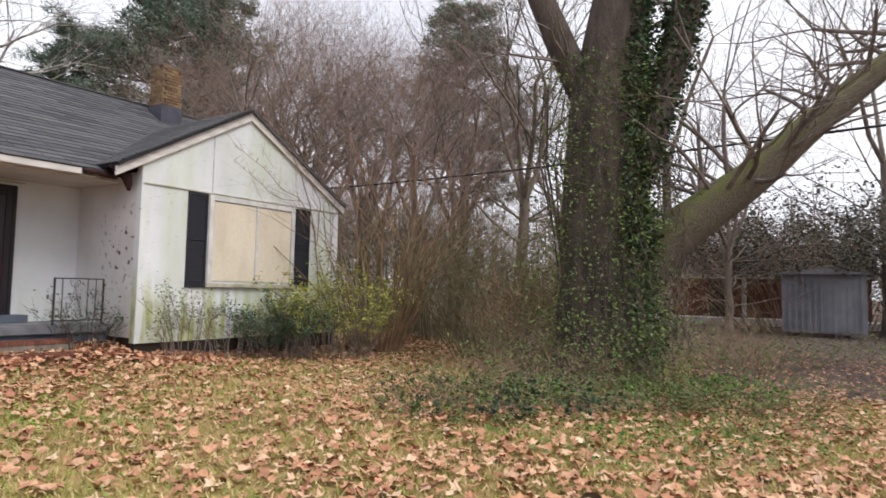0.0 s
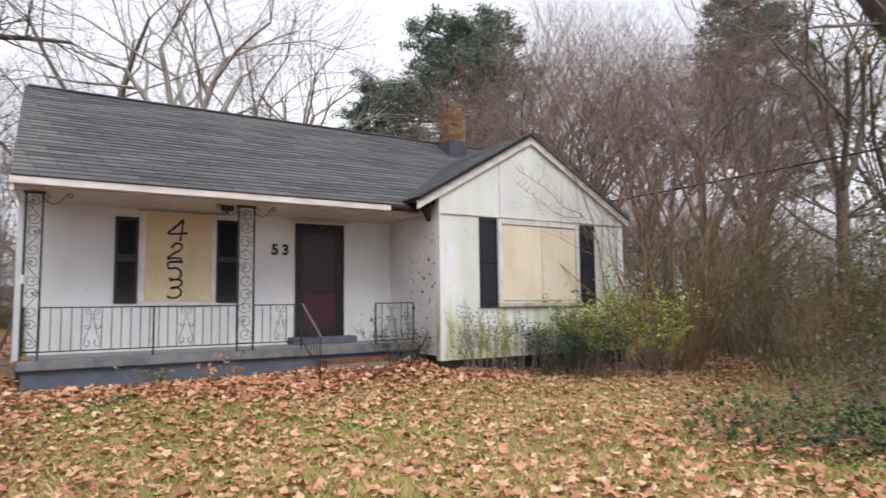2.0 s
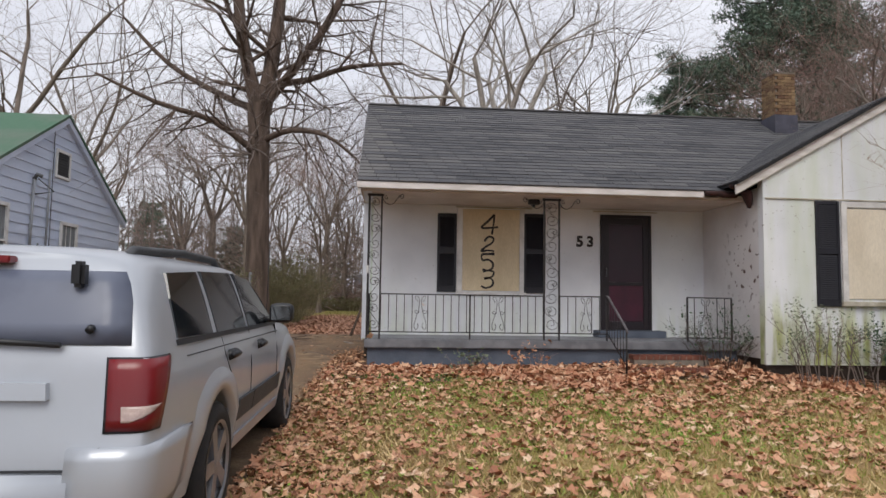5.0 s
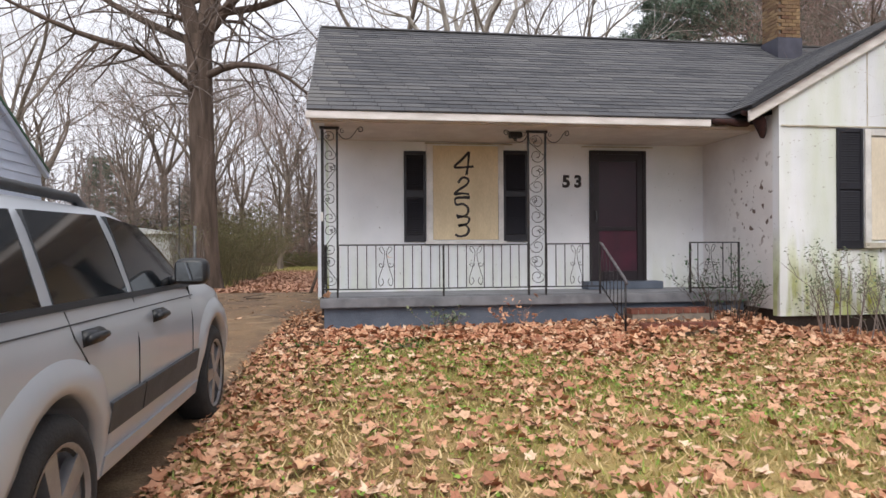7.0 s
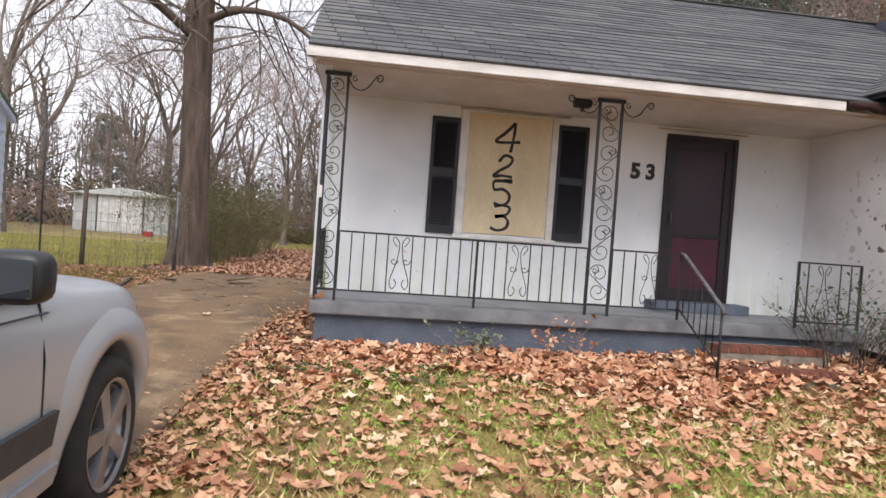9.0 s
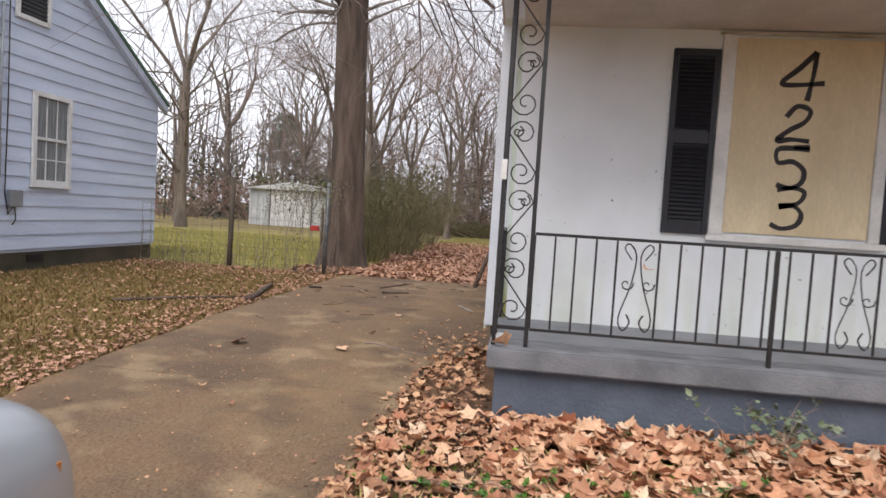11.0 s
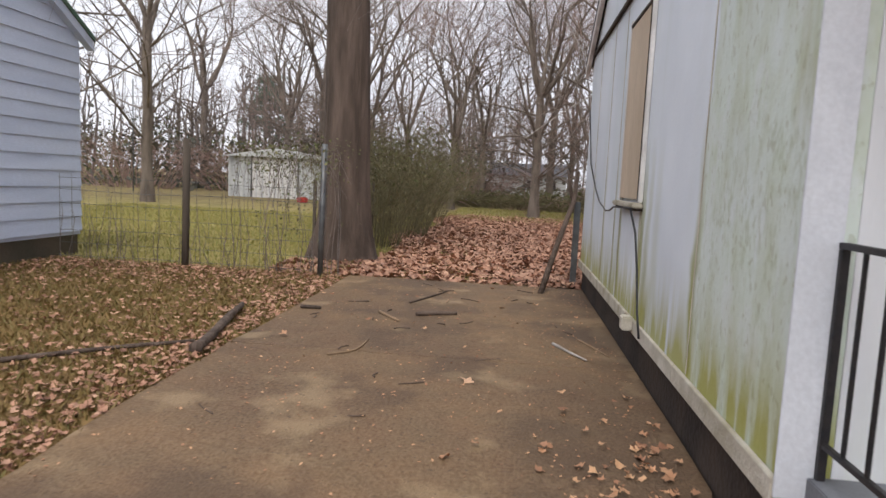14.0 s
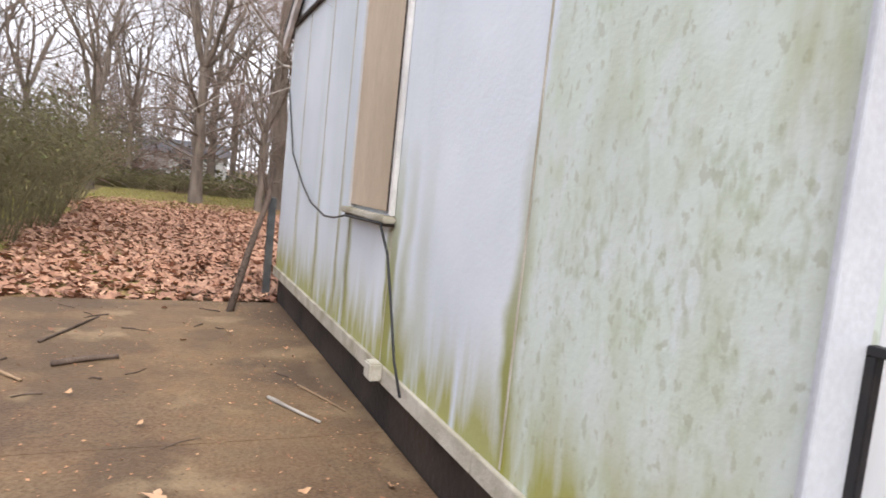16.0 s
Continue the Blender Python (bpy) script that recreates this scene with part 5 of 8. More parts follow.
        rod("arm", [(s * 0.86, 2.84, 1.14), (s * 0.96, 2.80, 1.15)], 0.028, M_BLACKP, mr, 8)
        # front indicator
        box("indicator", (s * 0.80, 4.26, 0.85), (s * 0.872, 4.35, 0.93), M_AMBER, car, 0.01)

    # rear glass, tailgate, bumper
    def rear_quad(name, poly, mat, out, parent=car):
        def yy(z):
            return float(np.interp(z, (0.3, 0.4, 0.6, 0.85, 1.10, 1.33, 1.54, 1.645), (0.07, 0.02, 0.008, 0.07, 0.125, 0.20, 0.29, 0.34)))
        n = len(poly)
        V = [(x, yy(z) - out, z) for x, z in poly] + [(x, yy(z) + 0.03, z) for x, z in poly]
        F = [tuple(range(n))[::-1]] + [(i, (i + 1) % n, (i + 1) % n + n, i + n) for i in range(n)]
        return add(name, V, F, mat)

    V, nu = [], 13
    for out in (0.007, -0.02):
        for z, w in ((1.125, 0.80), (1.22, 0.785), (1.32, 0.765), (1.40, 0.735), (1.458, 0.70)):
            for q_ in range(nu):
                x = w * (2 * q_ / (nu - 1) - 1)
                hit, _, _, _ = tree_.ray_cast(Vector((x, -1.0, z)), Vector((0, 1, 0)))
                V.append(hit + Vector((0.6 * out * (x / 0.8) ** 3, -out, 0)))
    F = [(r_ * nu + q_, r_ * nu + q_ + 1, (r_ + 1) * nu + q_ + 1, (r_ + 1) * nu + q_) for r_ in range(4) for q_ in range(nu - 1)]
    rim = [q_ for q_ in range(nu)] + [r_ * nu + nu - 1 for r_ in range(1, 5)] + [4 * nu + q_ for q_ in range(nu - 2, -1, -1)] + [r_ * nu for r_ in range(3, 0, -1)]
    F += [(rim[k], rim[k] + 5 * nu, rim[(k + 1) % len(rim)] + 5 * nu, rim[(k + 1) % len(rim)]) for k in range(len(rim))]
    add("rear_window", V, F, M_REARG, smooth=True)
    rear_quad("tailgate_handle", ((-0.50, 0.895), (0.50, 0.895), (0.49, 0.965), (-0.49, 0.965)), M_CAR, 0.035)
    rear_quad("tailgate_gap", ((-0.72, 0.605), (0.72, 0.605), (0.72, 0.615), (-0.72, 0.615)), M_BLACKP, 0.003)
    for s in (-1, 1):
        rear_quad("tailgate_gap", ((s * 0.725, 0.61), (s * 0.733, 0.61), (s * 0.738, 0.70), (s * 0.730, 0.70)), M_BLACKP, 0.006)
    rear_quad("number_plate", ((-0.155, 0.70), (0.155, 0.70), (0.155, 0.86), (-0.155, 0.86)), M_PLATE, 0.02)
    for i, ch in enumerate("840"):
        c = bpy.data.curves.new("plate_digit", "FONT")
        c.body, c.size, c.extrude = ch, 0.095, 0.001
        o = new("plate_digit", c)
        o.parent = car
        o.matrix_basis = pose(-0.03 + 0.058 * i, 0.018, 0.745, 84, 0, 0)
        c.materials.append(M_PLASTIC)
    box("stop_lamp", (-0.20, 0.258, 1.488), (0.20, 0.33, 1.522), M_REDLAMP, car, 0.006)
    bump = box_bm((-0.66, -0.032, 0.38), (0.66, 0.08, 0.598), 0.025)
    part("rear_bumper", bump, M_CAR, car, smooth=True)
    rod("wiper", [(0.0, 0.09, 1.12), (0.18, 0.10, 1.145), (0.52, 0.105, 1.125)], 0.014, M_BLACKP, car)
    rod("wiper_washer", [(0.63, 0.12, 1.19), (0.63, 0.145, 1.20)], 0.018, M_BLACKP, car, 10)
    b3 = box_bm((0.50, 0.19, 1.38), (0.56, 0.26, 1.50), 0.016)
    part("glass_hinge", b3, M_BLACKP, car)
    b3 = box_bm((-0.57, 0.19, 1.38), (-0.51, 0.26, 1.50), 0.016)
    part("glass_hinge", b3, M_BLACKP, car)
    rod("antenna", [(0.78, 3.45, 1.08), (0.80, 3.40, 1.85)], 0.004, M_BLACKP, car)
    V, nu, nv = [], 13, 8
    for out in (0.006, -0.02):
        for r_ in range(nv):
            y, w = 3.38 - 0.62 * r_ / (nv - 1), 0.70 - 0.10 * r_ / (nv - 1)
            for q_ in range(nu):
                x = w * (2 * q_ / (nu - 1) - 1)
                hit, _, _, _ = tree_.ray_cast(Vector((x, y, 3.0)), Vector((0, 0, -1)))
                V.append(hit + Vector((0, 0.5 * out, out)))
    F = [(r_ * nu + q_, r_ * nu + q_ + 1, (r_ + 1) * nu + q_ + 1, (r_ + 1) * nu + q_) for r_ in range(nv - 1) for q_ in range(nu - 1)]
    rim = [q_ for q_ in range(nu)] + [r_ * nu + nu - 1 for r_ in range(1, nv)] + [(nv - 1) * nu + q_ for q_ in range(nu - 2, -1, -1)] + [r_ * nu for r_ in range(nv - 2, 0, -1)]
    F += [(rim[k], rim[k] + nv * nu, rim[(k + 1) % len(rim)] + nv * nu, rim[(k + 1) % len(rim)]) for k in range(len(rim))]
    add("windscreen", V, F, M_TINT, smooth=True)
    box("underbody", (-0.80, 0.25, 0.24), (0.80, 4.5, 0.42), M_BLACKP, car, 0.02)
    # wheels
    prof = [(0.22, -0.11), (0.255, -0.115), (0.30, -0.125), (0.345, -0.11), (0.37, -0.08), (0.372, 0.0), (0.37, 0.08), (0.345, 0.11), (0.30, 0.12), (0.262, 0.11), (0.23, 0.09)]
    first = None
    for hy, hz in HY:
        for s in (1, -1):
            m = Matrix.Translation((s * 0.83, hy, hz)) @ (Matrix.Identity(4) if s > 0 else pose(0, 0, 0, 0, 0, 180))
            if first:
                w = copy_thing(first, m)
                w.parent = car
                continue
            w = new("wheel")
            w.parent = car
            w.matrix_basis = m
            first = w
            n = 32
            V = [(x, r * math.cos(2 * math.pi * i / n), r * math.sin(2 * math.pi * i / n)) for i in range(n) for r, x in prof]
            q = len(prof)
            F = [(i * q + j, i * q + j + 1, ((i + 1) % n) * q + j + 1, ((i + 1) % n) * q + j) for i in range(n) for j in range(q - 1)]
            mesh_ob("tyre", V, F, M_TYRE, w, True)
            rp = [(0.264, 0.115), (0.250, 0.114), (0.232, 0.06), (0.215, 0.02)]
            q = 4
            V = [(x, r * math.cos(2 * math.pi * i / n), r * math.sin(2 * math.pi * i / n)) for i in range(n) for r, x in rp]
            F = [(i * q + j, i * q + j + 1, ((i + 1) % n) * q + j + 1, ((i + 1) % n) * q + j) for i in range(n) for j in range(q - 1)]
            mesh_ob("rim", V, F, M_RIM, w, True)
            for i in range(5):
                a = 2 * math.pi * i / 5 + 0.3
                bs = bmesh.new()
                prism_bm([(-0.036, 0.03), (0.036, 0.03), (0.052, 0.246), (-0.052, 0.246)], "x", 0.06, 0.105, bs)
                bmesh.ops.rotate(bs, verts=bs.verts, matrix=Matrix.Rotation(a, 3, "X"), cent=(0, 0, 0))
                part("spoke", bs, M_RIM, w)
            rod("hub_cap", [(0.05, 0, 0), (0.105, 0, 0)], 0.06, M_RIM, w, 16)
            rod("brake_drum", [(-0.05, 0, 0), (0.02, 0, 0)], 0.19, M_PLASTIC, w, 20)
    return car


build_car()


# ---- sheds and far houses ----
def far_building(name, label, x0, x1, y0, y1, z0, z1, rise, wall, roofm, ridge="x", openings=()):
    h = empty(name, label, "building")
    b = box("wall", (x0, y0, z0), (x1, y1, z1), wall, h, 0)
    o = 0.25
    if ridge == "x":
        prof = [(y0 - o, z1), (y1 + o, z1), ((y0 + y1) / 2, z1 + rise)]
        part("roof", prism_bm(prof, "x", x0 - o, x1 + o), roofm, h)
    else:
        prof = [(x0 - o, z1), (x1 + o, z1), ((x0 + x1) / 2, z1 + rise)]
        part("roof", prism_bm(prof, "y", y0 - o, y1 + o), roofm, h)
    for nm, lo, hi, m in openings:
        box(nm, lo, hi, m, h, 0)
    return h


far_building("garden_shed", "white metal garden shed on the neighbour's lawn", -18.4, -13.7, 27.3, 31.5, 0.2, 2.15, 0.42, M_SHED, M_SHED, "y",
             [("door", (-17.2, 27.24, 0.25), (-15.0, 27.297, 2.1), M_TRIM), ("handle", (-16.15, 27.2, 1.0), (-16.1, 27.235, 1.2), M_IRON),
              ("post", (-17.26, 27.22, 0.25), (-17.2, 27.29, 2.12), M_STEEL), ("post", (-15.0, 27.22, 0.25), (-14.94, 27.29, 2.12), M_STEEL)])
far_building("far_bungalow", "far white bungalow behind the yard trees", -6.6, -0.9, 48, 54, 0.2, 2.15, 1.0, M_SHED, M_FARROOF, "x",
             [("window", (-3.9, 47.9, 1.1), (-3.4, 47.99, 1.8), M_IRON), ("window", (-2.2, 47.9, 1.1), (-1.7, 47.99, 1.8), M_IRON)])
far_building("far_outbuilding", "small pale outbuilding far off among trees", -9.6, -7.9, 40, 43, 0.2, 1.9, 0.4, M_SHED, M_FARROOF, "x")
far_building("far_outbuilding", "small pale building half hidden by brush", -24, -20.8, 52, 56, 0.2, 2.6, 1.4, M_SHED, M_FARROOF, "y")
far_building("brick_house", "far low red-brick house with white trim", 34, 44, -11.5, 1.5, 0.0, 2.35, 1.9, M_BRICK_FAR, M_FARROOF, "y",
             [("fascia", (33.6, -11.8, 2.2), (33.95, 1.8, 2.42), M_TRIM), ("post", (33.7, -5.9, 0.0), (33.9, -5.7, 2.2), M_TRIM), ("porch_slab", (31.5, -12, -0.2), (33.99, 2, 0.12), M_TRIM),
              ("door", (33.93, -4.9, 0.15), (33.99, -3.9, 2.1), M_DOOR_F), ("window", (33.93, -9.6, 0.9), (33.99, -8.2, 1.9), M_GLASS)])
far_building("grey_shed", "grey corrugated metal shed under a dark tree", 24.8, 27.6, -11.3, -8.5, -0.1, 2.15, 0.25, M_GREY_SHED, M_GREY_SHED, "x",
             [("door", (24.73, -10.9, 0.0), (24.79, -9.9, 1.95), M_GREY_SHED)])
far_building("cream_house", "far cream clapboard house behind the shed", 40, 48, -22, -15.5, 0.0, 2.4, 1.5, M_SHED, M_FARROOF, "x")
box_r = tagged(box("red_bucket", (-13.9, 24.0, 0.22), (-13.5, 24.3, 0.48), M_REDTHING, None, 0.04), "small red plastic tub on the lawn", "tub")


def corrugation():
    """Ribs on the two metal sheds."""
    s = bpy.data.objects["garden_shed"]
    for x in np.arange(-18.3, -13.7, 0.32):
        box("rib", (x, 27.225, 0.25), (x + 0.05, 27.238, 2.12), M_SHED, s, 0)
    g = bpy.data.objects["grey_shed"]
    for y in np.arange(-11.2, -8.5, 0.22):
        box("rib", (24.70, y, -0.05), (24.728, y + 0.08, 2.12), M_GREY_SHED, g, 0)


corrugation()


# ---- fence ----
def build_fence():
    f = empty("wire_fence", "old wire fence with rusty posts and dead vines", "fence")
    FY = 5.34
    for x, mat, r in ((-8.85, M_WOODPOST, 0.045), (-7.18, M_STEEL, 0.035), (-12.3, M_WOODPOST, 0.04)):
        rod("post", [(x, FY, 0.0), (x + 0.02, FY, 1.78 if x > -10 else 1.4)], r, mat, f, 8)
    V, F = [], []
    for z in np.arange(0.3, 1.31, 0.16):
        pts = [(x, FY + 0.045, z + 0.02 * noise.noise((x, z * 9, 0))) for x in np.arange(-10.5, -6.9, 0.4)]
        tube(V, F, pts, 0.003, 3, False)
    for x in np.arange(-10.5, -6.9, 0.16):
        tube(V, F, [(x, FY + 0.045, 0.26), (x + 0.01, FY + 0.045, 1.3)], 0.0025, 3, False)
    mesh_ob("wire_mesh", V, F, M_STEEL, f)
    # the fence line goes back along the hedge
    for i in range(7):
        y = 6.9 + 1.9 * i
        rod("post", [(-7.75, y, 0.0), (-7.75, y, 1.35)], 0.03, M_WOODPOST, f, 6)


build_fence()


# ---- plants ----
rng = random.Random(7)


def wobble(s):
    return Vector((rng.uniform(-s, s), rng.uniform(-s, s), rng.uniform(-s, s)))


def grow(T, C, p, d, length, r, depth, spread=0.6, up=0.12, kids=3, cut=2, bend=0.12, along=0.35):
    """Branches: thick ones into the lists T, those of depth below cut into C."""
    V, F = T if depth >= cut else C
    n = 4 if depth >= 2 else 3 if depth == 1 else 2
    sides = 8 if depth >= 4 else 6 if depth >= 3 else 4 if depth == 2 else 3
    pts, q, dd = [p], p, d.normalized()
    for i in range(n):
        dd = (dd + wobble(bend) + Vector((0, 0, up * 0.5))).normalized()
        q = q + dd * (length / n)
        pts.append(q)
    end = r * (0.62 if depth > 0 else 0.3)
    radii = [r + (end - r) * i / n for i in range(n + 1)]
    tube(V, F, pts, radii, sides, False)
    if depth == 0:
        return
    for i in range(kids):
        t = 1.0 if i < 2 else along + (0.95 - along) * rng.random()
        j = min(int(t * n), n - 1)
        u = t * n - j
        at = pts[j].lerp(pts[j + 1], u)
        side = dd.orthogonal()
        side.rotate(Matrix.Rotation(rng.uniform(0, 6.283), 3, dd))
        nd = (dd + side * spread * rng.uniform(0.6, 1.35) + Vector((0, 0, up))).normalized()
        rr = (radii[j] + (radii[j + 1] - radii[j]) * u) * rng.uniform(0.42, 0.68)
        grow(T, C, at, nd, length * rng.uniform(0.62, 0.9), rr, depth - 1, spread, up, kids, cut, bend, along)


def finish_tree(name, label, T, C, bark, twig, at, category="tree", group=""):
    t = empty(name, label, category, group, at)
    if T[0]:
        mesh_ob("trunk", T[0], T[1], bark, t, True)
    if C[0]:
        mesh_ob("crown", C[0], C[1], twig, t)
    return t


def bare_tree(name, label, h_trunk, r, depth, limb, at, bark, twig, kids=4, spread=0.6, up=0.14, forks=3, cut=2, bend=0.1, lean=(0, 0), group=""):
    T, C = ([], []), ([], [])
    n = 6
    pts = [Vector((lean[0] * (i / n) ** 1.3 * h_trunk, lean[1] * (i / n) * h_trunk, h_trunk * i / n - (0.3 if i == 0 else 0))) + (wobble(0.05) if 0 < i < n else Vector()) for i in range(n + 1)]
    radii = [r * (1.55 if i == 0 else 1.0 - 0.22 * i / n) for i in range(n + 1)]
    tube(T[0], T[1], pts, radii, 12, False)
    top = pts[-1]
    for i in range(forks):
        a = 2 * math.pi * (i + rng.uniform(-0.2, 0.2)) / forks
        d = Vector((math.cos(a) * spread * 0.8, math.sin(a) * spread * 0.8, 1)).normalized()
        grow(T, C, top - Vector((0, 0, 0.1)), d, limb, r * 0.46, depth, spread, up, kids, cut, bend)
    # low side branches
    for i in range(forks * 3):
        a = rng.uniform(0, 6.28)
        z = rng.uniform(0.4, 0.98)
        d = Vector((math.cos(a), math.sin(a), rng.uniform(0.15, 0.7))).normalized()
        grow(T, C, pts[int(z * n)], d, limb * rng.uniform(0.45, 0.8), r * 0.2, max(depth - 1, 2), spread, up * 0.6, kids, cut, bend)
    return finish_tree(name, label, T, C, bark, twig, at, group=group)


def g(x, y):
    return (x, y, gz(x, y))


def big_oak():
    """The tall tree at the back end of the driveway."""
    T, C = ([], []), ([], [])
    pts = [(0, 0, -0.2), (0, 0, 0.12), (0.02, 0, 0.5), (0.03, 0, 1.2), (0.02, 0, 2.4), (-0.02, 0, 4.0), (-0.06, 0, 5.6), (-0.10, 0, 6.3)]
    tube(T[0], T[1], pts, [0.62, 0.50, 0.40, 0.335, 0.31, 0.295, 0.30, 0.33], 16, False)
    for pts, r in (([(-0.1, 0, 6.1), (-0.35, 0, 7.1), (-0.65, 0.1, 8.3), (-0.9, 0.2, 10.0), (-1.3, 0.3, 12)], (0.25, 0.19, 0.17, 0.14, 0.10)),
                   ([(0.0, 0, 6.1), (0.15, 0.1, 7.2), (0.3, 0.3, 9.0), (0.4, 0.4, 11), (0.5, 0.6, 13)], (0.27, 0.21, 0.18, 0.15, 0.10)),
                   ([(0.05, 0, 6.3), (0.8, -0.2, 7.2), (1.6, -0.5, 8.2), (2.3, -0.6, 9.6), (2.9, -0.8, 11.5)], (0.15, 0.12, 0.11, 0.10, 0.07)),
                   ([(0.1, 0, 6.9), (1.2, 0.3, 7.2), (2.4, 0.2, 7.6), (3.9, 0, 7.7)], (0.11, 0.09, 0.07, 0.04)),
                   ([(0.1, -0.1, 5.3), (0.9, -0.5, 5.5), (1.9, -0.8, 5.3), (2.7, -0.9, 4.7)], (0.10, 0.075, 0.05, 0.03)),
                   ([(-0.2, -0.2, 5.0), (-1.1, -0.8, 5.6), (-2.4, -1.3, 5.9), (-3.8, -1.6, 6.5)], (0.10, 0.08, 0.06, 0.03)),
                   ([(-0.15, 0.2, 6.2), (-1.5, 0.9, 6.9), (-3.0, 1.2, 7.8), (-4.4, 1.4, 9.2)], (0.12, 0.09, 0.07, 0.04))):
        sm = [Vector(p) for p in smooth_line(pts, 3)]
        rr = list(np.interp(np.linspace(0, 1, len(sm)), np.linspace(0, 1, len(pts)), r))
        tube(T[0], T[1], sm, rr, 9, False)
        for i in range(2, len(sm)):
            for _ in range(2 if rr[i] > 0.08 else 3):
                a = rng.uniform(0, 6.28)
                ax = (sm[i] - sm[i - 1]).normalized()
                side = ax.orthogonal()
                side.rotate(Matrix.Rotation(a, 3, ax))
                grow(T, C, sm[i], (side + ax * 0.5 + Vector((0, 0, 0.15))), rng.uniform(1.0, 1.9), rr[i] * 0.36, 2, 0.65, 0.02, 4, 2, 0.16)
    # drooping twigs round the fork
    for i in range(26):
        a, z = rng.uniform(0, 6.28), rng.uniform(4.4, 6.5)
        d = Vector((math.cos(a), math.sin(a), rng.uniform(-0.1, 0.35)))
        grow(T, C, Vector((0, 0, z)) + d * 0.28, d, rng.uniform(0.9, 1.7), 0.028, 2, 0.6, -0.05, 4, 3, 0.2)
    return finish_tree("oak_tree", "tall bare tree with brown furrowed bark beyond the driveway", T, C, M_BARK, M_TWIG, g(-7.36, 7.0))


big_oak()

tall_a = bare_tree("bare_tree", "bare winter tree with many fine grey branches", 5.0, 0.21, 4, 3.6, g(-12.0, 27.0), M_BARK_FAR, M_TWIG, 4, 0.72, 0.09, 5, bend=0.16)
tall_b = bare_tree("bare_tree", "slender bare tree, dark bark against the sky", 6.5, 0.20, 3, 5.2, g(-20.5, 24.0), M_BARK_FAR, M_TWIG, 4, 0.62, 0.06, 3, bend=0.16)
tall_c = bare_tree("bare_tree", "large pale-barked sycamore rising behind the roof", 7.0, 0.36, 4, 4.8, g(1.0, 17.0), M_BARK_P, M_TWIG, 4, 0.75, 0.06, 5, bend=0.15)
tall_d = bare_tree("bare_tree", "thin reddish bare tree in the back woods", 3.0, 0.14, 4, 2.6, g(-7.5, 25.0), M_BARK_FAR, M_TWIG_R, 4, 0.7, 0.10, 5, bend=0.15)


def put(src, x, y, turn, s, label):
    o = copy_thing(src, Matrix.Translation(g(x, y)) @ pose(0, 0, 0, 0, 0, turn) @ Matrix.Scale(s, 4))
    return tagged(o, label)


for i, (src, x, y, turn, s) in enumerate((
        (tall_a, -15.6, 33.0, 40, 1.15), (tall_a, -3.0, 33.0, 140, 1.0), (tall_a, -9.0, 44.0, 200, 1.3), (tall_a, 6.0, 40.0, 280, 1.2),
        (tall_a, -26.0, 40.0, 80, 1.3), (tall_a, 18.0, 26.0, 20, 1.1), (tall_a, 26.0, 14.0, 100, 1.1), (tall_a, 30.0, 3.0, 170, 1.0),
        (tall_b, -17.5, 19.0, 210, 0.95), (tall_b, -1.8, 21.0, 60, 1.25), (tall_b, 21.0, -5.0, 300, 1.0), (tall_b, 28.0, -12.0, 30, 1.1), (tall_b, -16.5, 11.5, 120, 1.0),
        (tall_a, 12.5, 5.5, 15, 0.8), (tall_a, 15.5, 9.5, 130, 0.9), (tall_a, 18.5, 2.5, 75, 0.8), (tall_a, 13.0, -0.5, 250, 0.65), (tall_d, 10.0, 4.5, 45, 1.2), (tall_d, 14.5, 7.5, 25, 1.4), (tall_d, 14.0, -2.5, 305, 1.4),
        (tall_a, -4.2, 21.0, 90, 0.85), (tall_c, 6.0, 19.0, 210, 0.9), (tall_c, 24.0, -19.0, 10, 1.0), (tall_c, -24.0, 13.0, 150, 0.95), (tall_c, 22.0, 20.0, 250, 1.0),
        (tall_d, -4.0, 27.0, 60, 1.1), (tall_d, -10.5, 31.0, 160, 1.2), (tall_d, -1.5, 38.0, 210, 1.4), (tall_d, 1.0, 30.0, 300, 1.3), (tall_d, -19.0, 37.0, 20, 1.4),
        (tall_d, -13.5, 36.0, 70, 1.6), (tall_d, -6.5, 30.0, 10, 1.1), (tall_d, 0.5, 24.0, 110, 1.1), (tall_d, -2.5, 19.0, 35, 0.8), (tall_d, -16.5, 30.0, 250, 1.3), (tall_d, 3.5, 34.0, 150, 1.4), (tall_d, 9.5, 7.5, 200, 1.0), (tall_d, 12.0, 12.0, 20, 1.2), (tall_d, 14.0, 6.0, 80, 1.2), (tall_d, 16.0, 1.0, 140, 1.1), (tall_d, 19.0, -2.0, 190, 1.2), (tall_d, 22.0, -7.0, 240, 1.1), (tall_d, 20.0, 9.0, 290, 1.3), (tall_d, 9.2, 2.2, 330, 0.9), (tall_d, 11.0, -0.6, 75, 0.95), (tall_d, 13.0, 3.2, 120, 1.1), (tall_d, 17.5, 6.0, 10, 1.3), (tall_d, 15.0, 14.0, 215, 1.3))):
    names = {tall_a: "bare winter tree with upright branches in the back woods", tall_b: "slim bare tree with a forked top",
             tall_c: "big pale-barked bare tree with spreading crown", tall_d: "reddish bare young tree among brush"}
    put(src, x, y, turn, s, names[src])


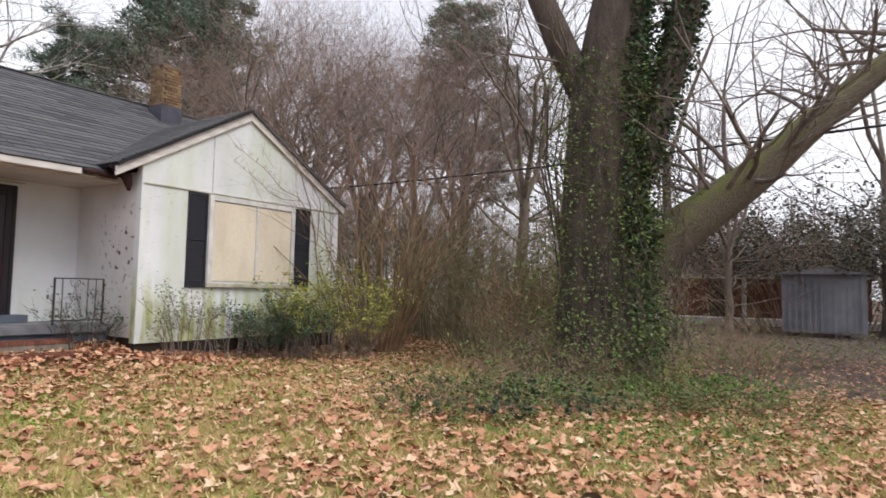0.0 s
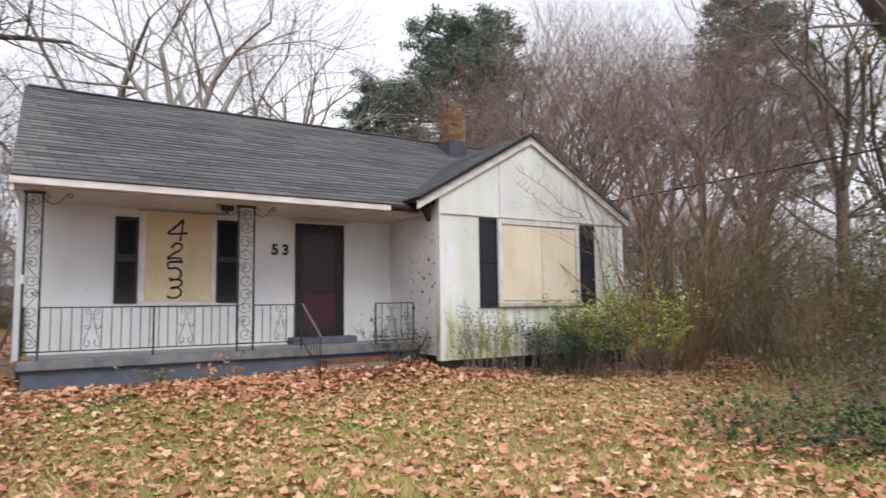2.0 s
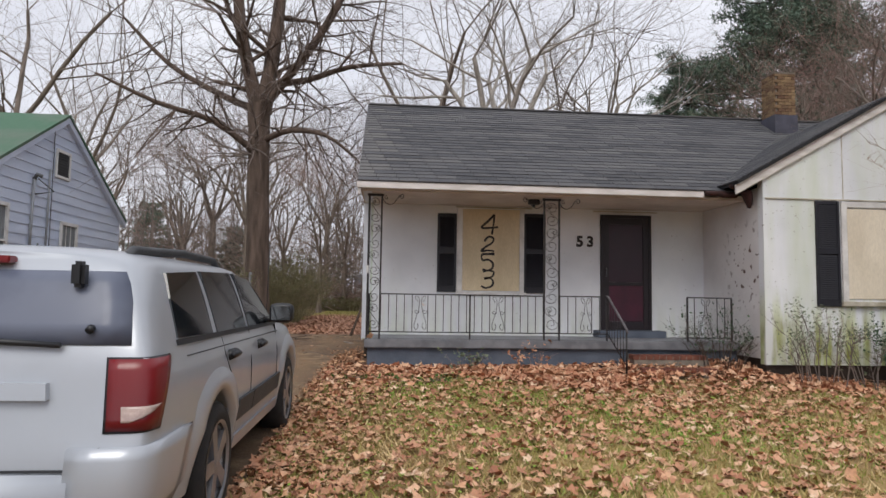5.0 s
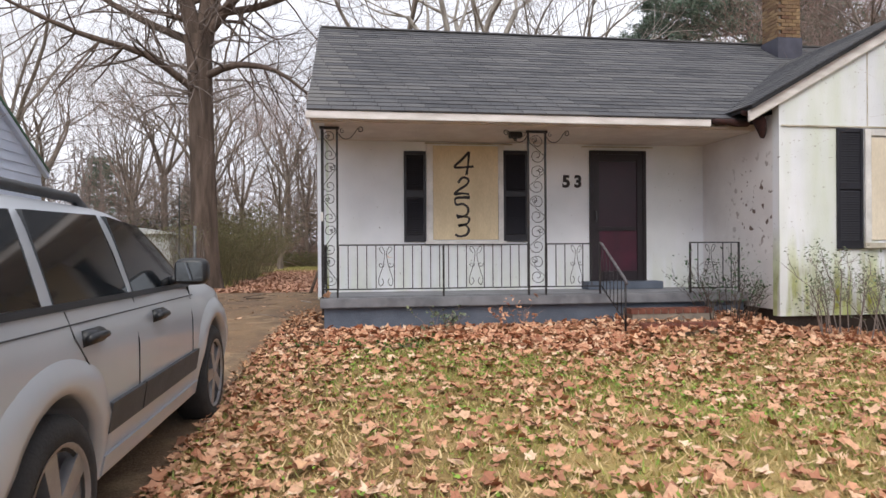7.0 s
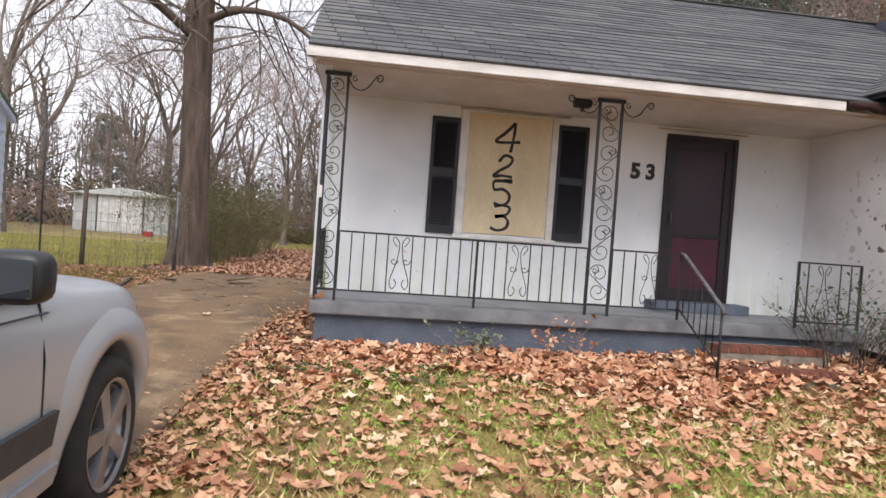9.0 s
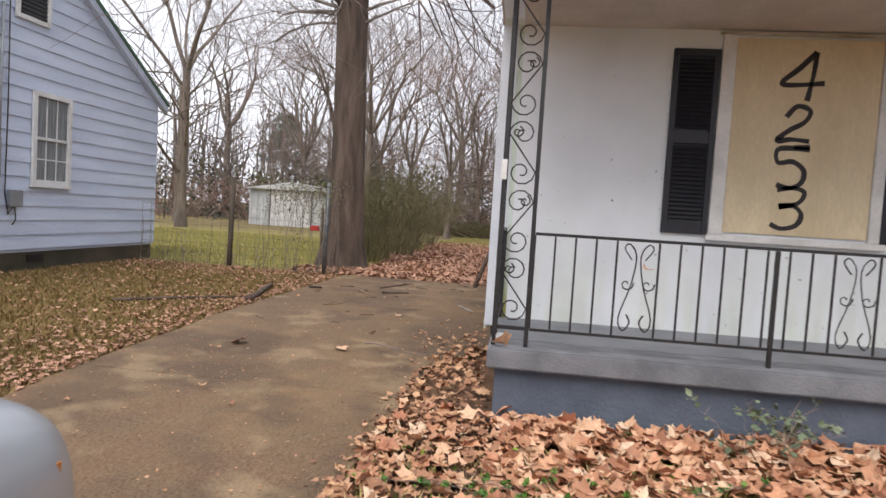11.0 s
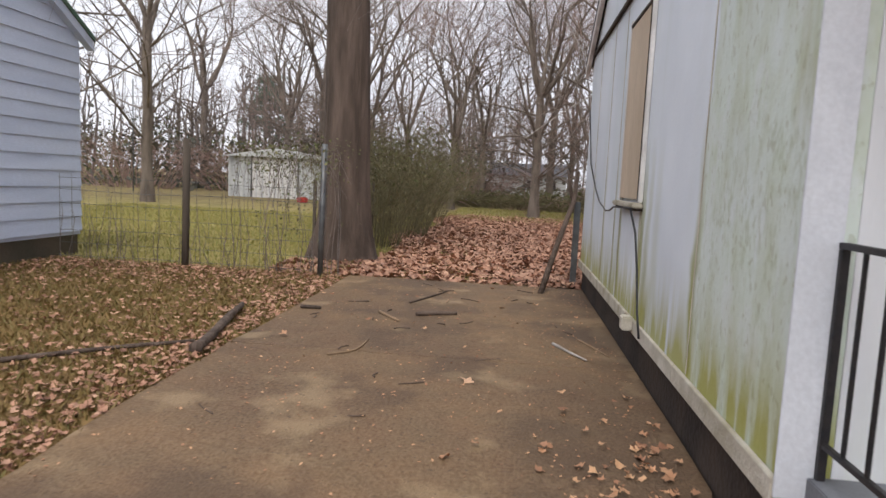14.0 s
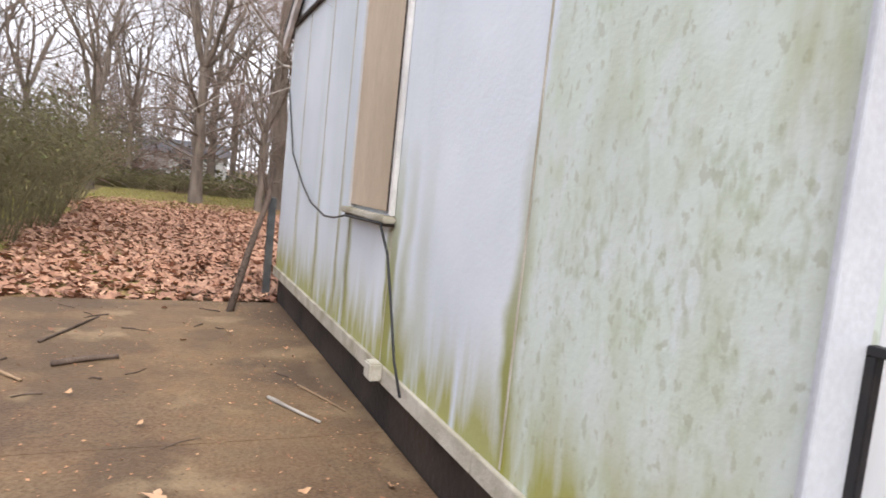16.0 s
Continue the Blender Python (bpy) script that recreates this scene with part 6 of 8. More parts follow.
def far_woods():
    """The far belt of thin trunks and twigs all round, as one stuff; its street side is unseen, added to cut light."""
    V, F = [], []
    for i in range(1300):
        # full circle: the unseen arc behind the camera is added to dim frontal light
        a = rng.uniform(-3.14, 3.14)
        rad = rng.uniform(48, 85)
        x, y = rad * math.sin(a), rad * math.cos(a) - 5
        h = rng.uniform(6, 13)
        p = Vector((x, y, -0.3))
        tube(V, F, [p, p + Vector((rng.uniform(-.5, .5), rng.uniform(-.5, .5), h * 0.5)), p + Vector((rng.uniform(-1, 1), rng.uniform(-1, 1), h))], [0.11, 0.08, 0.03], 3, False)
        for k in range(9):
            z = rng.uniform(0.2, 0.95) * h
            q = p + Vector((0, 0, z))
            d = Vector((rng.uniform(-1, 1), rng.uniform(-1, 1), rng.uniform(0.5, 1.4))).normalized()
            l = rng.uniform(1.2, 3.4) * (1.2 - z / h)
            m = q + d * l * 0.5 + wobble(0.2)
            tube(V, F, [q, m, q + d * l + wobble(0.3)], [0.07, 0.04, 0.012], 3, False)
            tube(V, F, [m, m + wobble(1.2) + Vector((0, 0, 0.6))], [0.035, 0.01], 3, False)
    o = mesh_ob("far_woods", V, F, M_TWIG)
    tagged(o, "distant belt of bare grey woodland, unseen street side added to dim frontal light", "trees", kind="stuff")


far_woods()


def scatter_leaves(P, size, tilt, seed, lobed=True):
    """Verts and faces of leaves at the points P (n x 3); tilt in radians (mean)."""
    r = np.random.RandomState(seed)
    n = len(P)
    if lobed:
        ang = np.radians([-90, -38, -5, 25, 55, 90, 125, 155, 185, 218])
        rad = np.array([0.55, 0.62, 1.0, 0.58, 0.95, 0.62 * 1.0, 0.95, 0.58, 1.0, 0.62])
        rad[5] = 1.15
        rad[4], rad[6] = 0.66, 0.66
        rad[3], rad[7] = 0.98, 0.98
        rad[2], rad[8] = 0.62, 0.62
        rad[1], rad[9] = 0.9, 0.9
    else:
        ang = np.radians([-90, -20, 35, 90, 145, 200])
        rad = np.array([0.9, 0.55, 0.6, 1.2, 0.6, 0.55])
    k = len(ang)
    tx, ty = rad * np.cos(ang), rad * np.sin(ang)
    s = size * r.uniform(0.6, 1.25, (n, 1))
    curl = r.uniform(-0.1, 0.75, (n, 1))
    lx, ly = tx[None] * s * 0.5, ty[None] * s * 0.5 * r.uniform(0.7, 1.0, (n, 1))
    lz = curl * (tx[None] ** 2) * s * 0.5 + r.uniform(-0.12, 0.12, (n, k)) * s
    lx = np.concatenate([lx, np.zeros((n, 1))], 1)
    ly = np.concatenate([ly, np.zeros((n, 1))], 1)
    lz = np.concatenate([lz, np.zeros((n, 1))], 1)
    yaw = r.uniform(0, 2 * np.pi, (n, 1))
    pit = np.abs(r.normal(0, tilt, (n, 1)))
    az = r.uniform(0, 2 * np.pi, (n, 1))
    c, q = np.cos(yaw), np.sin(yaw)
    x, y, z = lx * c - ly * q, lx * q + ly * c, lz
    # tip over about the horizontal axis az
    ca, sa = np.cos(az), np.sin(az)
    u, v = x * ca + y * sa, -x * sa + y * ca
    cp, sp = np.cos(pit), np.sin(pit)
    v, z = v * cp - z * sp, v * sp + z * cp
    x, y = u * ca - v * sa, u * sa + v * ca
    W = np.stack([x + P[:, :1], y + P[:, 1:2], z + P[:, 2:3]], 2).reshape(-1, 3)
    base = (np.arange(n) * (k + 1))[:, None, None]
    tri = np.array([[i, (i + 1) % k, k] for i in range(k)])[None]
    return W, (base + tri).reshape(-1, 3)


def big_mesh(name, W, T, mat, label, category, kind="stuff", parent=None):
    me = bpy.data.meshes.new(name)
    n, m = len(W), len(T)
    me.vertices.add(n)
    me.vertices.foreach_set("co", np.asarray(W, dtype=np.float32).ravel())
    me.loops.add(m * 3)
    me.loops.foreach_set("vertex_index", np.asarray(T, dtype=np.int32).ravel())
    me.polygons.add(m)
    me.polygons.foreach_set("loop_start", np.arange(0, m * 3, 3, dtype=np.int32))
    me.polygons.foreach_set("loop_total", np.full(m, 3, dtype=np.int32))
    me.materials.append(mat)
    me.update(calc_edges=True)
    me.validate()
    o = new(name, me)
    o.parent = parent
    if not parent:
        tagged(o, label, category, kind=kind)
    return o


def gz_all(x, y):
    ys = (-400, -14, -11, -4.3, -1.2, 1.0, 60, 400)
    zs = (-0.35, -0.26, -0.21, -0.09, 0.15, 0.22, 0.28, 0.3)
    return np.interp(y, ys, zs) - 0.10 * np.interp(x, (1.5, 4.5), (0, 1))


def field(n, x0, x1, y0, y1, seed, keep=None, lift=0.02, pile=None):
    r = np.random.RandomState(seed)
    x, y = r.uniform(x0, x1, n), r.uniform(y0, y1, n)
    if keep is not None:
        k = keep(x, y, r)
        x, y = x[k], y[k]
    z = gz_all(x, y) + lift + r.uniform(0, 0.035, len(x))
    if pile is not None:
        z = z + pile(x, y) * r.uniform(0.2, 1.0, len(x))
    return np.stack([x, y, z], 1)


def patchy(x, y, f, seed):
    """A soft pattern of patches from sums of sines, 0 to 1."""
    a = np.sin(x * f + seed) * np.cos(y * f * 1.3 + seed * 2.1) + 0.6 * np.sin(x * f * 2.3 + y * f * 1.7 + seed * 3.7) + 0.4 * np.cos(x * f * 4.1 - y * f * 3.3 + seed)
    return 0.5 + 0.5 * np.tanh(a)


def on_drive(x, y):
    right = np.interp(y, (-12, -3.5, 0, 0.4), (-4.75, -4.75, -4.5, -4.19))
    return (x > -6.84) & (x < right) & (y < 5.4)


def solid(x, y):
    house_in = ((x > -4.14) & (x < 6.35) & (y > 0) & (y < 5.65)) | ((x > -4.08) & (x < 1.9) & (y > -1.2) & (y <= 0)) | ((x > 1.9) & (x < 6.35) & (y > -1.855) & (y <= 0))
    return house_in | ((x < -10.65) & (y < 5.97) & (y > -0.1))


def far_undergrowth():
    r = np.random.RandomState(77)
    n = 12000
    a = r.uniform(-1.2, 2.4, n)
    rad = r.uniform(42, 74, n)
    x, y = rad * np.sin(a), rad * np.cos(a) - 5
    hmax = 2.5 + 3.5 * patchy(a * 9, rad * 0.02, 1.0, 3.0)
    z = np.abs(r.normal(0, 0.45, n)) * hmax
    W, T = scatter_leaves(np.stack([x, y, z], 1), 0.42, 1.2, 78, False)
    big_mesh("far_undergrowth", W, T, M_BAREHEDGE, "brown and olive undergrowth along the far woods", "brush")


far_undergrowth()


def thicket_band():
    """The overgrown edge behind the lawns, brown and olive, higher in places."""
    r = np.random.RandomState(88)
    n = 26000
    x = r.uniform(-42, 16, n)
    y = 33.5 + r.uniform(0, 5, n) + np.abs(x + 12) * 0.12
    top = 2.0 + 2.4 * patchy(x * 0.35, x * 0.12, 1.0, 3.0) + 1.2 * patchy(x * 1.1, y * 0.2, 1.0, 6.0)
    z = np.abs(r.uniform(0, 1, n)) ** 1.3 * top
    k = ~((x > -9.8) & (x < -7.6)) & ~((x > -6.2) & (x < 3.8) & (z > 1.1))
    P = np.stack([x, y, z + 0.2], 1)[k]
    half = patchy(P[:, 0] * 0.6, P[:, 1] * 0.1, 1.0, 8.0) + r.uniform(-0.3, 0.3, len(P)) > 0.5
    W, T = scatter_leaves(P[half], 0.26, 1.2, 89, False)
    big_mesh("far_thicket", W, T, M_BAREHEDGE, "brown-grey overgrown thicket at the back of the lawns", "brush")
    W, T = scatter_leaves(P[~half], 0.24, 1.2, 90, False)
    big_mesh("far_thicket", W, T, M_HEDGE, "olive overgrown thicket at the back of the lawns", "brush")


thicket_band()


def lawn_cover():
    # lawn between street and porch
    def keep_lawn(x, y, r):
        front = np.interp(y, (-12, -4.5, -2.6, -1.2), (0.58, 0.48, 0.9, 1.0))
        dens = np.clip(front * (0.55 + 0.8 * patchy(x, y, 0.9, 2.0)), 0, 1)
        edge = np.interp(x, (-5.2, -4.5, -3.4), (0.6, 0.9, 0.0))
        return (r.uniform(0, 1, len(x)) < np.maximum(dens, edge)) & ~on_drive(x, y) & ~solid(x, y)

    def pile(x, y):
        return np.interp(y, (-3.2, -1.9, -1.2), (0, 0.06, 0.10)) * np.interp(x, (-4, -0.8, 0, 1.7, 2.6), (0.2, 0.5, 1.2, 1.5, 0.6))

    P = field(27000, -5.0, 9.5, -13.5, -1.2, 11, keep_lawn, pile=pile)
    W, T = scatter_leaves(P, 0.125, 0.30, 12)
    big_mesh("fallen_leaves", W, T, M_LEAF, "tan and orange dry sycamore leaves strewn over the lawn", "leaves")

    # thick drift along the porch and the steps
    def keep_drift(x, y, r):
        return ~solid(x, y) & (y > -2.3 + 0.4 * np.sin(x * 1.7))
    P = field(5200, -4.0, 3.0, -3.0, -1.1, 21, keep_drift, pile=lambda x, y: pile(x, y) * 1.1)
    W, T = scatter_leaves(P, 0.14, 0.5, 22)
    big_mesh("leaf_drift", W, T, M_LEAF, "deep drift of orange-brown leaves against the porch", "leaves")

    # back yard, behind the driveway, damp and brown
    def keep_back(x, y, r):
        return ((x > -7.1 + 0.25 * np.sin(y)) | (y < 6.6)) & ~solid(x, y) & (r.uniform(0, 1, len(x)) < np.interp(y, (5.4, 16, 19, 21), (1, 0.95, 0.5, 0.05))) & (y > 5.44)
    P = field(30000, -7.9, 0.5, 5.4, 21, 31, keep_back)
    W, T = scatter_leaves(P, 0.13, 0.35, 32)
    big_mesh("fallen_leaves", W, T, M_LEAF_B, "brown damp leaves covering the back yard", "leaves")

    # strip beside the driveway and the lawn below the neighbour's wall
    def keep_left(x, y, r):
        near = np.interp(x, (-10.6, -8.5, -7.4, -7.0), (0.08, 0.12, 0.3, 1.0))
        row = np.interp(y, (3.5, 4.6, 5.3), (0, 0.5, 1.0))
        return (r.uniform(0, 1, len(x)) < np.maximum(near, row)) & ~on_drive(x, y) & ~solid(x, y)
    P = field(24000, -10.6, -6.8, -4.5, 5.4, 41, keep_left)
    W, T = scatter_leaves(P, 0.052, 0.3, 42)
    big_mesh("fallen_leaves", W, T, M_LEAF_B, "brown and tan leaves beside the driveway", "leaves")

    # a few on the concrete, more along its right edge
    def keep_drive(x, y, r):
        edge = np.clip((x + 4.9) / 0.6, 0, 1) ** 1.4 * np.interp(y, (-3, 0.5, 1.1, 1.8), (1, 1, 0.35, 0.0))
        return (r.uniform(0, 1, len(x)) < 0.006 + edge * 0.9) & on_drive(x, y)
    P = field(9000, -6.8, -4.15, -8.0, 5.4, 51, keep_drive, lift=0.035)
    W, T = scatter_leaves(P, 0.055, 0.3, 52)
    big_mesh("fallen_leaves", W, T, M_LEAF_D, "scattered leaves on the concrete driveway", "leaves")

    # leaves on the strip of soil between the concrete and the porch
    def keep_strip(x, y, r):
        right = np.interp(y, (-12, -3.5, 0, 0.4), (-4.75, -4.75, -4.5, -4.19))
        return (x > right - 0.05) & ~solid(x, y) & (r.uniform(0, 1, len(x)) < np.interp(x, (-4.7, -4.4, -3.7), (1, 0.8, 0.1)) * np.interp(y, (-7, -2.5, -1), (0.35, 0.6, 1)))
    P = field(5200, -4.8, -3.5, -7.0, 0.4, 57, keep_strip, lift=0.02)
    P[:, 2] += 0.02
    W, T = scatter_leaves(P, 0.075, 0.4, 58)
    big_mesh("fallen_leaves", W, T, M_LEAF_D, "brown leaves along the soil strip by the porch", "leaves")

    # crumbs of twig and leaf on the concrete
    def keep_crumb(x, y, r):
        return (r.uniform(0, 1, len(x)) < 0.10 + 0.4 * patchy(x, y, 2.0, 7) ** 3 + np.clip((x + 5.0) / 1.0, 0, 1) * 0.35) & on_drive(x, y)
    P = field(9000, -6.8, -4.15, -4.5, 5.4, 61, keep_crumb, lift=0.036)
    P[:, 2] = gz_all(P[:, 0], P[:, 1]) + 0.04
    W, T = scatter_leaves(P, 0.022, 0.3, 62, False)
    big_mesh("leaf_crumbs", W, T, M_LEAF_D, "crumbled bits of leaf on the concrete", "leaf litter")


lawn_cover()


def blades(P, h, seed, lean=0.5):
    r = np.random.RandomState(seed)
    n = len(P)
    a = r.uniform(0, 2 * np.pi, n)
    hh = h * r.uniform(0.4, 1.3, n)
    w = 0.006 + 0.004 * r.uniform(0, 1, n)
    dx, dy = np.cos(a), np.sin(a)
    b = r.uniform(0, 2 * np.pi, n)
    off = hh * lean * r.uniform(0.2, 1.2, n)
    A = P + np.stack([dx * w, dy * w, np.zeros(n)], 1)
    B = P - np.stack([dx * w, dy * w, np.zeros(n)], 1)
    Cc = P + np.stack([np.cos(b) * off, np.sin(b) * off, hh], 1)
    W = np.stack([A, B, Cc], 1).reshape(-1, 3)
    return W, np.arange(3 * n).reshape(-1, 3)


def grass_cover():
    def keep_front(x, y, r):
        return ~on_drive(x, y) & ~solid(x, y) & (y < -1.6)
    r = np.random.RandomState(3)
    P = field(125000, -5.0, 9.5, -13.0, -1.2, 71, keep_front, lift=-0.01)
    pat = patchy(P[:, 0], P[:, 1], 1.1, 5.0)
    u = r.uniform(0, 1, len(P))
    green = (u < pat * 0.56)
    W, T = blades(P[green], 0.06, 72, 0.7)
    big_mesh("grass", W, T, M_GRASS, "short winter grass, green patches on the front lawn", "grass")
    W, T = blades(P[~green], 0.055, 73, 1.3)
    big_mesh("straw_grass", W, T, M_STRAW, "dry straw-coloured grass on the front lawn", "grass")

    def keep_side(x, y, r):
        return ~on_drive(x, y) & ~solid(x, y)
    P = field(60000, -10.7, -6.8, -4.5, 5.5, 81, keep_side, lift=-0.01)
    half = len(P) * 4 // 5
    W, T = blades(P[:half], 0.05, 82, 0.9)
    big_mesh("grass", W, T, M_GRASS_D, "thin winter grass beside the driveway", "grass")
    W, T = blades(P[half:], 0.038, 83, 1.4)
    big_mesh("straw_grass", W, T, M_GRASS_D, "dry straw grass beside the driveway", "grass")
    P = field(45000, -17, -6.9, 5.5, 17, 91, None, lift=-0.01)
    W, T = blades(P, 0.07, 92, 0.7)
    W[:, 0] += 0
    big_mesh("grass", W, T, M_GRASS_B, "yellow-green lawn behind the wire fence", "grass")

    P = field(16000, -7.2, 3.0, 17.5, 27, 95, None, lift=-0.01)
    W, T = blades(P, 0.09, 96, 0.7)
    big_mesh("grass", W, T, M_GRASS_B, "strip of yellow-green grass beyond the fallen leaves", "grass")

    # bright weeds in patches near the porch and the ivy tree
    def keep_weed(x, y, r):
        near = np.exp(-((x + 2.2) ** 2 / 1.6 + (y + 3.1) ** 2 / 0.12)) + np.exp(-((x - 3.8) ** 2 / 0.9 + (y + 9.4) ** 2 / 0.9)) + 0.45 * patchy(x, y, 1.3, 9) ** 3 * np.interp(y, (-7, -5, -2), (0.25, 1, 1))
        near = near + 0.8 * np.exp(-((x + 0.6) ** 2 / 3.0 + (y + 4.0) ** 2 / 0.35)) * patchy(x, y, 2.4, 3) + 0.8 * np.exp(-((x + 3.0) ** 2 / 1.0 + (y + 3.6) ** 2 / 0.2)) * patchy(x, y, 2.0, 8)
        near = near + np.exp(-((x + 3.4) ** 2 / 0.2 + (y + 2.6) ** 2 / 0.2)) + 0.8 * np.exp(-((x + 2.6) ** 2 / 1.4 + (y + 4.4) ** 2 / 0.12)) * patchy(x, y, 3.1, 2) + 0.7 * np.exp(-((x + 0.4) ** 2 / 0.9 + (y + 4.9) ** 2 / 0.2))
        return (r.uniform(0, 1, len(x)) < near) & ~on_drive(x, y) & ~solid(x, y)
    P = field(60000, -4.8, 7, -12, -1.6, 101, keep_weed, lift=0.03)
    W, T = scatter_leaves(P, 0.04, 0.6, 102, False)
    big_mesh("weeds", W, T, M_WEED_L, "bright green chickweed patches on the lawn", "weeds")


grass_cover()


def brush(name, label, cx, cy, rx, ry, n, h, mat, seed, leaves=0, leaf_mat_=None, leaf_size=0.04, arch=0.5, thick=0.006, category="shrub", kids=3, kind="", zlo=0.15):
    """A shrub of many arching stems with side twigs and, where it has them, leaves along them."""
    r = random.Random(seed)
    V, F, L = [], [], []
    t = empty(name, label, category, at=(cx, cy, gz(cx, cy)))
    for i in range(n):
        a, q = r.uniform(0, 6.28), math.sqrt(r.random())
        bx, by = rx * 0.55 * q * math.cos(a), ry * 0.55 * q * math.sin(a)
        hh = h * r.uniform(0.55, 1.0) * (1 - 0.3 * q)
        ox, oy = math.cos(a) * rx * arch * q + r.uniform(-.15, .15), math.sin(a) * ry * arch * q + r.uniform(-.15, .15)
        pts = [Vector((bx, by, -0.05)), Vector((bx + ox * 0.25, by + oy * 0.25, hh * 0.4)), Vector((bx + ox * 0.6, by + oy * 0.6, hh * 0.75)),
               Vector((bx + ox * 1.1, by + oy * 1.1, hh * r.uniform(0.85, 1.0)))]
        pts = [pts[0]] + [p + Vector((r.uniform(-.06, .06), r.uniform(-.06, .06), 0)) * h * 0.5 for p in pts[1:]]
        tube(V, F, pts, [thick, thick * 0.85, thick * 0.6, thick * 0.25], 4 if thick > 0.012 else 3, False)
        for k in range(kids):
            u = r.uniform(0.3, 1)
            j = min(int(u * 3), 2)
            p = pts[j].lerp(pts[j + 1], u * 3 - j)
            d = Vector((r.uniform(-1, 1), r.uniform(-1, 1), r.uniform(0.2, 1.2))).normalized() * h * r.uniform(0.10, 0.28)
            m = p + d * 0.5 + Vector((r.uniform(-1, 1), r.uniform(-1, 1), 0)) * 0.03
            tube(V, F, [p, m, p + d], [thick * 0.45, thick * 0.35, thick * 0.15], 3, False)
            tube(V, F, [m, m + Vector((r.uniform(-1, 1), r.uniform(-1, 1), r.uniform(0, 1))) * h * 0.09], [thick * 0.25, thick * 0.12], 3, False)
            L += [p + d * r.random() for _ in range(2)] + [p + d]
    tagged(mesh_ob("stem_tangle", V, F, mat, t), kind="stuff")
    if leaves:
        r2 = np.random.RandomState(seed)
        P = np.array([tuple(v) for v in L])
        P = P[P[:, 2] > h * zlo]
        P = P[r2.randint(0, len(P), leaves)] + r2.normal(0, 0.05, (leaves, 3)) * h * 0.6
        W, T = scatter_leaves(P, leaf_size, 0.9, seed, False)
        tagged(big_mesh("foliage", W, T, leaf_mat_, "", "", parent=t), kind="stuff")
    return t


# crape myrtle: many stems from one base by the corner of the wing
def crape():
    t = empty("crape_myrtle", "many-stemmed bare crape myrtle, tan bark, against the house corner", "tree", at=g(6.75, -2.7))
    C = ([], [])
    for i in range(42):
        T = ([], [])
        a = rng.uniform(0, 6.28)
        b = Vector((math.cos(a) * 0.38, math.sin(a) * 0.38, -0.1))
        lean_out = rng.uniform(0.1, 0.8)
        d = Vector((math.cos(a) * lean_out, math.sin(a) * lean_out, 1))
        grow(T, C, b, d, rng.uniform(2.0, 2.9), rng.uniform(0.018, 0.034), 4, 0.60, 0.07, 3, 3, 0.11, 0.25)
        mesh_ob("stem", T[0], T[1], M_TWIG_T, t, True)
    mesh_ob("crown", C[0], C[1], M_TWIG_R, t)
    return t


crape()

brush("shrub", "dark green evergreen bush below the boarded wing window", 4.3, -2.5, 1.0, 0.8, 60, 1.3, M_TWIG, 1, 5600, M_BUSH_G, 0.055, 0.6, 0.006, kids=5)
brush("shrub", "yellow-green leafy bush at the wing corner", 5.35, -2.8, 1.5, 1.0, 70, 1.95, M_TWIG, 2, 5600, M_BUSH_Y, 0.065, 0.7, 0.007, kids=5)
brush("shrub", "sparse pale-leaved sapling against the white wing wall", 2.55, -2.25, 0.9, 0.4, 14, 1.45, M_TWIG, 3, 800, M_BUSH_P, 0.045, 0.6, 0.009, kids=6)
brush("shrub", "thin brown shrub with few leaves by the wing wall", 3.35, -2.3, 0.9, 0.4, 16, 1.15, M_TWIG, 4, 260, M_BUSH_P, 0.05, 0.7, 0.008, kids=6)
brush("shrub", "leafless tangled shrub through the iron railing", 1.4, -1.5, 0.8, 0.3, 26, 1.25, M_BARK_D, 5, 420, M_BUSH_G, 0.05, 0.7, 0.007, kids=6)
brush("weed_plant", "dry brown weed clump at the foot of the porch", -2.55, -1.4, 0.4, 0.2, 14, 0.42, M_TWIG_R, 6, 200, M_BUSH_P, 0.05, 0.7, 0.003, category="plant", kids=3)
brush("weed_plant", "reddish-leaved seedling by the porch wall", -1.45, -1.42, 0.4, 0.2, 10, 0.55, M_TWIG_R, 7, 70, M_LEAF, 0.07, 0.7, 0.004, category="plant", kids=3)
brush("weed_plant", "low green weeds at the porch corner", -3.5, -2.1, 0.7, 0.3, 24, 0.16, M_TWIG, 8, 500, M_WEED, 0.04, 0.9, 0.003, category="plant", kids=3)

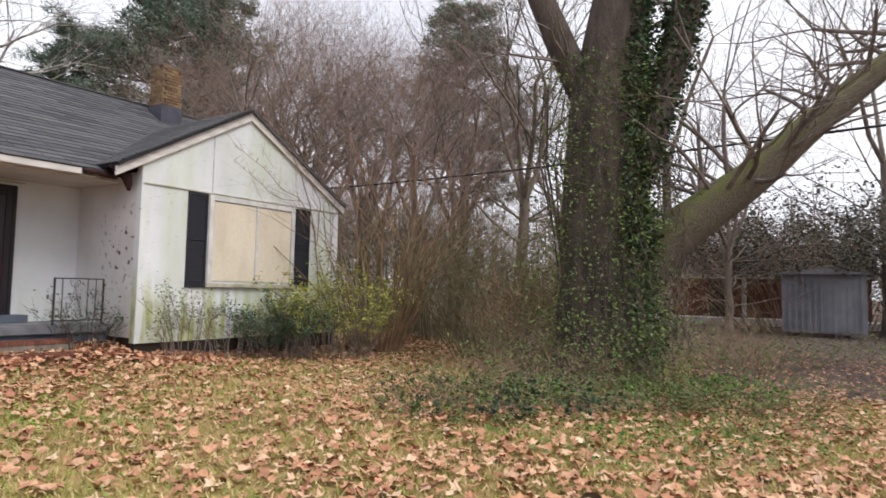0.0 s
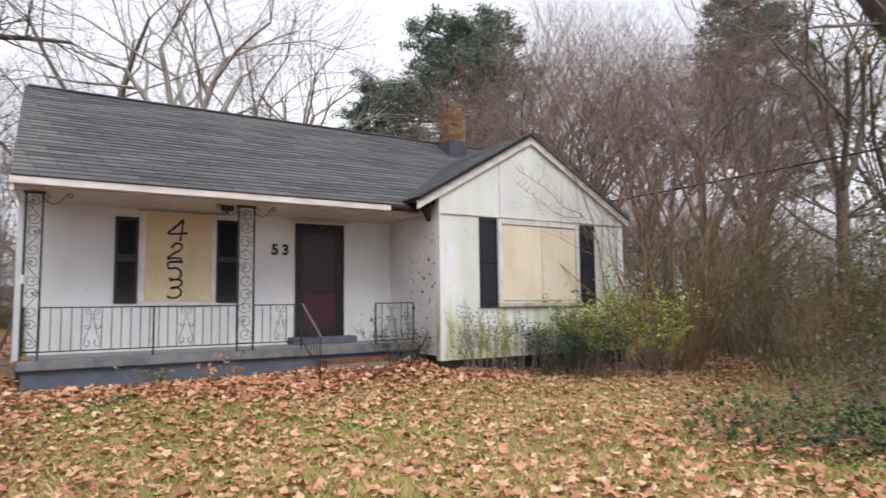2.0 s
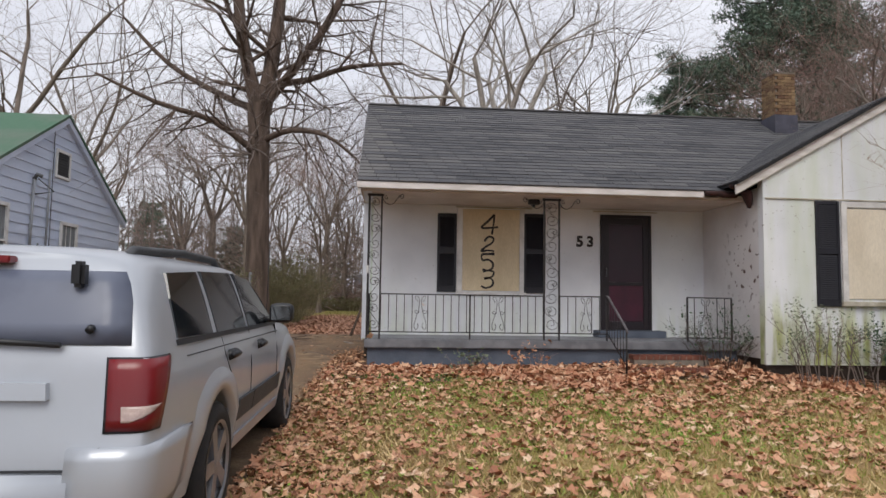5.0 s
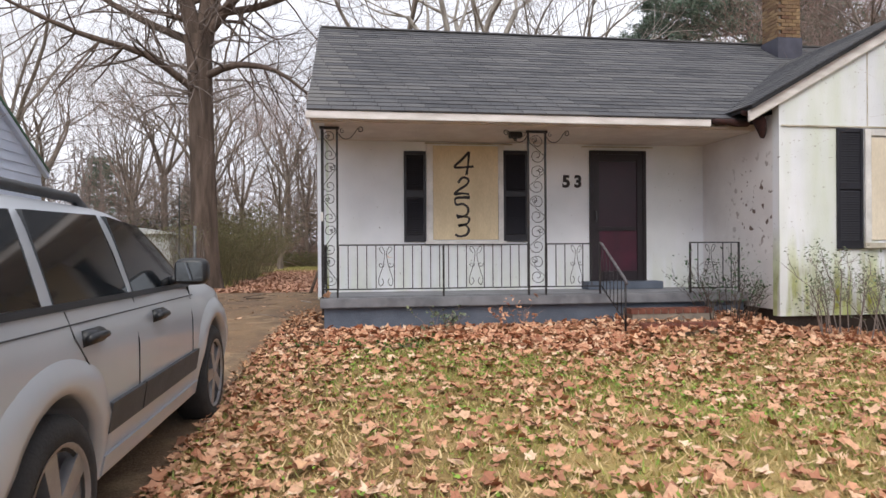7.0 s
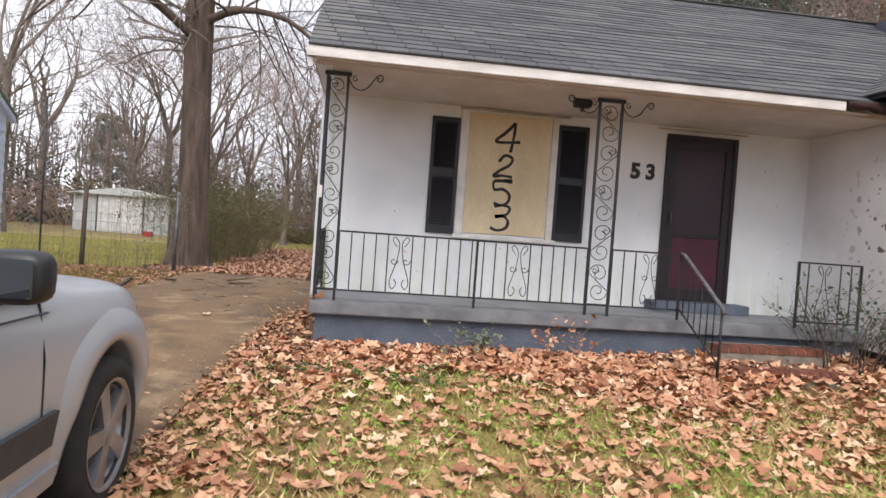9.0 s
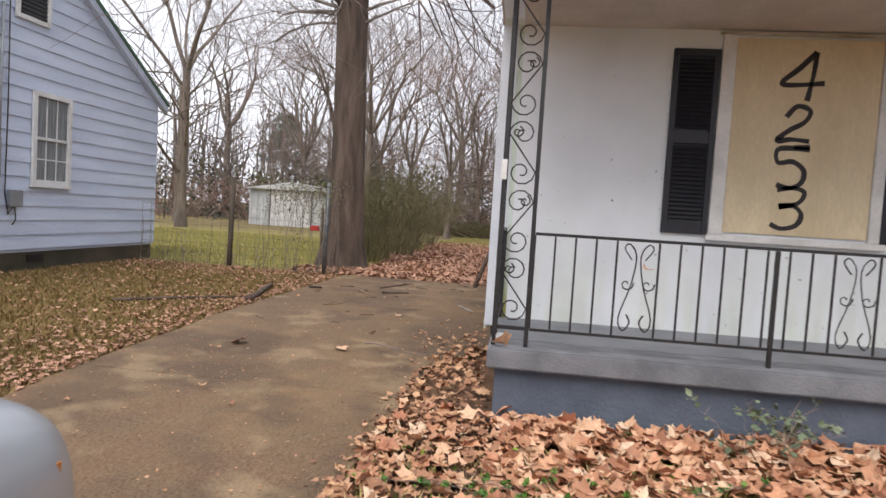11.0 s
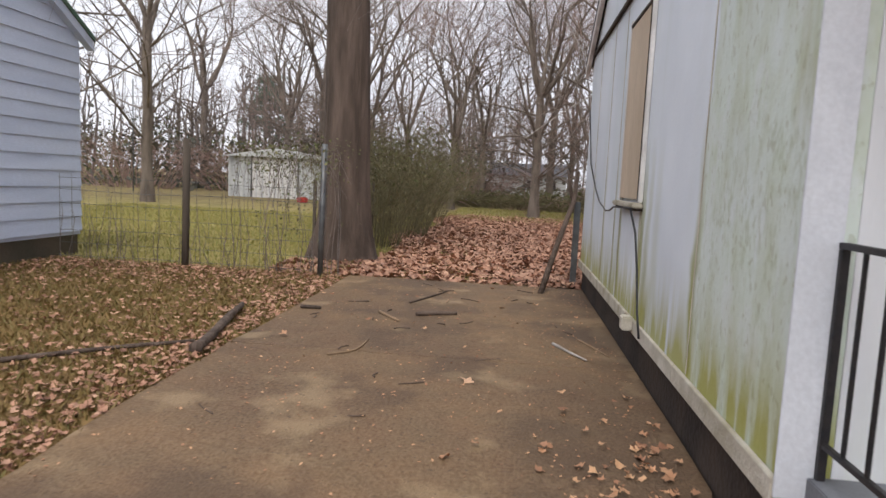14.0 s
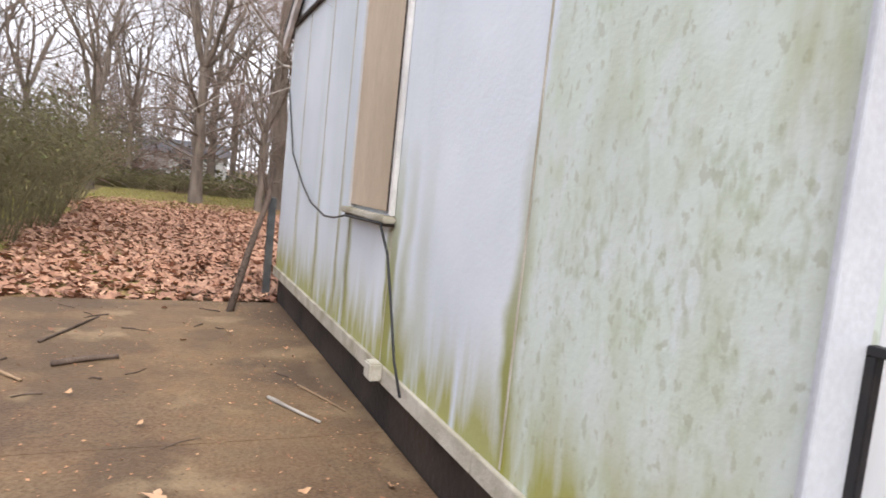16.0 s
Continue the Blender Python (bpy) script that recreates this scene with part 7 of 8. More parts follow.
def gable_vine():
    """Bare climbing stems over the street-side gable of the wing."""
    v = empty("climbing_vine", "bare brown climbing stems over the mossy gable wall", "vine", at=g(5.9, -2.0))
    ox, oy, oz = 5.9, -2.0, gz(5.9, -2.0)
    q = random.Random(23)
    V, F = [], []
    main = (([(5.95, 0.1), (5.75, 1.2), (5.62, 2.2), (5.35, 3.1), (4.95, 3.75), (4.5, 4.2), (4.2, 4.36)], 0.016),
            ([(5.62, 2.0), (5.7, 2.9), (5.45, 3.35), (5.1, 3.7)], 0.010), ([(5.62, 2.3), (5.2, 2.95), (4.7, 3.1), (4.2, 3.45), (3.6, 3.7)], 0.009),
            ([(5.2, 2.95), (4.6, 2.93), (4.05, 3.2), (3.55, 3.45)], 0.006), ([(5.9, 0.4), (6.1, 1.5), (6.05, 2.6), (5.9, 3.1)], 0.010))
    for line, r0 in main:
        pts = [Vector((x - ox, GY - 0.06 - 0.05 * q.random() - oy, z - oz)) for x, z in smooth_line(line, 4)]
        n = len(pts)
        tube(V, F, pts, [r0 * (1 - 0.6 * i / n) for i in range(n)], 5, False)
        for p in pts[4:]:
            for _ in range(2):
                d = Vector((q.uniform(-1, 0.6), q.uniform(-0.25, 0), q.uniform(-0.2, 0.8))) * q.uniform(0.1, 0.3)
                tube(V, F, [p, p + d * 0.5 + Vector((0, 0, 0.02)), p + d], [0.004, 0.003, 0.0015], 3, False)
    tagged(mesh_ob("stem_tangle", V, F, M_TWIG_T, v, True), kind="stuff")


gable_vine()

# brush and vines between the wing and the ivy tree, and behind
for k, (x, y, rx, ry, n, h) in enumerate(((8.6, -4.6, 2.2, 1.6, 170, 3.4), (7.4, -6.0, 1.6, 1.2, 110, 2.3), (9.8, -2.2, 2.4, 1.8, 190, 4.2), (11.0, -6.0, 2.4, 2.0, 150, 3.2),
                                          (11.5, 0.5, 2.6, 2.6, 190, 5.0), (10.5, -8.6, 1.4, 1.4, 60, 1.5), (8.6, -9.6, 1.2, 1.2, 40, 1.1), (13.5, -3.0, 2.4, 2.4, 150, 4.4))):
    brush("thicket", "tangled leafless thicket with olive vines, wing side", x, y, rx, ry, n, h, M_STRAWBRUSH if k % 2 == 0 else M_TWIG_T, 20 + k, int(n * 11), M_HEDGE if k % 2 else M_IVY_L, 0.042, 0.9, 0.007, kids=6, category="brush")
# hedge along the fence line behind the oak, and brush about the far yard
for k, (x, y, rx, ry, n, h, lm) in enumerate(((-7.35, 8.9, 0.85, 1.0, 90, 2.3, M_HEDGE), (-7.3, 11.2, 1.1, 1.4, 110, 2.8, M_HEDGE), (-7.4, 13.8, 1.2, 1.7, 100, 2.9, M_HEDGE), (-7.7, 17.2, 1.4, 2.4, 110, 2.9, M_HEDGE), (-9.3, 15.5, 1.2, 2.2, 70, 1.9, M_HEDGE))):
    brush("hedge_brush", "overgrown olive hedge of thin stems and vines by the back fence", x, y, rx, ry, n, h, M_STRAWBRUSH, 40 + k, int(n * 17), lm, 0.05, 1.0, 0.008, kids=6, category="brush")
for k, (x, y, rx, ry, n, h) in enumerate(((-1.0, 27, 4, 1.5, 130, 1.0), (-5.0, 29, 4, 1.5, 130, 1.0), (-2.0, 31, 6, 2, 150, 1.2), (-9.5, 31, 4, 2, 110, 2.6), (-12, 36, 5, 2, 90, 3.5), (-20, 34, 5, 2, 90, 3.6), (-26, 32, 5, 2, 90, 4.0), (-8, 34, 4, 2, 90, 3.0), (3, 24, 3, 2, 70, 1.6))):
    brush("far_brush", "brown brush at the back of the yard", x, y, rx, ry, n, h, M_STRAWBRUSH if k < 3 else M_TWIG_R, 60 + k, int(n * 8), M_BAREHEDGE if k >= 3 else M_HEDGE, 0.14, 0.9, 0.02, kids=6, category="brush")


def fence_vines():
    V, F = [], []
    r = random.Random(5)
    L = []
    for i in range(48):
        x = r.uniform(-10.5, -6.9)
        h = r.uniform(0.3, 1.3) if x < -8.3 else r.uniform(0.5, 1.7)
        pts = [Vector((x, 5.36, 0.15))]
        for j in range(4):
            pts.append(pts[-1] + Vector((r.uniform(-.06, .06), r.uniform(-.03, .03), h / 4)))
        tube(V, F, pts, [0.006, 0.005, 0.004, 0.003, 0.002], 3, False)
    for i in range(80):
        x = r.uniform(-8.2, -7.0)
        p = Vector((x, 5.36, 1.62 + r.uniform(-.1, .15)))
        q = p + Vector((r.uniform(-.25, .25), r.uniform(-.2, .2), -r.uniform(0.1, 0.9)))
        tube(V, F, [p, p.lerp(q, 0.5) + Vector((r.uniform(-.1, .1), 0, 0.1)), q], [0.004, 0.003, 0.002], 3, False)
        L += [p, p, q, p.lerp(q, 0.3)]
    v = empty("fence_vines", "dead vines and a leafy vine top on the wire fence", "vine")
    tagged(mesh_ob("stem_tangle", V, F, M_TWIG, v), kind="stuff")
    r2 = np.random.RandomState(5)
    P = np.array([tuple(a) for a in L])
    P = P[r2.randint(0, len(P), 1100)] + r2.normal(0, 1, (1100, 3)) * np.array([0.14, 0.12, 0.07])
    W, T = scatter_leaves(P, 0.042, 0.9, 6, False)
    tagged(big_mesh("foliage", W, T, M_HEDGE, "", "", parent=v), kind="stuff")


fence_vines()


def ivy_tree():
    """The huge old trunk under ivy, with a mossy limb to the street side."""
    t = empty("ivy_tree", "massive old tree wrapped in ivy with a mossy leaning limb", "tree", at=g(7.1, -7.8))
    ox, oy, oz = 7.1, -7.8, gz(7.1, -7.8)

    def rel(pts):
        return [Vector((x - ox, y - oy, z - oz)) for x, y, z in pts]
    V, F = [], []
    main = rel([(6.98, -7.45, -0.5), (6.98, -7.45, 0.2), (7.0, -7.45, 1.5), (7.02, -7.42, 3.0), (7.1, -7.45, 4.6), (7.3, -7.65, 6.6), (7.5, -7.6, 9.5), (7.8, -7.5, 13)])
    tube(V, F, [p for p in main], [1.05, 0.86, 0.72, 0.68, 0.62, 0.48, 0.32, 0.15], 18, False)
    left = rel([(7.0, -7.3, 4.4), (6.85, -6.9, 5.3), (6.6, -6.4, 6.6), (6.25, -5.9, 8.6), (5.8, -5.4, 11.5)])
    tube(V, F, left, [0.30, 0.27, 0.23, 0.18, 0.1], 12, False)
    right = rel([(7.2, -8.0, 3.4), (7.6, -8.3, 4.8), (7.95, -8.65, 6.4), (8.2, -9.0, 9.0)])
    tube(V, F, right, [0.34, 0.3, 0.26, 0.15], 12, False)
    mesh_ob("trunk", V, F, M_BARK_D, t, True)
    # mossy limb
    moss = Mat("mossy_bark", 0.95)
    col = moss.mix(moss.noise(30, 0.3, 0.7), srgb(108, 98, 84), srgb(74, 66, 58))
    nrm = moss.n.new("ShaderNodeNewGeometry")
    sep = moss.n.new("ShaderNodeSeparateXYZ")
    moss.l.new(nrm.outputs["Normal"], sep.inputs[0])
    up = moss.math("MULTIPLY", moss.math("MAXIMUM", sep.outputs[2], 0.0), moss.noise(3.5, 0.34, 0.52))
    moss.color(moss.mix(up, col, srgb(106, 112, 52)))
    moss.bump(moss.noise(40, 0.3, 0.7), 0.02)
    V, F = [], []
    limb = rel(smooth_line([(7.25, -7.95, 0.9), (7.5, -8.2, 1.7), (7.84, -8.5, 2.32), (8.26, -9.1, 2.88), (8.70, -9.75, 3.48), (9.25, -10.6, 4.42), (9.95, -11.7, 5.5), (10.6, -12.9, 6.6)], 3))
    rr = list(np.interp(np.linspace(0, 1, len(limb)), (0, 0.15, 0.3, 0.45, 0.6, 1), (0.2, 0.32, 0.40, 0.36, 0.30, 0.16)))
    tube(V, F, limb, rr, 14, False)
    mesh_ob("mossy_limb", V, F, moss.m, t, True)
    T, C = ([], []), ([], [])
    for src, rads in ((limb[8:], 0.05), (left[2:], 0.06), (main[5:], 0.07), (right[2:], 0.05)):
        for i in range(len(src)):
            for _ in range(3):
                grow(T, C, src[i], Vector((rng.uniform(-1, 1), rng.uniform(-1, 1), rng.uniform(0.0, 1.1))), rng.uniform(1.0, 2.0), rads, 3, 0.55, 0.06, 3, 3, 0.16)
    for i in range(6):
        grow(T, C, left[1], Vector((rng.uniform(-1, 0.3), rng.uniform(-0.2, 1), rng.uniform(-0.1, 0.5))), 1.1, 0.03, 2, 0.6, 0, 3, 3, 0.2)
    mesh_ob("crown", T[0] + C[0], T[1] + [tuple(i + len(T[0]) for i in f) for f in C[1]], M_TWIG, t)
    # ivy
    r = np.random.RandomState(9)

    def wrap(path, radii, n, z0, z1, a0, a1, extra, seed):
        P = []
        path = [np.array(p) for p in path]
        zz = [p[2] for p in path]
        z = r.uniform(z0, z1, n)
        a = r.uniform(a0, a1, n)
        cx, cy = np.interp(z, zz, [p[0] for p in path]), np.interp(z, zz, [p[1] for p in path])
        rad = np.interp(z, zz, radii) + np.abs(r.normal(0, extra, n)) * (0.6 + 0.4 * patchy(z * 2, a, 2.0, seed))
        return np.stack([cx + np.cos(a) * rad, cy + np.sin(a) * rad, z], 1)

    mr = [1.05, 0.86, 0.72, 0.68, 0.62, 0.48, 0.32, 0.15]
    dark = np.concatenate([wrap(main, mr, 4200, 2.2, 7.5, 3.9, 6.1, 0.14, 1), wrap(right, [0.34, 0.3, 0.26, 0.15], 3600, 3.4, 8.5, 0, 6.28, 0.12, 2),
                           wrap(main, mr, 1200, 0.3, 3.0, 4.0, 5.6, 0.18, 3)])
    W, T3 = scatter_leaves(dark, 0.10, 1.2, 91, False)
    big_mesh("ivy", W, T3, M_IVY, "", "", parent=t)
    light = np.concatenate([wrap(main, mr, 5200, 0.1, 5.6, 1.8, 4.6, 0.5, 4), wrap(main, mr, 1600, 0.1, 3.2, 3.6, 5.8, 0.42, 5), wrap(main, mr, 1500, -0.1, 1.2, 1.6, 6.0, 0.7, 6)])
    W, T3 = scatter_leaves(light, 0.068, 1.2, 92, False)
    big_mesh("vine_leaves", W, T3, M_IVY_V, "", "", parent=t)
    V, F = [], []
    q = random.Random(4)
    for i in range(150):
        a, z = q.uniform(1.8, 6.0), q.uniform(-0.1, 3.5)
        rad = float(np.interp(z, [p[2] for p in main], mr)) + q.uniform(0, 0.25)
        pts = [Vector((math.cos(a) * rad, math.sin(a) * rad, z))]
        for j in range(4):
            pts.append(pts[-1] + Vector((q.uniform(-.12, .12), q.uniform(-.12, .12), q.uniform(0.1, 0.35))))
        tube(V, F, pts, 0.008, 3, False)
    for i in range(5):
        x = q.uniform(-0.7, -0.3)
        tube(V, F, [(x, 0.9 + q.uniform(-.2, .4), 5.2), (x - 0.2, 0.9 + q.uniform(-.2, .4), 3.8), (x - 0.25, 0.9, 2.4), (x - 0.3, 0.7, 1.0)], 0.014, 4, False)
    tagged(mesh_ob("vine_tangle", V, F, M_BARK_D, t), kind="stuff")


ivy_tree()


def ivy_patch():
    def keep(x, y, r):
        d = ((x - 5.0) / 3.6) ** 2 + ((y + 8.7) / 2.5) ** 2
        return r.uniform(0, 1, len(x)) < np.clip(1.25 - d, 0, 1) * (0.4 + 0.7 * patchy(x, y, 1.6, 4))
    P = field(24000, 1.2, 10, -12.5, -5.2, 111, keep, lift=0.04, pile=lambda x, y: 0.22 * np.clip(1.2 - ((x - 6.3) / 2.6) ** 2 - ((y + 8) / 2.0) ** 2, 0, 1))
    bright = patchy(P[:, 0], P[:, 1], 1.9, 12.0) > 0.48
    dry = field(2600, 1.2, 10, -12.5, -5.2, 117, keep, lift=0.08)
    W, T = scatter_leaves(dry, 0.10, 0.5, 118)
    big_mesh("fallen_leaves", W, T, M_LEAF, "tan dry leaves caught among the ground ivy", "leaves")
    W, T = scatter_leaves(P[~bright], 0.062, 0.7, 112, False)
    big_mesh("ground_ivy", W, T, M_IVY_L, "dull green ground ivy and vinca under the big tree", "ground cover")
    W, T = scatter_leaves(P[bright], 0.055, 0.7, 113, False)
    big_mesh("ground_weeds", W, T, M_WEED, "bright green weeds among the ground ivy", "ground cover")
    V, F = [], []
    xs, ys = np.linspace(7.4, 15.5, 24), np.linspace(-17, -7.9, 24)
    for j, y in enumerate(ys):
        for i, x in enumerate(xs):
            rim = min(i, 23 - i, j, 23 - j) / 2.0
            wob = 0.5 * noise.noise((x * 0.8, y * 0.8, 4))
            V.append((x + wob, y + wob, gz(x, y) + (0.07 if rim >= 1 else -0.05 + 0.12 * rim) + 0.06 * noise.noise((x * 1.7, y * 1.7, 2))))
    for j in range(23):
        for i in range(23):
            q = j * 24 + i
            F.append((q, q + 1, q + 25, q + 24))
    tagged(mesh_ob("creek_bank", V, F, M_CREEK, None, True), "bare dark brown earth bank beyond the ivy tree", "ground", kind="structure")
    P = field(2600, 7.6, 15.3, -16.8, -8.0, 119, None, lift=0.12)
    W, T = scatter_leaves(P, 0.08, 0.5, 120)
    big_mesh("fallen_leaves", W, T, M_LEAF_D, "dark wet leaves on the earth bank", "leaves")
    for k, (x, y) in enumerate(((2.7, -7.4), (3.4, -7.9), (4.3, -8.1), (5.3, -9.1), (3.5, -6.9), (6.2, -9.3))):
        brush("ivy_clump", "low mound of green ivy leaves under the big tree", x, y, 1.0, 0.8, 30, 0.42, M_TWIG_R, 150 + k, 1100, (M_IVY_L, M_IVY, M_WEED)[k % 3], 0.06, 0.9, 0.004, category="plant", kids=4)
    for k, (x, y, h) in enumerate(((2.9, -7.0, 0.55), (3.8, -7.8, 0.5), (4.6, -8.7, 0.5), (3.7, -6.5, 0.75), (5.0, -7.2, 0.8), (5.6, -9.6, 0.5), (4.6, -9.9, 0.4), (6.8, -10.4, 0.5), (5.8, -6.3, 1.2), (6.2, -8.2, 1.0), (6.4, -7.0, 1.5))):
        brush("undergrowth", "low tangle of dry stems and ivy under the big tree", x, y, 1.2, 1.0, 60, h, (M_TWIG_T, M_TWIG_R, M_STRAWBRUSH)[k % 3], 130 + k, 420, M_WEED if k % 2 else M_IVY_L, 0.05, 0.9, 0.0045, category="brush", kids=4)


ivy_patch()


def pine(name, label, at, h, r, seed):
    q = random.Random(seed)
    V, F, P = [], [], []
    tube(V, F, [(0, 0, -0.3), (0.1, 0, h * 0.4), (0, 0.1, h * 0.75), (0, 0, h)], [r, r * 0.8, r * 0.5, 0.04], 8, False)
    for i in range(100):
        z = h * q.uniform(0.34, 0.99)
        a = q.uniform(0, 6.28)
        l = (h - z) * 0.32 + q.uniform(0.8, 2.2)
        d = Vector((math.cos(a), math.sin(a), q.uniform(0.05, 0.5)))
        p0 = Vector((0, 0, z))
        p1 = p0 + d * l
        tube(V, F, [p0, p0.lerp(p1, 0.5) + Vector((0, 0, -0.1)), p1], [0.06, 0.04, 0.015], 4, False)
        for k in range(6):
            c = p0.lerp(p1, q.uniform(0.35, 1.05)) + Vector((q.gauss(0, .3), q.gauss(0, .3), q.gauss(0, .2)))
            P.append((tuple(c), q.uniform(0.22, 0.5)))
    t = empty(name, label, "tree", at=at)
    mesh_ob("trunk", V, F, M_BARK_D, t, True)
    rr = np.random.RandomState(seed)
    C = np.array([c for c, s in P])
    S = np.array([s for c, s in P])
    k = 60
    idx = np.repeat(np.arange(len(C)), k)
    pts = C[idx] + rr.normal(0, 1, (len(idx), 3)) * S[idx][:, None] * np.array([0.6, 0.6, 0.4])
    a = rr.normal(0, 1, (len(idx), 3))
    a[:, 2] += 0.5
    a /= np.linalg.norm(a, axis=1)[:, None]
    b = np.cross(a, rr.normal(0, 1, (len(idx), 3)))
    b /= np.linalg.norm(b, axis=1)[:, None]
    A, B, D = pts - b * 0.032, pts + b * 0.032, pts + a * 0.28
    W = np.stack([A, B, D], 1).reshape(-1, 3)
    big_mesh("needles", W, np.arange(len(W)).reshape(-1, 3), M_PINE, "", "", parent=t)
    return t


p1 = pine("pine_tree", "tall dark-green pine behind the roof", g(15.4, 19.0), 17.0, 0.28, 1)
for x, y, turn, s, lab in ((19.4, 21.0, 80, 1.10, "taller pine behind the roof, its top open"), (12.6, 22.0, 200, 0.82, "shorter pine over the roof ridge"), (26.9, 7.7, 300, 1.0, "pine seen through bare branches"),
                           (-30.0, 62.0, 10, 0.62, "distant round-topped pine over the lawn"), (-22.0, 66.0, 90, 0.5, "distant low pine beyond the lawn")):
    tagged(copy_thing(p1, Matrix.Translation(g(x, y)) @ pose(0, 0, 0, 0, 0, turn) @ Matrix.Scale(s, 4)), lab)

# the dark broad evergreen by the grey shed
brush("evergreen_tree", "broad dark evergreen tree with bare lower twigs behind the grey shed", 30.5, -9.2, 6.5, 6.5, 170, 7.0, M_TWIG_T, 200, 34000, M_BAREHEDGE, 0.17, 0.85, 0.016, category="tree", kids=8, zlo=0.38)
for k, (x, y) in enumerate(((12.5, -9.5), (14.5, -7.0), (13.0, -12.0), (16.5, -10.5), (18, -5.5), (12, -14.0))):
    brush("low_brush", "low brown brush and dead weeds beyond the ivy tree", x, y, 2.0, 1.6, 60, 0.7 + 0.15 * (k % 3), M_TWIG, 300 + k, 900, M_BAREHEDGE if k % 2 else M_IVY_L, 0.06, 0.9, 0.006, kids=6, category="brush")
for x, y in ((26.0, -15.0), (24, 0)):
    brush("evergreen_shrub", "grey-green shrub by the far houses", x, y, 2.5, 2.5, 70, 2.4, M_TWIG, int(210 + x), 3000, M_BAREHEDGE, 0.14, 0.9, 0.02, kids=6)


def cable():
    c = tagged(rod("overhead_cable", [(9, -14.5, 4.30), (9, -11.57, 4.13), (9, -8.25, 4.03), (9, -5.2, 3.98), (9, -2.0, 3.95), (9, 0.5, 3.95), (9, 5, 4.1), (9, 14, 4.9), (9, 30, 7.0)], 0.022, M_BLACKP), "black overhead service cable sagging past the trees", "cable")
    rod("utility_pole_", [(9, 30, -0.2), (9, 30, 8)], 0.14, M_WOODPOST)
    tagged(bpy.data.objects["utility_pole_"], "wooden utility pole far behind the trees", "pole").name = "utility_pole"
    rod("utility_pole", [(9, -30, -0.5), (9, -30, 8)], 0.14, M_WOODPOST)
    tagged(bpy.data.objects["utility_pole.001"], "wooden utility pole by the street", "pole")
    tagged(rod("overhead_cable", [(9, -30, 7.5), (9, -22, 5.4), (9, -14.5, 4.30)], 0.022, M_BLACKP), "black overhead cable rising to the street pole", "cable")


cable()


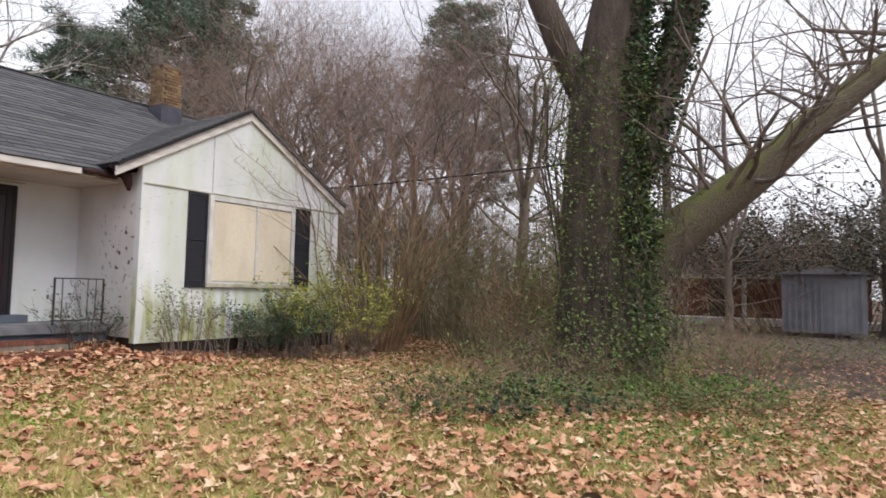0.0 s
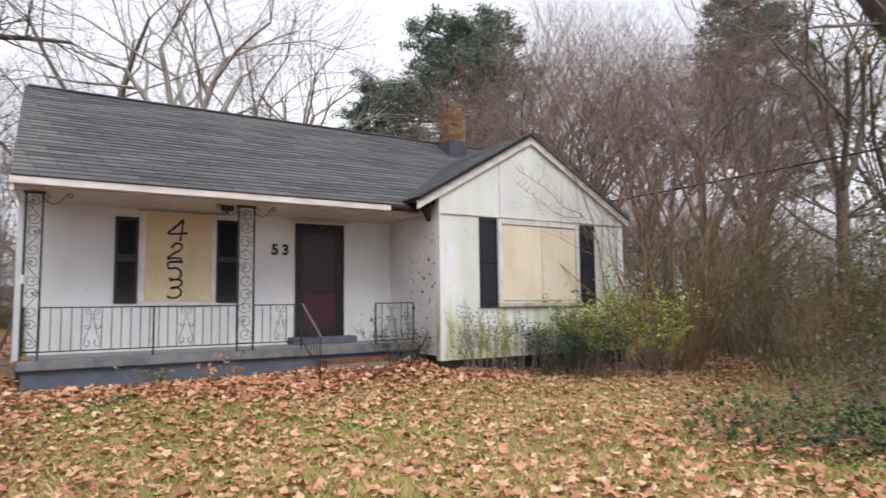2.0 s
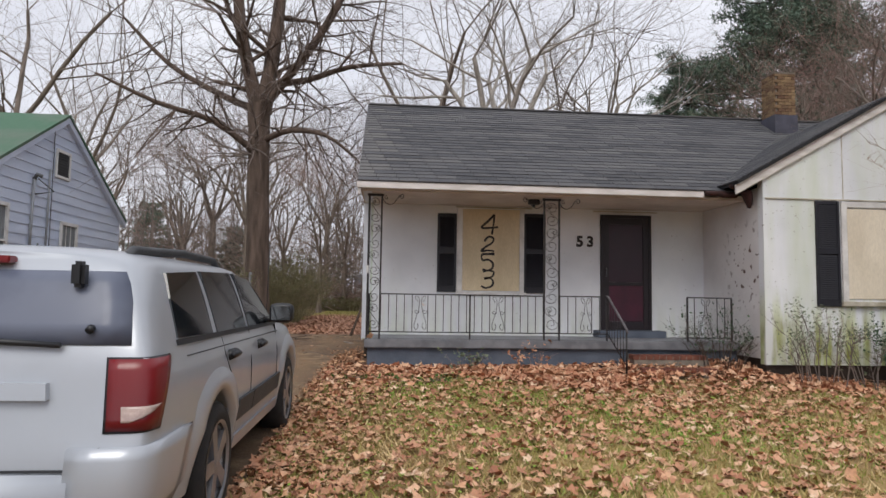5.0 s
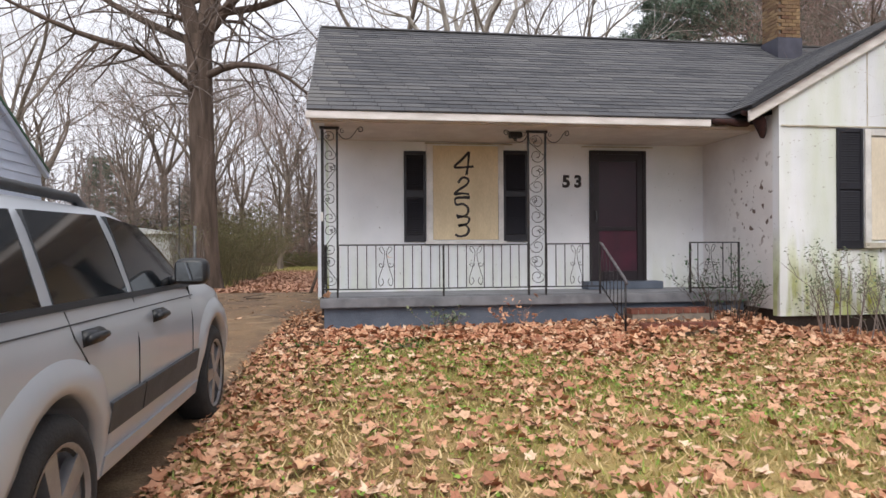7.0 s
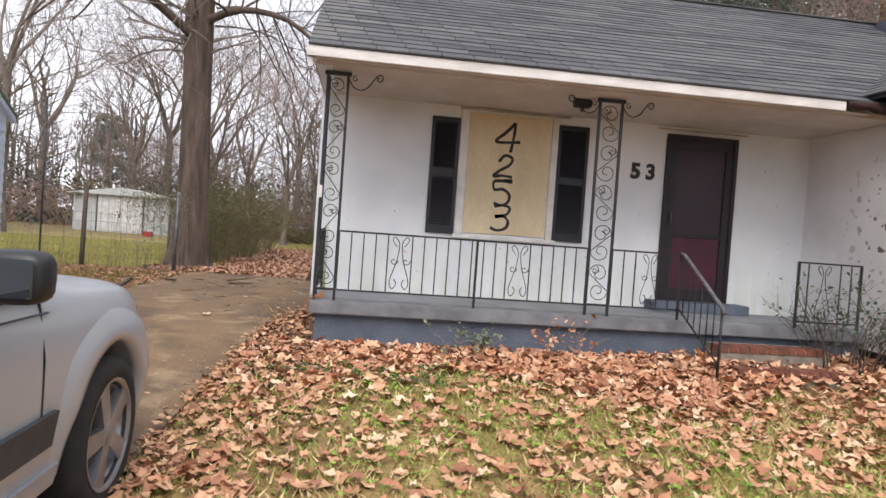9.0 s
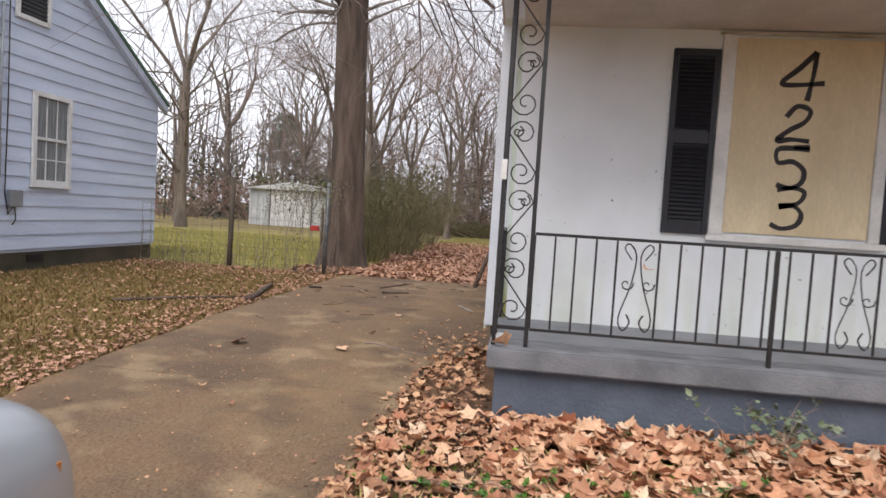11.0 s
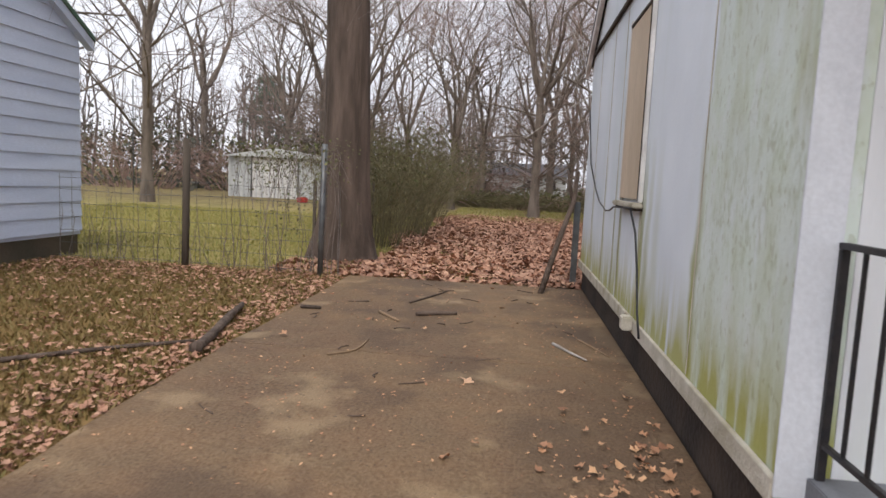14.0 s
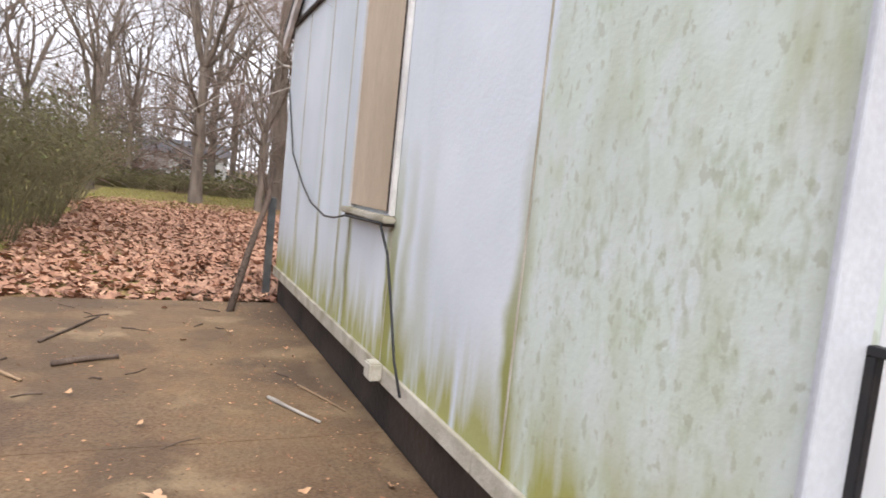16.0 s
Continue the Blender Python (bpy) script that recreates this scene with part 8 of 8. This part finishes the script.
def sticks():
    def stick(pts, r, mat, label, name="stick"):
        z = gz(pts[0][0], pts[0][1]) + 0.035 + r * 0.9
        P = [(x, y, z + (p[0] if p else 0)) for x, y, *p in pts]
        V, F = [], []
        P = smooth_line(P, 3)
        n = len(P)
        tube(V, F, P, [r * (1 - 0.5 * i / n) * (0.85 + 0.3 * rng.random()) for i in range(n)], 7)
        tagged(mesh_ob(name, V, F, mat, None, True), label, "stick")
    stick([(-5.74, 3.42), (-5.56, 3.52), (-5.40, 3.56)], 0.022, M_BARK, "short dark broken stick on the concrete")
    stick([(-5.88, 3.95), (-5.76, 4.25), (-5.60, 4.70)], 0.012, M_BARK, "thin crooked twig on the concrete")
    stick([(-6.07, 3.46), (-5.96, 3.30), (-5.84, 3.14)], 0.014, M_TWIG_T, "pale bent twig on the concrete")
    stick([(-6.76, 3.42), (-6.58, 3.42)], 0.02, M_BARK, "small dark chunk of branch at the driveway edge")
    stick([(-6.12, 2.05), (-5.97, 2.2), (-5.95, 2.5)], 0.008, M_TWIG_T, "thin curved twig lying on the driveway")
    stick([(-4.62, 2.75), (-4.5, 2.50), (-4.42, 2.35)], 0.012, M_BARK_P, "pale bare stick near the foundation")
    stick([(-4.42, 2.95), (-4.32, 2.7), (-4.25, 2.5)], 0.008, M_TWIG_T, "thin twig near the foundation")
    stick([(-6.92, 1.85), (-6.98, 2.2), (-7.10, 2.7), (-7.22, 3.25)], 0.042, M_BARK, "rotting fallen log in the leaves by the driveway", "log")
    stick([(-8.1, 1.15), (-7.5, 1.75), (-7.05, 2.1)], 0.018, M_BARK, "long thin fallen branch on the grass")
    stick([(-5.15, 0.2, 0.02), (-4.95, 0.0, 0.06), (-4.7, -0.05, 0.02), (-4.45, 0.15)], 0.006, M_TWIG, "wiry curved vine stem on the concrete")
    q = random.Random(17)
    for i in range(26):
        x, y, a, s = q.uniform(-6.6, -4.35), q.uniform(0.8, 5.2), q.uniform(0, 6.28), q.uniform(0.06, 0.2)
        dx, dy = math.cos(a) * s, math.sin(a) * s
        stick([(x, y), (x + dx * 0.5 + q.uniform(-.02, .02), y + dy * 0.5 + q.uniform(-.02, .02)), (x + dx, y + dy)], q.uniform(0.003, 0.007), M_BARK, "small dark broken twig on the stained concrete", "twig")
    # branch leaning on the back corner of the house
    V, F = [], []
    tube(V, F, [(-4.62, 5.0, 0.24), (-4.45, 5.35, 0.75), (-4.27, 5.6, 1.25), (-4.22, 5.75, 1.6)], [0.035, 0.032, 0.028, 0.02], 7)
    tube(V, F, [(-4.27, 5.62, 1.2), (-4.35, 5.7, 1.62)], [0.02, 0.012], 5)
    tagged(mesh_ob("leaning_branch", V, F, M_BARK, None, True), "dead branch leaning against the back corner of the wall", "branch")
    tagged(box("corner_post", (-4.24, 5.72, 0.1), (-4.17, 5.79, 1.25), M_STEEL, None, 0.006), "grey post at the back corner of the house", "post")
    tagged(rod("wall_cable", [(-4.155, 5.6, 2.3), (-4.16, 5.12, 1.68), (-4.165, 4.55, 1.42), (-4.17, 4.17, 1.30), (-4.18, 3.66, 1.235), (-4.20, 3.3, 1.25), (-4.225, 2.95, 1.29), (-4.22, 2.30, 1.30), (-4.19, 2.23, 1.15), (-4.18, 2.14, 0.92), (-4.185, 2.01, 0.68), (-4.19, 1.88, 0.55)], 0.007, M_BLACKP),
           "loose black cable drooping along the mossy wall", "cable")
    tagged(box("wall_outlet_box", (-4.235, 2.20, 0.52), (-4.167, 2.30, 0.61), M_SKIRT, None, 0.008), "small white outlet box on the skirt board", "outlet box")
    tagged(box("concrete_chip", (-4.06, -1.04, 0.60), (-3.98, -0.82, 0.625), M_TRIM, None, 0.008), "loose white painted chip on the porch edge", "chip")
    # pipe end in the grass
    V, F = [], []
    tube(V, F, [(0.25, -9.75, -0.14), (0.12, -9.82, -0.06)], 0.085, 16, False)
    tagged(mesh_ob("pipe_end", V, F, M_STEEL, None, True), "grey plastic pipe end sticking out of the lawn", "pipe")
    tagged(rod("pole", [(-23, 27, 0), (-23, 27, 5.5)], 0.03, M_STEEL), "thin metal pole beyond the fence", "pole")


sticks()


def loose_leaves():
    for x, y, z, s, lab in ((-3.17, -1.13, 1.12, 0.11, "orange dry leaf caught in the porch railing"), (-3.98, -1.17, 0.63, 0.16, "curled orange leaf on the porch slab edge"),
                            (-5.17, 1.73, 0.265, 0.13, "pale dry leaf lying on the driveway"), (-6.13, -0.07, 0.25, 0.15, "tan dry leaf lying on the driveway"), (-5.29, -0.01, 0.25, 0.13, "tan leaf alone on the concrete")):
        W, T = scatter_leaves(np.array([[x, y, z]]), s, 0.5, int(abs(x) * 10))
        o = big_mesh("dry_leaf", W, T, M_LEAF, lab, "leaf", kind="")


loose_leaves()

# ---- shingles ----
def shingle_strips(parent, corner, du, up, width, length, mat, keep_parts, seed, exposure=0.14, strip=0.92, limit=None):
    """Strips of three tabs laid in courses up a slope; du along the eave, up along the slope (unit vectors)."""
    n = du.cross(up).normalized()
    r = random.Random(seed)
    t = 0.013
    rot = Matrix((du, up, n)).transposed().to_4x4()

    def tabs(lo, hi):
        V, F = [], []
        for i in range(3):
            a, b = max(i * strip / 3 + 0.004, lo), min((i + 1) * strip / 3 - 0.004, hi)
            if b - a < 0.02:
                continue
            q = len(V)
            # tabs stop short so the darkened deck draws a shade line per course
            V += [(a, 0, t + 0.006), (b, 0, t + 0.006), (b, exposure - 0.006, t), (a, exposure - 0.006, t), (a, 0, 0), (b, 0, 0)]
            F += [(q, q + 1, q + 2, q + 3), (q + 4, q + 5, q + 1, q), (q + 5, q + 2, q + 1), (q + 4, q, q + 3)]
        return V, F

    V0, F0 = tabs(0, strip)
    me = bpy.data.meshes.new("shingle_strip")
    me.from_pydata(V0, [], F0)
    me.materials.append(mat)
    JV, JF = [], []
    rows = int(length / exposure)
    count = 0
    for row in range(rows):
        u = -strip * ((row * 0.37) % 1.0)
        while u < width:
            p = corner + du * u + up * (row * exposure)
            if limit is None or limit(p + du * strip / 2):
                m = Matrix.Translation(p + n * (0.001 + 0.003 * r.random())) @ rot
                whole = u >= 0 and u + strip <= width
                if whole and count < keep_parts:
                    o = new("shingle_strip", me)
                    o.parent = parent
                    o.matrix_basis = m
                    count += 1
                else:
                    V, F = (V0, F0) if whole else tabs(max(0, -u), min(strip, width - u))
                    b = len(JV)
                    JV += [m @ Vector(v) for v in V]
                    JF += [tuple(b + i for i in f) for f in F]
            u += strip
    if JV:
        o = mesh_ob("shingles", JV, JF, mat, parent)
        tagged(o, kind="stuff")


up_v = Vector((0, RIDGE_Y + 1.5, RIDGE_Z - EAVE_Z))
shingle_strips(roof, Vector((RX0, -1.51, EAVE_Z - 0.004)), Vector((1, 0, 0)), up_v.normalized(), RX1 - RX0, up_v.length, M_SHINGLE, 290, 5,
               limit=lambda p: p.x < 1.5 or p.z > GZ - abs(p.x - GX) * (GZ - GLZ) / (GX - GL) - 0.7)
gl = Vector((GX - GL, 0, GZ - GLZ))
shingle_strips(roof, Vector((GL - 0.02, 0.9, GLZ - 0.01)), Vector((0, -1, 0)), gl.normalized(), 0.9 - GF, gl.length, M_SHINGLE, 0, 6)
gr = Vector((GX - GR, 0, GZ - GRZ))
ns = Vector((0, 1, 0))
shingle_strips(roof, Vector((GR + 0.02, GF, GRZ - 0.01)), ns, gr.normalized(), 0.9 - GF, gr.length, M_SHINGLE, 0, 8)
box("ridge_cap", (RX0, RIDGE_Y - 0.12, RIDGE_Z - 0.05), (RX1, RIDGE_Y + 0.12, RIDGE_Z + 0.012), M_SHINGLE, roof, 0.03)
